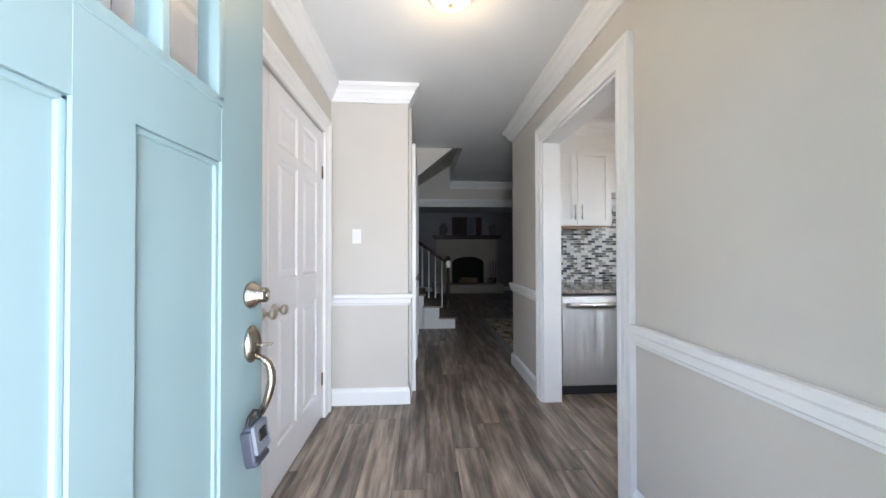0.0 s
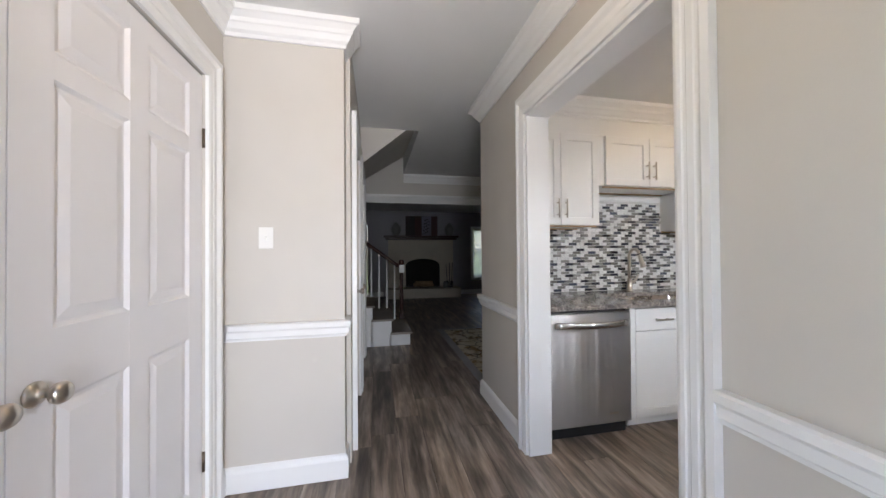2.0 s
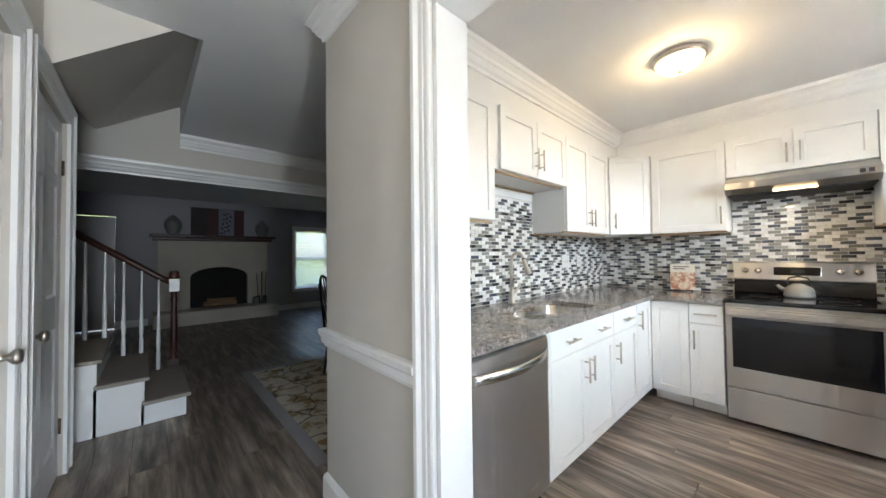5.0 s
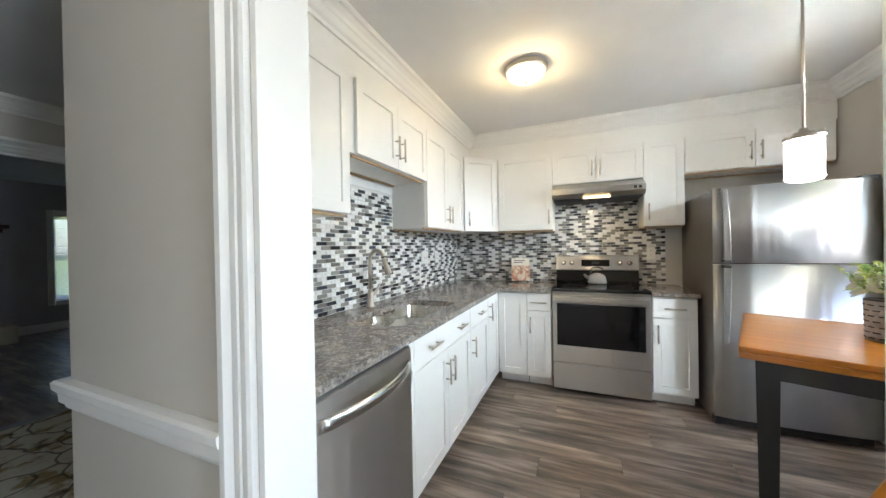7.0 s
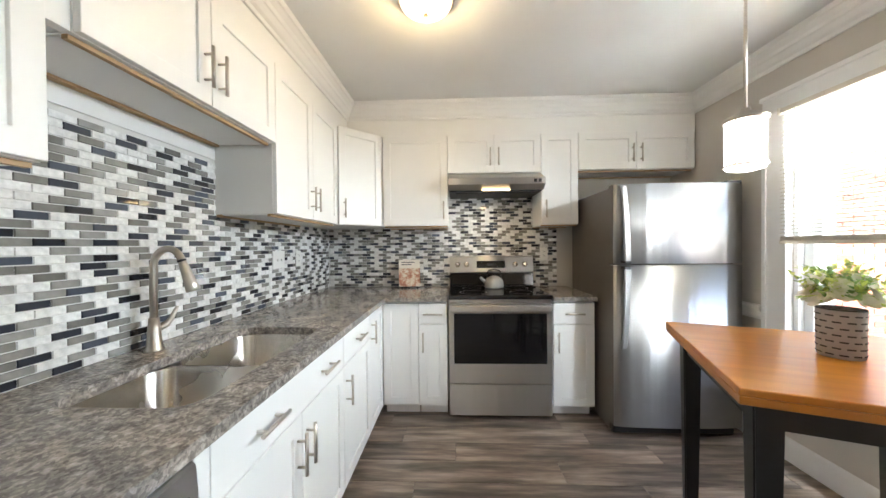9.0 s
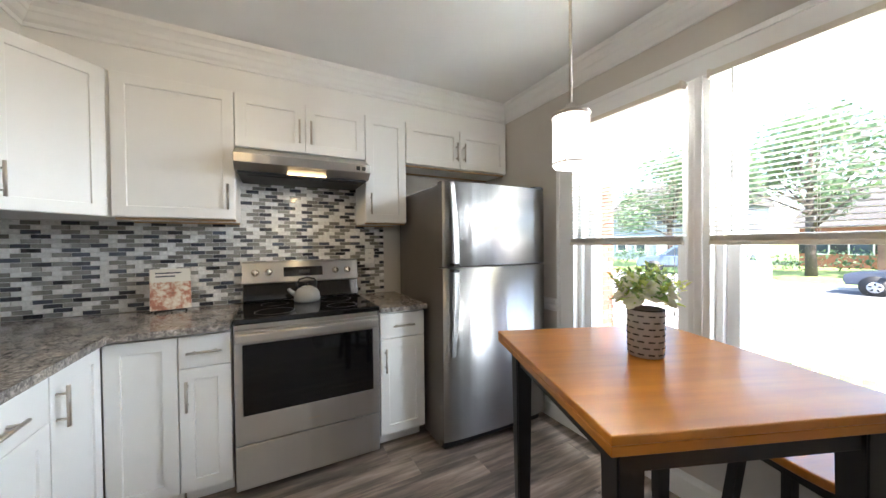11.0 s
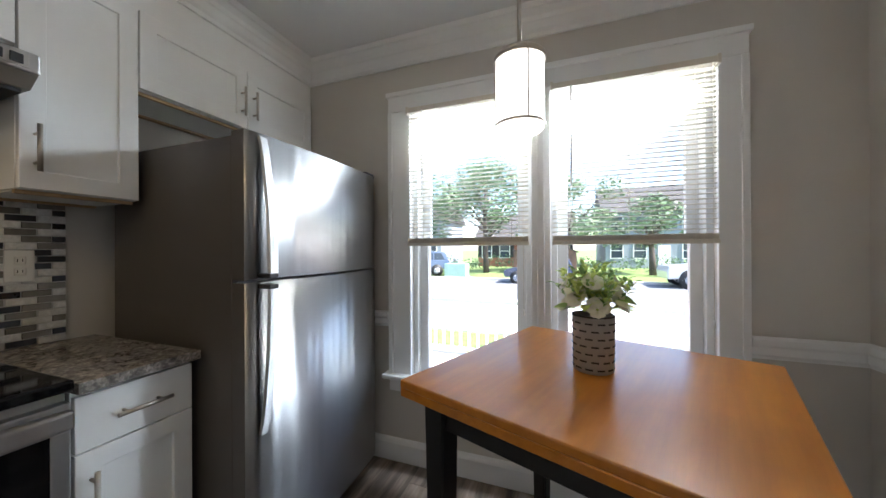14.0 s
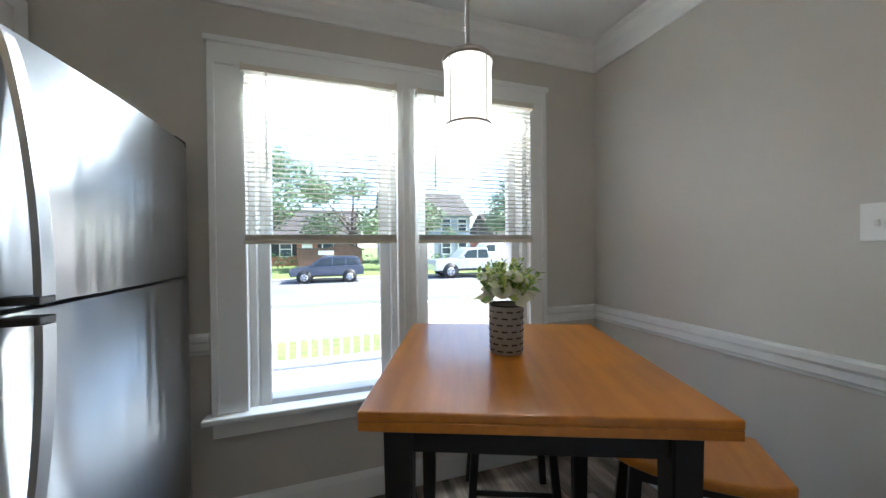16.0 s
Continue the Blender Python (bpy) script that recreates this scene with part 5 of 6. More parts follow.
# thin sprigs of small leaves and buds over the blossoms
for k in range(52):
    a = k * 2.39996 + rng.uniform(-0.2, 0.2)
    out = 0.020 + 0.092 * ((k * 17) % 52) / 52
    top = 0.278 - 0.42 * max(0.0, out - 0.04) + rng.uniform(-0.035, 0.012)
    foot = Vector((out * 0.35 * math.cos(a), out * 0.35 * math.sin(a), 0.15))
    tip = Vector((out * math.cos(a), out * math.sin(a), top))
    lime = 1 if k % 5 in (0, 2, 3) else 0
    for q in range(9):
        p = foot.lerp(tip, 0.42 + 0.58 * q / 8)
        leaf(lv[lime], turned(p, rng.uniform(0.2, 1.1), a + q * 2.2 + rng.uniform(-0.4, 0.4)), rng.uniform(0.016, 0.029), rng.uniform(0.010, 0.016))
# broad pointed leaves low at the sides
for k, a in enumerate((0.35, 1.3, 2.6, 3.3, 4.1, 5.2, 5.9)):
    p = Vector((0.048 * math.cos(a), 0.048 * math.sin(a), 0.166 + 0.018 * (k % 3)))
    leaf(lv[1 if k % 2 else 0], turned(p, rng.uniform(-0.15, 0.45), a - math.pi / 2, rng.uniform(-0.4, 0.4)), rng.uniform(0.055, 0.072), rng.uniform(0.026, 0.034), 0.3)
for k, a in enumerate((0.9, 3.0, 4.9)):
    leaf(lv[1], turned(Vector((0.05 * math.cos(a), 0.05 * math.sin(a), 0.205)), 1.15, a - math.pi / 2), 0.044, 0.024, -0.1)
tagged(part("foliage", lv[0], LEAFM[0], vase, "grey-green sprigs and leaves"), kind="stuff")
tagged(part("foliage", lv[1], LEAFM[1], vase, "yellow-green leaves and buds"), kind="stuff")


def blossom(at, tilt, spin, size, n=5):
    bm = bmesh.new()
    for k in range(n):
        m = turned(at, tilt, spin) @ Euler((0.42 + rng.uniform(-0.15, 0.2), rng.uniform(-0.25, 0.25), 2 * math.pi * k / n)).to_matrix().to_4x4()
        rows = []
        for u, hw, z in ((0.06, 0.10, 0.0), (0.30, 0.33, 0.05), (0.60, 0.52, 0.05), (0.85, 0.50, 0.05), (1.0, 0.32, 0.02)):
            rows.append([bm.verts.new(m @ Vector((x * hw * size, u * size, (z + 0.10 * abs(x) + rng.uniform(-0.03, 0.03)) * size))) for x in (-1, -0.5, 0, 0.5, 1)])
        for a_, b_ in zip(rows, rows[1:]):
            for q in range(4):
                bm.faces.new((a_[q], a_[q + 1], b_[q + 1], b_[q])).smooth = True
    fl = part("flower", bm, PETAL, vase, "cream-white blossom")
    heart = lathe([(0, 0.0), (0.12 * size, 0.02 * size), (0.10 * size, 0.12 * size), (0, 0.16 * size)], 10)
    part("heart", moved(heart, turned(at, tilt, spin)), LEAFM[1], fl, "yellow-green heart")


for k in range(9):
    a = k * 2 * math.pi / 9 + 0.25
    out, z = 0.062, 0.172 + 0.022 * (k % 2)
    blossom(Vector((out * math.cos(a), out * math.sin(a), z)), -0.80, a - math.pi / 2, rng.uniform(0.031, 0.037))
for k in range(8):
    a = k * 2 * math.pi / 8 + 0.7
    blossom(Vector((0.056 * math.cos(a), 0.056 * math.sin(a), 0.220 + 0.014 * (k % 2))), -0.75, a - math.pi / 2, rng.uniform(0.028, 0.034))


# ---- stairs ----
CARPET = paint("stair_carpet", (0.34, 0.30, 0.26), 0.95, 500, 0.8, 0.15)
stairs = tagged(new("stairs"), "carpeted stairs with white risers and open side", "stairs", "", "structure")
RISE, RUN, SY_N, SY_F, SX = 0.185, 0.25, 5.13, 6.02, 0.44
for k in range(9):
    x1 = SX - RUN * k
    part("riser", boxed(x1 - RUN - 0.02, x1, SY_N, SY_F, 0.003, RISE * (k + 1) - 0.03, 0.002, 1), TRIM, stairs)
    part("tread", boxed(x1 - RUN - 0.015, x1 + 0.03, SY_N - 0.035, SY_F, RISE * (k + 1) - 0.03, RISE * (k + 1), 0.012, 3), CARPET, stairs, "grey-brown carpeted tread")
bal = thing("balustrade", "mahogany handrail and newel with white turned balusters", "balustrade", pose(0, 0, 0))
NX, NY = 0.40, 6.065
part("newel_post", join(moved(boxed(-0.036, 0.036, -0.036, 0.036, 0.003, 0.25, 0.004), pose(NX, NY, 0)), moved(lathe([(0.034, 0.25), (0.022, 0.28), (0.028, 0.33), (0.031, 0.5), (0.024, 0.80), (0.030, 0.86), (0.022, 0.90), (0.034, 0.93)], 24), pose(NX, NY, 0))), MAHOG, bal)
part("newel_block", moved(boxed(-0.042, 0.042, -0.042, 0.042, 0.93, 1.06, 0.004), pose(NX, NY, 0)), TRIM, bal, "white square newel block")
part("newel_cap", moved(lathe([(0, 1.145), (0.03, 1.14), (0.045, 1.115), (0.04, 1.09), (0.048, 1.075), (0.048, 1.061), (0, 1.061)], 24), pose(NX, NY, 0)), MAHOG, bal, "dark turned newel cap")
sl = RISE / RUN
part("handrail", tube([(NX - 0.03, NY, 1.03), (NX - 0.10, NY, 1.07), (NX - 1.7, NY, 1.07 + 1.6 * sl)], 0.03, 14), MAHOG, bal, "polished mahogany handrail")
for k in range(12):
    bx = NX - 0.12 - 0.122 * k
    st_z = RISE * (int((SX - bx) / RUN) + 1)
    tz = 1.045 + (NX - 0.10 - bx) * sl
    h = tz - st_z
    prof = [(0.016, 0.0), (0.016, 0.18 * h), (0.010, 0.20 * h), (0.015, 0.23 * h), (0.017, 0.30 * h), (0.010, 0.62 * h), (0.008, 0.95 * h), (0.008, h)]
    part("baluster", moved(lathe(prof, 12), pose(bx, SY_F - 0.02 if st_z > 0 else NY, st_z)), TRIM, bal)

# ---- living room ----
PB = paint("painted_brick", (0.60, 0.55, 0.46), 0.6, 30, 0.5, 0.12)
fp = tagged(new("fireplace"), "white painted brick fireplace with arched firebox", "fireplace", "", "structure")
arch = [(0.82, 0.0), (0.82, 0.62)] + [(1.325 - 0.505 * math.cos(radians(a)), 0.62 + 0.20 * math.sin(radians(a))) for a in range(15, 180, 15)] + [(1.83, 0.62), (1.83, 0.0)]
yb = YF - 0.12
hearth_z = 0.26
outline = [(0.33, 0.0)] + arch + [(2.22, 0.0), (2.22, 1.36), (0.33, 1.36)]
part("breast", prism([(x, z + hearth_z) for x, z in outline], 0.115, pose(0, yb, 0)), PB, fp)
SOOT = paint("soot_brick", (0.02, 0.018, 0.017), 0.9, 40, 0.5, 0.3)
part("firebox", boxed(0.80, 1.85, YF - 0.014, YF - 0.004, hearth_z, 1.12), SOOT, fp, "sooty black firebox")
part("hearth", boxed(0.26, 2.33, YF - 0.62, YF - 0.002, 0.003, hearth_z - 0.001, 0.01, 2), PB, fp, "raised painted brick hearth")
part("mantel_shelf", join(boxed(0.20, 2.35, YF - 0.30, YF - 0.002, 1.685, 1.74, 0.006, 2), boxed(0.25, 2.30, YF - 0.25, YF - 0.002, 1.622, 1.684, 0.012, 2)), MAHOG, fp, "dark mahogany mantel shelf")
logs = thing("log_set", "pale gas logs resting in the dark firebox", "fire logs", pose(1.32, YF - 0.07, hearth_z))
LOG = wood("log_bark", (0.20, 0.13, 0.07), (0.42, 0.30, 0.18), 0, 0.8)
for a, b, r in (((-0.28, -0.04, 0.06), (0.24, -0.03, 0.07), 0.05), ((-0.22, 0.0, 0.13), (0.28, -0.06, 0.12), 0.045), ((-0.05, -0.1, 0.05), (0.30, -0.06, 0.055), 0.04)):
    part("log", tube([a, b], r, 12), LOG, logs)
URN = paint("urn_glaze", (0.22, 0.225, 0.21), 0.3, 60, 0.1, 0.3)
urn = thing("urn", "grey-green glazed urn on the mantel shelf", "urn", pose(0.55, YF - 0.16, 1.7405), "mantel urns")
part("jar", lathe([(0, 0), (0.075, 0), (0.08, 0.01), (0.13, 0.12), (0.14, 0.20), (0.12, 0.27), (0.075, 0.31), (0.07, 0.33), (0, 0.33)], 28), URN, urn)
part("lid", lathe([(0, 0.385), (0.02, 0.38), (0.02, 0.365), (0.07, 0.345), (0.085, 0.331), (0, 0.331)], 24), URN, urn)
copy_thing(urn, pose(2.10, YF - 0.16, 1.7405))
ART = paint("canvas_red", (0.075, 0.015, 0.016), 0.6, 60, 0.3, 0.5)
ARTD = paint("canvas_dark", (0.035, 0.012, 0.014), 0.6, 60, 0.3, 0.5)
cpm = paint("canvas_pale", (0.26, 0.255, 0.33), 0.6, 30, 0.2, 0.25)
art = thing("painting", "dark red abstract painting with a pale leafy panel", "painting", pose(1.30, YF - 0.02, 1.7405))
part("canvas", boxed(-0.47, 0.47, -0.03, 0.0, 0.0, 0.58, 0.003), ART, art)
part("dark_panel", boxed(-0.466, -0.20, -0.033, -0.0301, 0.004, 0.576), ARTD, art)
pale = part("pale_panel", boxed(0.0, 0.28, -0.033, -0.0301, 0.004, 0.576), cpm, art, "pale lilac panel")
for k in range(14):
    a, px, pz = k * 2.4, 0.05 + 0.18 * ((k * 5) % 14) / 14, 0.06 + 0.46 * k / 14
    part("leaf_mark", moved(prism([(-0.05, 0), (-0.01, 0.018), (0.05, 0), (-0.01, -0.018)], 0.002), pose(px, -0.0352, pz) @ Matrix.Rotation(a, 4, "Y")), ARTD, pale)
tools = thing("fireplace_tools", "black iron fireplace tool set on the hearth", "fireplace tools", pose(2.08, YF - 0.25, hearth_z))
part("base", lathe([(0, 0.02), (0.09, 0.02), (0.11, 0.0), (0, 0.0)], 24), BLACK, tools)
part("stand", tube([(0, 0, 0.01), (0, 0, 0.70)], 0.012, 8), BLACK, tools)
for dx, ln in ((-0.07, 0.66), (0.06, 0.7)):
    part("tool", join(tube([(dx, 0, 0.12), (dx * 1.5, 0, ln)], 0.009, 8), moved(boxed(-0.04, 0.04, -0.02, 0.02, 0.03, 0.17, 0.01), pose(dx, 0, 0))), BLACK, tools)
jar = thing("candle_jar", "pale glass candle jar on the hearth", "candle", pose(1.92, YF - 0.42, hearth_z))
part("jar", lathe([(0, 0), (0.055, 0), (0.06, 0.01), (0.06, 0.13), (0.05, 0.15), (0, 0.15)], 24), URN, jar)
part("lid", lathe([(0, 0.172), (0.03, 0.17), (0.052, 0.16), (0.052, 0.151), (0, 0.151)], 24), RUBBER, jar)

SLATW, nt_, b_ = principled("backlit_slat", (0.78, 0.80, 0.83), 0.5)
nt_.links.new(ramp(nt_, noise_tex(nt_, coords(nt_), 30, 3), [(0.3, (0.74, 0.76, 0.80)), (0.7, (0.80, 0.82, 0.85))]), b_.inputs["Base Color"])
translucent(nt_, b_, 0.40)
WINB = thing("window_blind", "closed white blind over the living room window", "blind", pose(2.88, YF - 0.012, 0), "window blinds")
part("headrail", boxed(0, 0.80, -0.03, 0.03, 1.92, 1.95), SLATM, WINB)
for k in range(36):
    part("slat", moved(boxed(0.01, 0.79, -0.018, 0.018, -0.0008, 0.0008), pose(0, 0, 0.53 + 0.0385 * k, 78)), SLATW, WINB)
w3 = tagged(new("window_3"), "white framed living room window", "window", "", "structure")
part("window_frame", join(boxed(2.88, 2.92, YF + 0.05, YF + 0.12, 0.50, 1.95), boxed(3.64, 3.68, YF + 0.05, YF + 0.12, 0.50, 1.95), boxed(2.92, 3.64, YF + 0.05, YF + 0.12, 1.20, 1.25), boxed(2.92, 3.64, YF + 0.05, YF + 0.12, 0.50, 0.55), boxed(2.92, 3.64, YF + 0.05, YF + 0.12, 1.90, 1.95)), TRIM, w3)
gp = part("pane", boxed(2.92, 3.64, YF + 0.08, YF + 0.085, 0.55, 1.90), PANE, w3)
setting("window_trim_far", join(boxed(2.80, 2.879, YF - 0.02, YF - 0.001, 0.42, 2.03, 0.003), boxed(3.681, 3.76, YF - 0.02, YF - 0.001, 0.42, 2.03, 0.003), boxed(2.879, 3.681, YF - 0.02, YF - 0.001, 1.951, 2.03, 0.003), boxed(2.879, 3.681, YF - 0.04, YF - 0.001, 0.42, 0.499, 0.003)), TRIM, "white window casing", "trim")
d6 = tagged(new("door_6"), "closed white panelled back door in the living room", "door", "", "structure")
part("leaf", join(boxed(-0.945, -0.83, YF + 0.05, YF + 0.09, 0.01, 2.04), boxed(-0.37, -0.255, YF + 0.05, YF + 0.09, 0.01, 2.04), boxed(-0.83, -0.37, YF + 0.05, YF + 0.09, 0.01, 0.95), boxed(-0.83, -0.37, YF + 0.05, YF + 0.09, 1.88, 2.04), boxed(-0.61, -0.59, YF + 0.055, YF + 0.085, 0.95, 1.88), boxed(-0.83, -0.37, YF + 0.055, YF + 0.085, 1.40, 1.42)), DOORW, d6)
part("panel", boxed(-0.832, -0.368, YF + 0.062, YF + 0.078, 0.945, 1.885), DOORW, d6)

# rug and dining chair
RUG, nt_, b_ = principled("rug_pile", (0.5, 0.45, 0.36), 0.95)
rv = coords(nt_)
vor = nt_.nodes.new("ShaderNodeTexVoronoi")
vor.feature = "DISTANCE_TO_EDGE"
vor.inputs["Scale"].default_value = 5.5
wv = nt_.nodes.new("ShaderNodeTexNoise")
wv.inputs["Scale"].default_value = 3.0
nt_.links.new(rv, wv.inputs["Vector"])
nt_.links.new(mix(nt_, rv, wv.outputs["Color"], 0.22), vor.inputs["Vector"])
vine = ramp(nt_, vor.outputs["Distance"], [(0.02, (0.20, 0.17, 0.13)), (0.05, (0.62, 0.57, 0.46))])
bl = ramp(nt_, noise_tex(nt_, rv, 7.0, 4, 0.6), [(0.50, (1, 1, 1)), (0.60, (0.50, 0.40, 0.24))])
nt_.links.new(mix(nt_, vine, bl, 1.0, "MULTIPLY"), b_.inputs["Base Color"])
bump(nt_, b_, noise_tex(nt_, rv, 400, 2), 0.6, 0.003)
rug = thing("rug", "beige floral area rug with a grey border on the floor", "rug", pose(0, 0, 0))
RBM = paint("rug_border", (0.36, 0.35, 0.36), 0.95, 400, 0.6, 0.1)
RX0, RX1, RY0, RY1 = 0.96, 3.4, 3.72, 5.88
part("field", boxed(RX0 + 0.09, RX1 - 0.09, RY0 + 0.09, RY1 - 0.09, 0.002, 0.013, 0.003), RUG, rug)
part("border", join(boxed(RX0, RX0 + 0.089, RY0, RY1, 0.002, 0.012, 0.003), boxed(RX1 - 0.089, RX1, RY0, RY1, 0.002, 0.012, 0.003), boxed(RX0 + 0.089, RX1 - 0.089, RY0, RY0 + 0.089, 0.002, 0.012, 0.003), boxed(RX0 + 0.089, RX1 - 0.089, RY1 - 0.089, RY1, 0.002, 0.012, 0.003)), RBM, rug)

chair = thing("dining_chair", "black painted hoop-back dining chair standing on the rug", "chair", pose(1.80, 5.00, 0.0135, 0, 0, -90))
seat = boxed(-0.22, 0.22, -0.21, 0.21, 0.43, 0.465, 0.014, 3)
part("seat", seat, BLACK, chair)
for sx in (-1, 1):
    for sy in (-1, 1):
        part("leg", tube([(sx * 0.16, sy * 0.15, 0.44), (sx * 0.18, sy * 0.175, 0.22), (sx * 0.205, sy * 0.20, 0.0)], [0.016, 0.020, 0.013], 10), BLACK, chair)
    part("stretcher", tube([(sx * 0.185, -0.18, 0.18), (sx * 0.185, 0.18, 0.18)], 0.010, 8), BLACK, chair)
hoop = [(0.20 * math.cos(radians(a)), -0.19 - 0.10 * math.sin(radians(a)), 0.46 + 0.60 * math.sin(radians(a)) ** 0.7 if 0 < a < 180 else 0.46) for a in range(0, 181, 12)]
part("hoop", tube(hoop, 0.013, 10), BLACK, chair)
for q in (-0.12, -0.06, 0.0, 0.06, 0.12):
    zt = 0.46 + 0.60 * math.sqrt(max(0.0, 1 - (q / 0.20) ** 2)) ** 0.7
    part("spindle", tube([(q * 0.8, -0.19, 0.46), (q, -0.29, zt)], 0.007, 8), BLACK, chair)

# ---- outdoors ----
def ground_mat(name, c0, c1, scale, rough=0.9):
    m, nt, b = principled(name, c0, rough)
    v = coords(nt)
    nt.links.new(mix(nt, ramp(nt, noise_tex(nt, v, scale, 5), [(0.3, c0), (0.7, c1)]), ramp(nt, noise_tex(nt, v, 0.35, 3), [(0.3, (0.8, 0.8, 0.8)), (0.7, (1.1, 1.1, 1.1))]), 1.0, "MULTIPLY"), b.inputs["Base Color"])
    bump(nt, b, noise_tex(nt, v, scale * 3, 4), 0.5, 0.02)
    return m


GRASS = ground_mat("grass", (0.10, 0.155, 0.035), (0.21, 0.28, 0.085), 6)
ASPH = ground_mat("asphalt", (0.15, 0.155, 0.165), (0.20, 0.20, 0.205), 30)
CONC = ground_mat("concrete", (0.52, 0.50, 0.47), (0.62, 0.60, 0.57), 8)
GZ = -0.66
def apron(name, x0, x1, y0, y1, z, mat, label, cat):
    return setting(name, boxed(x0, x1, y0, y1, z - 0.3, z), mat, label, cat)


bm = bmesh.new()
vs = [bm.verts.new(p) for p in ((-400, -500, GZ - 0.02), (400, -500, GZ - 0.02), (400, 300, GZ - 0.02), (-400, 300, GZ - 0.02))]
bm.faces.new(vs)
setting("ground", bm, GRASS, "mown front lawns reaching to the distance", "ground")
apron("road", -200, 200, -17.8, -9.6, GZ + 0.0, ASPH, "grey asphalt residential street", "road")
setting("kerb", join(boxed(-200, 200, -18.0, -17.8, GZ - 0.3, GZ + 0.13, 0.02), boxed(-200, 200, -9.6, -9.4, GZ - 0.3, GZ + 0.13, 0.02)), CONC, "concrete kerbs along the street", "kerb")
apron("pavement", -200, 200, -8.6, -7.2, GZ + 0.05, CONC, "concrete pavement before the lawns", "pavement")
apron("driveway", -3.0, 8.0, -8.6, -5.4, GZ + 0.03, CONC, "pale concrete parking apron before the lawn", "driveway")
apron("porch_floor", -2.0, 4.45, -2.45, -0.10, -0.17, CONC, "pale concrete porch floor", "porch")

WPAINT = paint("porch_white", (0.82, 0.82, 0.81), 0.45, 60, 0.1, 0.04)
rail = thing("porch_railing", "white painted wooden porch railing with square pickets", "railing", pose(0, -2.30, -0.17))
part("top_rail", boxed(-1.9, 4.40, -0.035, 0.035, 0.66, 0.70, 0.006), WPAINT, rail)
part("bottom_rail", boxed(-1.9, 4.40, -0.02, 0.02, 0.07, 0.11, 0.004), WPAINT, rail)
pk = mesh_of("picket", boxed(-0.016, 0.016, -0.016, 0.016, 0.11, 0.66), WPAINT)
for k in range(52):
    p = new("picket", pk)
    p.parent = rail
    p.location = (-1.8 + 0.12 * k, 0, 0)
for px in (-1.9, 0.9, 4.36):
    part("post", boxed(px - 0.045, px + 0.045, -0.045, 0.045, 0.0, 0.78, 0.006), WPAINT, rail)

# brick wing beside the porch
BRM, nt_, b_ = principled("red_brick", (0.3, 0.1, 0.07), 0.8)
oi = nt_.nodes.new("ShaderNodeObjectInfo")
gi = nt_.nodes.new("ShaderNodeNewGeometry")
ad = nt_.nodes.new("ShaderNodeMath")
ad.operation = "FRACT"
sm = nt_.nodes.new("ShaderNodeMath")
nt_.links.new(oi.outputs["Random"], sm.inputs[0])
nt_.links.new(gi.outputs["Random Per Island"], sm.inputs[1])
nt_.links.new(sm.outputs[0], ad.inputs[0])
cb = ramp(nt_, ad.outputs[0], [(0.0, (0.20, 0.065, 0.045)), (0.5, (0.30, 0.105, 0.07)), (1.0, (0.40, 0.17, 0.12))])
nt_.links.new(mix(nt_, cb, ramp(nt_, noise_tex(nt_, coords(nt_), 45, 4), [(0.3, (0.8, 0.8, 0.8)), (0.7, (1.15, 1.15, 1.15))]), 1.0, "MULTIPLY"), b_.inputs["Base Color"])
MORT = paint("mortar", (0.50, 0.48, 0.44), 0.9, 200, 0.3, 0.1)
wing = tagged(new("wall_wing"), "red brick wing wall beside the porch", "wall", "", "structure")
part("core", boxed(4.462, 4.70, -2.30, -0.10, GZ, 2.7), MORT, wing, "pale mortar")
bk = mesh_of("brick", boxed(4.452, 4.47, 0.0, 0.193, 0.0, 0.057), BRM)
rest = bmesh.new()
nb = 0
for r in range(43):
    z = GZ + 0.01 + 0.067 * r
    y = -2.29 - (0.1015 if r % 2 else 0.0)
    while y < -0.12:
        a, b = max(y, -2.295), min(y + 0.193, -0.102)
        if b - a > 0.03:
            if 0.55 < z < 2.3 and a == y and b == y + 0.193 and nb < 300:
                o = new("brick", bk)
                o.parent = wing
                o.location = (0, y, z)
                nb += 1
            else:
                box(rest, 4.452, 4.47, a, b, z, z + 0.057)
        y += 0.203
tagged(part("brickwork", rest, BRM, wing), kind="stuff")


# parked vehicles
def car_paint(name, color):
    m, nt, b = principled(name, color, 0.28, 0.3)
    b.inputs["Coat Weight"].default_value = 0.6
    return m


def side_body(outline, w, bev=0.05):
    bm = prism(outline, w)
    bmesh.ops.bevel(bm, geom=[e for e in bm.edges if abs(e.verts[0].co.y - e.verts[1].co.y) < 0.01], offset=bev, segments=3, affect="EDGES")
    return moved(bm, pose(0, -w / 2, 0))


# dark glass lightened towards blue: some reflected sky is put into its colour
GLASSD = paint("car_glass", (0.05, 0.065, 0.085), 0.05, 30, 0.0, 0.1)
RIMM = paint("wheel_silver", (0.42, 0.42, 0.44), 0.4, 40, 0.05, 0.1)


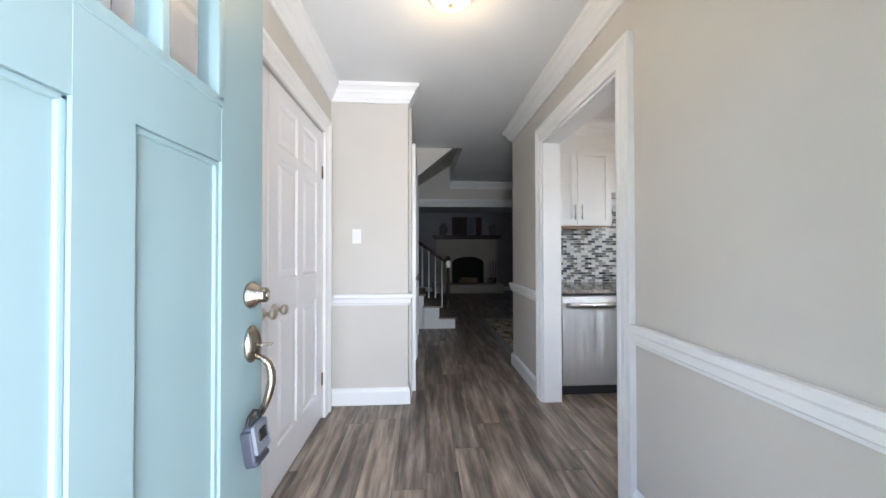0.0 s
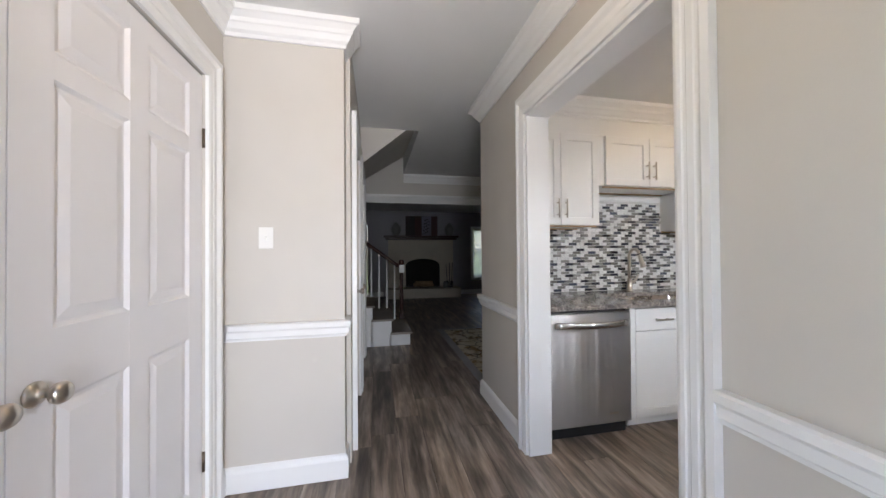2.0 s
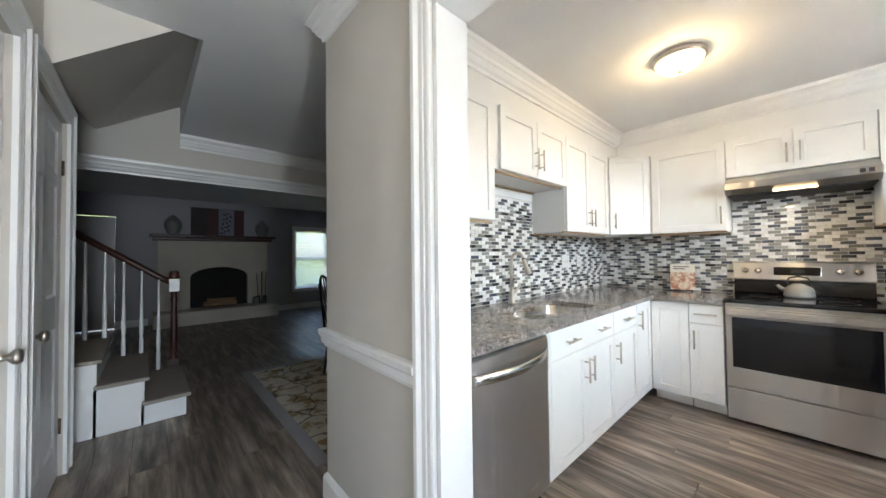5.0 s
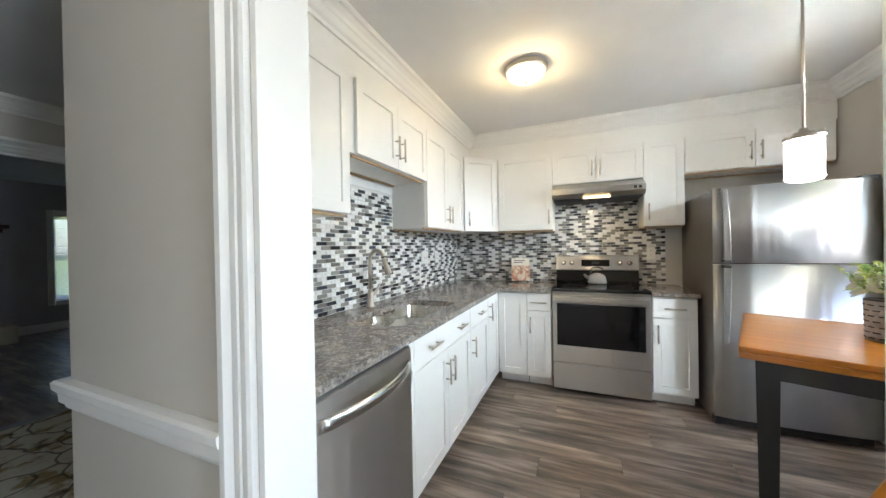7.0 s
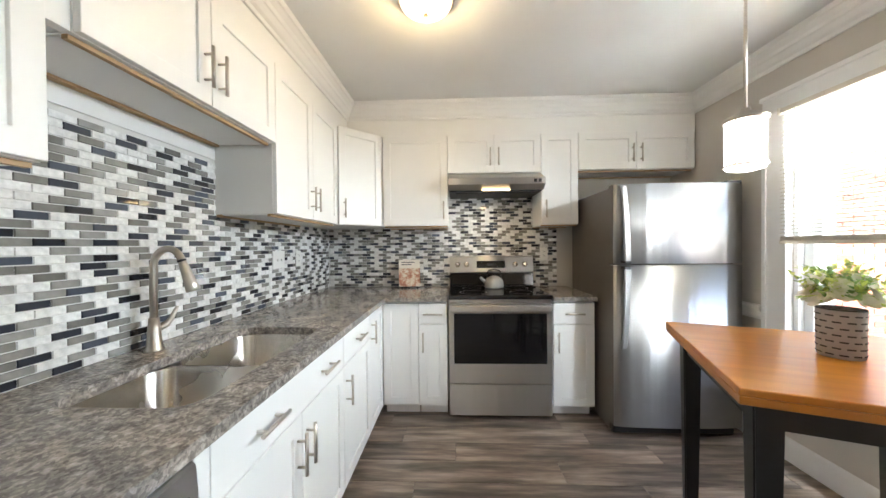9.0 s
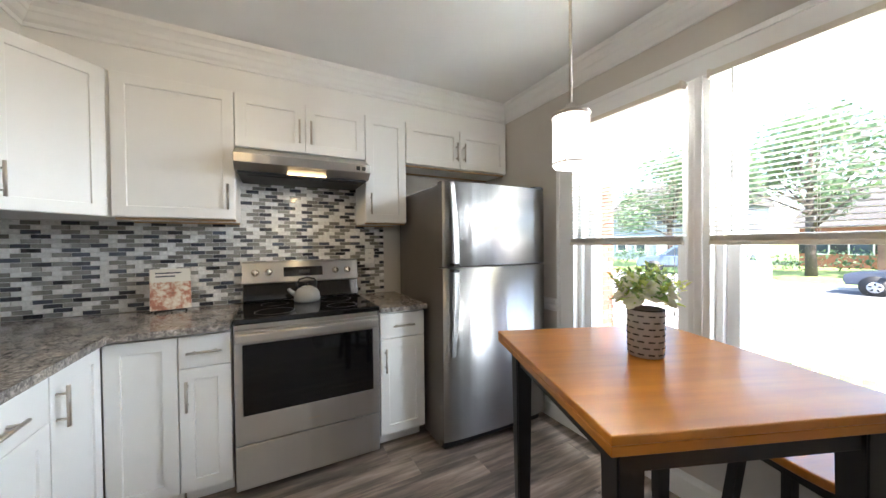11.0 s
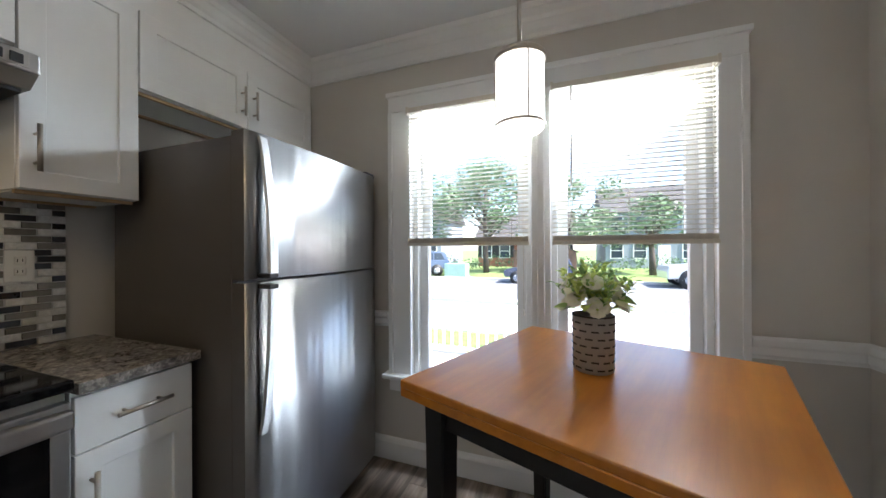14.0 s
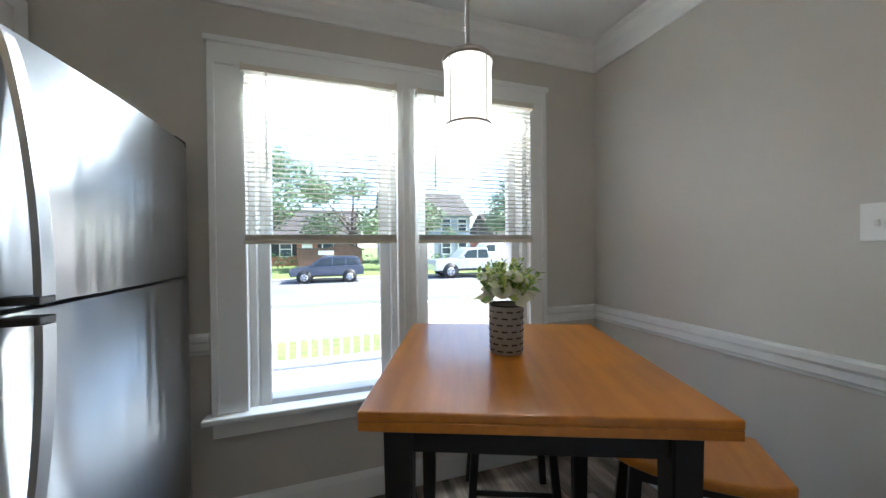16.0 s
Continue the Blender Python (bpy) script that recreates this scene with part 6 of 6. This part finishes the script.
def vehicle(label, m, color, outline, cabin, windows, wheels, w=1.85, r=0.38):
    c = thing("car", label, "car", m, "parked cars")
    mt = car_paint("car_paint", color)
    b = part("body", side_body(outline, w), mt, c)
    part("cabin", side_body(cabin, w * 0.88, 0.07), mt, c)
    for wl in windows:
        for s in (-1, 1):
            part("side_window", moved(prism(wl, 0.02), pose(0, s * w * 0.44 - 0.01 + s * 0.005, 0)), GLASSD, c, "dark side window")
    for wx in wheels:
        for s in (-1, 1):
            wh = part("wheel", moved(lathe([(0, -0.1), (r * 0.62, -0.1), (r, -0.11), (r, 0.11), (r * 0.62, 0.1), (0, 0.1)], 28), pose(wx, s * (w / 2 - 0.10), r, 90)), RUBBER, c, "black tyre")
            part("rim", moved(lathe([(0, -0.115), (r * 0.25, -0.112), (r * 0.58, -0.118), (r * 0.60, 0.118), (r * 0.25, 0.112), (0, 0.115)], 20), pose(wx, s * (w / 2 - 0.10), r, 90)), RIMM, wh, "silver rim")
            for sp in range(5):
                gap = boxed(-0.035, 0.035, -0.122, 0.122, r * 0.24, r * 0.50, 0.01)
                part("rim_gap", moved(gap, pose(wx, s * (w / 2 - 0.10), r) @ Matrix.Rotation(sp * 2 * math.pi / 5, 4, "Y")), RUBBER, wh, "dark gap between spokes")
            part("wheel_arch", moved(lathe([(0, -0.02), (r * 1.2, -0.02), (r * 1.2, 0.02), (0, 0.02)], 28), pose(wx, s * (w / 2 - 0.012), r + 0.03, 90)), RUBBER, c, "black wheel arch")
    for s in (-1, 1):
        part("headlight", boxed(-2.33, -2.2, s * w * 0.36 - 0.14, s * w * 0.36 + 0.14, 0.78, 0.92, 0.02), PLASTIC, c)
        part("tail_light", boxed(2.2, 2.33, s * w * 0.42 - 0.07, s * w * 0.42 + 0.07, 0.85, 1.1, 0.02), car_paint("tail_red", (0.4, 0.01, 0.01)), c)
    for s in (-1, 1):
        part("sill", boxed(wheels[0] + r * 1.15, wheels[1] - r * 1.15, s * (w / 2 + 0.004) - 0.012, s * (w / 2 + 0.004) + 0.012, 0.43, 0.56, 0.006), RUBBER, c, "black lower sill")
        part("mirror", boxed(-0.98, -0.82, s * (w / 2 + 0.06) - 0.08, s * (w / 2 + 0.06) + 0.08, 1.14, 1.28, 0.03), mt, c)
    part("door_seam", join(boxed(-0.66, -0.645, -w / 2 - 0.004, w / 2 + 0.004, 0.45, 1.1), boxed(0.33, 0.345, -w / 2 - 0.004, w / 2 + 0.004, 0.45, 1.1)), RUBBER, c)
    return c


SUV_B = [(-2.28, 0.46), (-2.36, 0.66), (-2.33, 0.90), (-2.10, 1.02), (-1.1, 1.12), (2.25, 1.16), (2.35, 0.98), (2.35, 0.50)]
SUV_C = [(-1.25, 1.10), (-0.42, 1.70), (-0.15, 1.78), (1.75, 1.76), (2.02, 1.68), (2.24, 1.12)]
SUV_W = [[(-0.88, 1.16), (-0.38, 1.60), (0.26, 1.66), (0.26, 1.16)], [(0.36, 1.16), (0.36, 1.66), (1.12, 1.66), (1.12, 1.16)], [(1.24, 1.18), (1.24, 1.64), (1.74, 1.64), (1.98, 1.18)]]
vehicle("blue-grey sport utility vehicle parked across the street", pose(3.35, -17.0, GZ, 0, 0, 180) @ Matrix.Scale(0.79, 4), (0.06, 0.073, 0.115), SUV_B, SUV_C, SUV_W, (-1.45, 1.42), 1.88, 0.39)
PU_B = [(-2.55, 0.45), (-2.6, 0.8), (-2.5, 1.05), (-1.2, 1.14), (2.5, 1.12), (2.55, 0.5)]
PU_C = [(-1.25, 1.10), (-0.6, 1.70), (-0.3, 1.78), (0.75, 1.78), (0.95, 1.12)]
PU_W = [[(-0.95, 1.16), (-0.52, 1.62), (0.05, 1.68), (0.05, 1.16)], [(0.12, 1.16), (0.12, 1.68), (0.70, 1.68), (0.82, 1.16)]]
vehicle("silver pickup truck parked across the street", pose(-5.1, -17.0, GZ, 0, 0, 180), (0.55, 0.56, 0.58), PU_B, PU_C, PU_W, (-1.65, 1.6), 1.9, 0.40)
vehicle("blue-grey car parked farther along the street", pose(12.3, -20.2, GZ, 0, 0, 205), (0.12, 0.16, 0.24), SUV_B, SUV_C, SUV_W, (-1.45, 1.42), 1.8, 0.36)
vehicle("white van in a driveway across the street", pose(-9.5, -22.5, GZ, 0, 0, 180), (0.75, 0.76, 0.77), [(-2.32, 0.42), (-2.36, 0.9), (-2.2, 1.25), (-1.6, 1.4), (2.35, 1.4), (2.38, 0.45)], [(-1.7, 1.35), (-1.2, 2.0), (-1.0, 2.1), (2.2, 2.1), (2.34, 1.36)], [[(-1.45, 1.42), (-1.08, 1.95), (-0.4, 1.95), (-0.4, 1.42)]], (-1.5, 1.5), 1.95, 0.36)

bin_ = thing("wheelie_bin", "blue wheeled bin standing by the street", "bin", pose(9.2, -8.0, GZ + 0.05))
BLU = paint("bin_blue", (0.03, 0.10, 0.25), 0.5, 90, 0.1, 0.2)
bm = bmesh.new()
for v in box(bm, -0.28, 0.28, -0.32, 0.32, 0.08, 0.98)[:4]:
    v.co.x, v.co.y = v.co.x * 0.82, v.co.y * 0.8
part("body", bm, BLU, bin_)
part("lid", boxed(-0.30, 0.30, -0.35, 0.34, 0.981, 1.04, 0.02), BLU, bin_)
for s in (-1, 1):
    part("wheel", moved(lathe([(0, -0.03), (0.1, -0.03), (0.1, 0.03), (0, 0.03)], 20), pose(s * 0.25, 0.3, 0.1, 0, 90)), RUBBER, bin_)
elec = thing("utility_box", "pale green metal utility cabinet on the verge", "utility box", pose(9.0, -19.6, GZ - 0.02))
part("case", boxed(-0.75, 0.75, -0.5, 0.5, 0.05, 0.95, 0.03), paint("utility_green", (0.30, 0.42, 0.38), 0.5, 60, 0.1, 0.1), elec)
part("plinth", boxed(-0.85, 0.85, -0.6, 0.6, 0.0, 0.05), CONC, elec)

ROOFM = ground_mat("shingles", (0.06, 0.055, 0.05), (0.10, 0.095, 0.09), 12)
SIDING = paint("siding", (0.30, 0.33, 0.38), 0.6, 20, 0.2, 0.1)


def house(m, w, d, h, wallm, label, cols, shutters):
    c = thing("house", label, "house", m, "houses across the street")
    part("wall", boxed(-w / 2, w / 2, 0, d, 0, h), wallm, c)
    bm = bmesh.new()
    o = 0.4
    a = [bm.verts.new(p) for p in ((-w / 2 - o, -o, h), (w / 2 + o, -o, h), (w / 2 + o, d / 2, h + d * 0.36), (-w / 2 - o, d / 2, h + d * 0.36), (-w / 2 - o, d + o, h), (w / 2 + o, d + o, h))]
    bm.faces.new((a[0], a[1], a[2], a[3])), bm.faces.new((a[3], a[2], a[5], a[4])), bm.faces.new((a[0], a[3], a[4])), bm.faces.new((a[1], a[5], a[2])), bm.faces.new((a[0], a[4], a[5], a[1]))
    part("roof", bm, ROOFM, c)
    for st_ in range(2 if h > 4 else 1):
        for k in range(cols):
            x = -w / 2 + (k + 0.5) * w / cols
            if st_ == 0 and k == cols // 2:
                dd = part("door", boxed(x - 0.5, x + 0.5, -0.06, 0.02, 0.1, 2.2), WPAINT, c)
                continue
            z = 1.0 + 2.7 * st_
            wd = part("window", boxed(x - 0.5, x + 0.5, -0.03, 0.02, z, z + 1.4), GLASSD, c)
            part("frame", join(boxed(x - 0.58, x - 0.5, -0.07, 0.02, z - 0.08, z + 1.48), boxed(x + 0.5, x + 0.58, -0.07, 0.02, z - 0.08, z + 1.48), boxed(x - 0.5, x + 0.5, -0.07, 0.02, z + 1.4, z + 1.48), boxed(x - 0.5, x + 0.5, -0.07, 0.02, z - 0.08, z), boxed(x - 0.5, x + 0.5, -0.05, 0.0, z + 0.68, z + 0.74)), WPAINT, wd)
            if shutters:
                for s in (-1, 1):
                    part("shutter", boxed(x + s * 0.80 - 0.2, x + s * 0.80 + 0.2, -0.05, 0.0, z, z + 1.4), BLACK, c)
    return c


for x, w, mt, lb, sh in ((21, 11, SIDING, "blue-grey sided house across the street", False), (6, 10, BRM, "red brick house across the street", True), (-7, 10, SIDING, "blue-grey sided house behind parked vehicles", False), (-21, 11, BRM, "red brick house farther along the street", True)):
    house(pose(x, -34, GZ - 0.02, 0, 0, 180), w, 9, 5.4 if mt is SIDING else 3.0, mt, lb, 5, sh)

shed = thing("shed", "brown wooden garden shed behind the parked vehicle", "shed", pose(3.4, -24.0, GZ))
SHEDM = paint("shed_boards", (0.16, 0.085, 0.06), 0.7, 30, 0.3, 0.25)
part("wall", prism([(-2.3, 0.0), (-2.3, 1.65), (-0.9, 2.25), (0.3, 1.75), (2.3, 1.75), (2.3, 0.0)], 2.4, pose(0, -2.4, 0)), SHEDM, shed)
part("roof", join(moved(boxed(-0.08, 1.55, -2.5, 0.1, 0.0, 0.07, 0.01), pose(-2.36, 0, 1.64, 0, -23.2, 0)), moved(boxed(-0.03, 1.36, -2.5, 0.1, 0.0, 0.07, 0.01), pose(-0.92, 0, 2.26, 0, 22.6, 0)), boxed(0.3, 2.4, -2.5, 0.1, 1.752, 1.82, 0.01)), ROOFM, shed)
part("vent", boxed(-0.2, 0.9, 0.002, 0.03, 1.30, 1.62, 0.01), WPAINT, shed, "white gable vent")

BARK = ground_mat("bark", (0.06, 0.045, 0.035), (0.13, 0.10, 0.08), 20)
TREEL = []
# leaf greens lightened, so that the colour carries the haze over distant trees
for nm, c0, c1 in (("tree_leaf_hazed", (0.075, 0.135, 0.06), (0.17, 0.25, 0.12)), ("tree_leaf_pale_hazed", (0.10, 0.165, 0.08), (0.23, 0.31, 0.16))):
    m_, nt_, b_ = principled(nm, c0, 0.6)
    g_ = nt_.nodes.new("ShaderNodeNewGeometry")
    nt_.links.new(ramp(nt_, g_.outputs["Random Per Island"], [(0.0, c0), (1.0, c1)]), b_.inputs["Base Color"])
    TREEL.append(m_)


def crown_mesh(clumps, n, size, seed):
    rg_ = np.random.RandomState(seed)
    V, F = [], []
    for cx, cy, cz, r in clumps:
        k = int(n * r * r)
        d = rg_.normal(size=(k, 3))
        d /= np.linalg.norm(d, axis=1)[:, None]
        c = np.array((cx, cy, cz)) + d * r * (0.55 + 0.5 * rg_.rand(k, 1)) * np.array((1, 1, 0.8))
        u = rg_.normal(size=(k, 3))
        u /= np.linalg.norm(u, axis=1)[:, None]
        v = np.cross(u, d)
        s = size * (0.6 + 0.8 * rg_.rand(k, 1))
        for p, a, b in zip(c, u * s, v * s):
            i = len(V)
            V += [p - a, p + b * 0.6, p + a, p - b * 0.6]
            F.append((i, i + 1, i + 2, i + 3))
    me = bpy.data.meshes.new("crown")
    me.from_pydata([tuple(x) for x in V], [], F)
    return me


def tree(at, h, spread_, seed, label, pale=0):
    rg_ = random.Random(seed)
    c = thing("tree", label, "tree", pose(*at))
    tr = [tube([(0, 0, -0.1), (0.05, 0.02, h * 0.2), (0.1, -0.05, h * 0.45), (0.02, 0.05, h * 0.8)], [0.26, 0.20, 0.15, 0.05], 10)]
    clumps = []
    for k in range(11):
        a = k * 2.4 + rg_.uniform(-0.4, 0.4)
        z0 = h * rg_.uniform(0.25, 0.5)
        rr = spread_ * rg_.uniform(0.35, 1.0)
        z1 = h * rg_.uniform(0.38, 0.92)
        rr *= 1.0 - 0.5 * max(0, (z1 / h - 0.55))
        tr.append(tube([(0.05, 0, z0), (rr * 0.5 * math.cos(a), rr * 0.5 * math.sin(a), (z0 + z1) / 2), (rr * math.cos(a), rr * math.sin(a), z1)], [0.09, 0.05, 0.02], 6))
        clumps.append((rr * math.cos(a), rr * math.sin(a), z1, spread_ * rg_.uniform(0.28, 0.48)))
    clumps.append((0, 0, h * 0.85, spread_ * 0.4))
    part("trunk", join(*tr), BARK, c)
    me = crown_mesh(clumps, 170, 0.16, seed)
    me.materials.append(TREEL[pale])
    o = new("crown", me)
    o.parent = c
    tagged(o, "leafy crown with gaps", kind="stuff")
    return c


tree((8.0, -24.5, GZ), 9.5, 4.4, 3, "broad leafy tree across the street")
tree((1.6, -27.0, GZ), 8.5, 3.8, 7, "leafy tree between the houses across the street", 1)
tree((-4.0, -25.0, GZ), 6.0, 2.6, 9, "small leafy tree across the street", 1)
tree((16.0, -26.0, GZ), 9.0, 3.8, 12, "tall leafy tree farther along the street")
tree((-14.0, -26.0, GZ), 9.0, 3.6, 15, "leafy tree by the far houses")
hedge = thing("hedge", "clipped green hedge and shrubs before the houses", "hedge", pose(0, -29.5, GZ - 0.02), kind="stuff")
me = crown_mesh([(x, (x * 7 % 3) * 0.4, 0.6 + 0.2 * math.sin(x), 0.95) for x in np.arange(-24, 24, 1.15)], 150, 0.10, 4)
me.materials.append(TREEL[0])
o = new("shrubs", me)
o.parent = hedge
tagged(o, kind="stuff")

# ---- floor, tiles and planks ----
fl = setting("floor", join(boxed(-1.65, 4.30, -0.1, 3.45, -0.08, -0.005), boxed(-1.65, 6.15, 3.4501, 4.80, -0.08, -0.005), boxed(-3.25, 6.15, 4.8001, YF + 0.2, -0.08, -0.005)), GAP, "dark grey-brown wood-look plank floor", "floor")
PWD, PLN = 0.178, 1.21


def plank_bm(x0, x1, y0, y1, bm=None):
    bm = bm or bmesh.new()
    g = 0.0008
    c = 0.0022
    lo = [bm.verts.new((x, y, -0.004)) for x, y in ((x0 + g, y0 + g), (x1 - g, y0 + g), (x1 - g, y1 - g), (x0 + g, y1 - g))]
    mid = [bm.verts.new((v.co.x, v.co.y, -0.0012)) for v in lo]
    hi = [bm.verts.new((x, y, 0.0)) for x, y in ((x0 + g + c, y0 + g + c), (x1 - g - c, y0 + g + c), (x1 - g - c, y1 - g - c), (x0 + g + c, y1 - g - c))]
    for a, b in ((lo, mid), (mid, hi)):
        for k in range(4):
            bm.faces.new((a[k], a[(k + 1) % 4], b[(k + 1) % 4], b[k]))
    bm.faces.new(hi)
    return bm


pm_ = mesh_of("plank", plank_bm(0, PWD, 0, PLN), FLOORM)
rest = bmesh.new()
rp = random.Random(2)
np_ = 0
x = -3.25
while x < 6.1:
    y = -0.1 - rp.uniform(0, PLN)
    while y < YF:
        a, b = max(y, -0.1 if -1.6 < x < 4.05 else (3.46 if x > 0 else 4.82)), min(y + PLN, YF)
        if b - a < 0.02:
            y += PLN
            continue
        if -1.0 < x < 4.1 and y > -1.3 and y < 4.3 and np_ < 295 and a == y and b == y + PLN:
            o = new("plank", pm_)
            o.parent = fl
            o.location = (x, y, 0)
            np_ += 1
        else:
            plank_bm(x, x + PWD, a, b, rest)
        y += PLN
    x += PWD
tagged(part("planks", rest, FLOORM, fl), kind="stuff")

setting("backsplash_strip", boxed(1.764, 2.628, YB - 0.014, YB - 0.0065, 1.712, 1.772, 0.002), TRIM, "white painted strip above the tiles under the short cabinet", "trim")
TH, TL, TG = 0.0255, 0.0765, 0.0022
bs = tagged(new("backsplash"), "mosaic backsplash of dark, grey and pale brick tiles", "backsplash", "", "structure")
part("grout", boxed(XF + 0.003, XR - 0.002, YB - 0.006, YB - 0.001, CT1 + 0.001, 1.86), GROUT, bs, "pale grout")
part("grout", boxed(XR - 0.006, XR - 0.001, 1.165, YB - 0.007, CT1 + 0.001, 1.86), GROUT, bs, "pale grout")


def tile_bm(u0, u1, z0, z1, bm=None, mi=0, side=0):
    """A bevelled tile: side 0 on the sink wall, 1 on the range wall."""
    bm = bm or bmesh.new()
    g = TG / 2
    e = 0.0012
    a0, a1, b0, b1 = u0 + g, u1 - g, z0 + g, z1 - g

    def P(u, d, z):
        return (u, YB - d, z) if side == 0 else (XR - d, u, z)
    lo = [bm.verts.new(P(u, 0.0055, z)) for u, z in ((a0, b0), (a1, b0), (a1, b1), (a0, b1))]
    hi = [bm.verts.new(P(u, 0.0105, z)) for u, z in ((a0 + e, b0 + e), (a1 - e, b0 + e), (a1 - e, b1 - e), (a0 + e, b1 - e))]
    for k in range(4):
        bm.faces.new((lo[k], lo[(k + 1) % 4], hi[(k + 1) % 4], hi[k])).material_index = mi
    bm.faces.new(hi).material_index = mi
    return bm


tmesh = []
for mi in range(3):
    me = mesh_of("tile", tile_bm(0, TL, 0, TH), TILES[mi])
    tmesh.append(me)
rest = bmesh.new()
rt = random.Random(11)
nt_tiles = 0
above = {}
for side in (0, 1):
    lo_u, hi_u = (XF + 0.003, XR - 0.012) if side == 0 else (1.165, YB - 0.012)
    r = 0
    z = CT1 + 0.002
    while z < 1.85:
        u = lo_u - (TL / 2 if r % 2 else 0.0)
        last = -1
        while u < hi_u:
            a, b = max(u, lo_u), min(u + TL, hi_u)
            top = UZ0 + (0.02 if side == 0 and u < 1.7 else 0.0)
            mid_u = (a + b) / 2
            if side == 0 and 1.762 < mid_u < 2.63:
                top = 1.69
            if side == 1 and 1.388 < mid_u < 2.148:
                top = 1.72
            if z + TH <= top + 0.02 and b - a > 0.012 and not (side == 1 and 1.40 < mid_u < 2.14 and z < 1.15):
                # no two alike side by side, dark ones seldom over one another
                key = round(mid_u / (TL / 2))
                near_dark = any(above.get((side, r - 1, key + q)) == 0 for q in (-1, 0, 1))
                w = [0.30 * (0.25 if near_dark else 1.0), 0.36, 0.44]
                if last >= 0:
                    w[last] *= 0.12 if last == 2 else 0.03
                mi = rt.choices((0, 1, 2), w)[0]
                above[(side, r, key)] = mi
                last = mi
                if side == 0 and 1.06 < u < 2.25 and z < 1.40 and a == u and b == u + TL and nt_tiles < 290:
                    o = new("tile", tmesh[mi])
                    o.parent = bs
                    o.location = (u, 0, z)
                    nt_tiles += 1
                else:
                    tile_bm(a, b, z, z + TH, rest, mi, side)
            u += TL
        z += TH
        r += 1
tagged(part("tiles", rest, TILES, bs), kind="stuff")
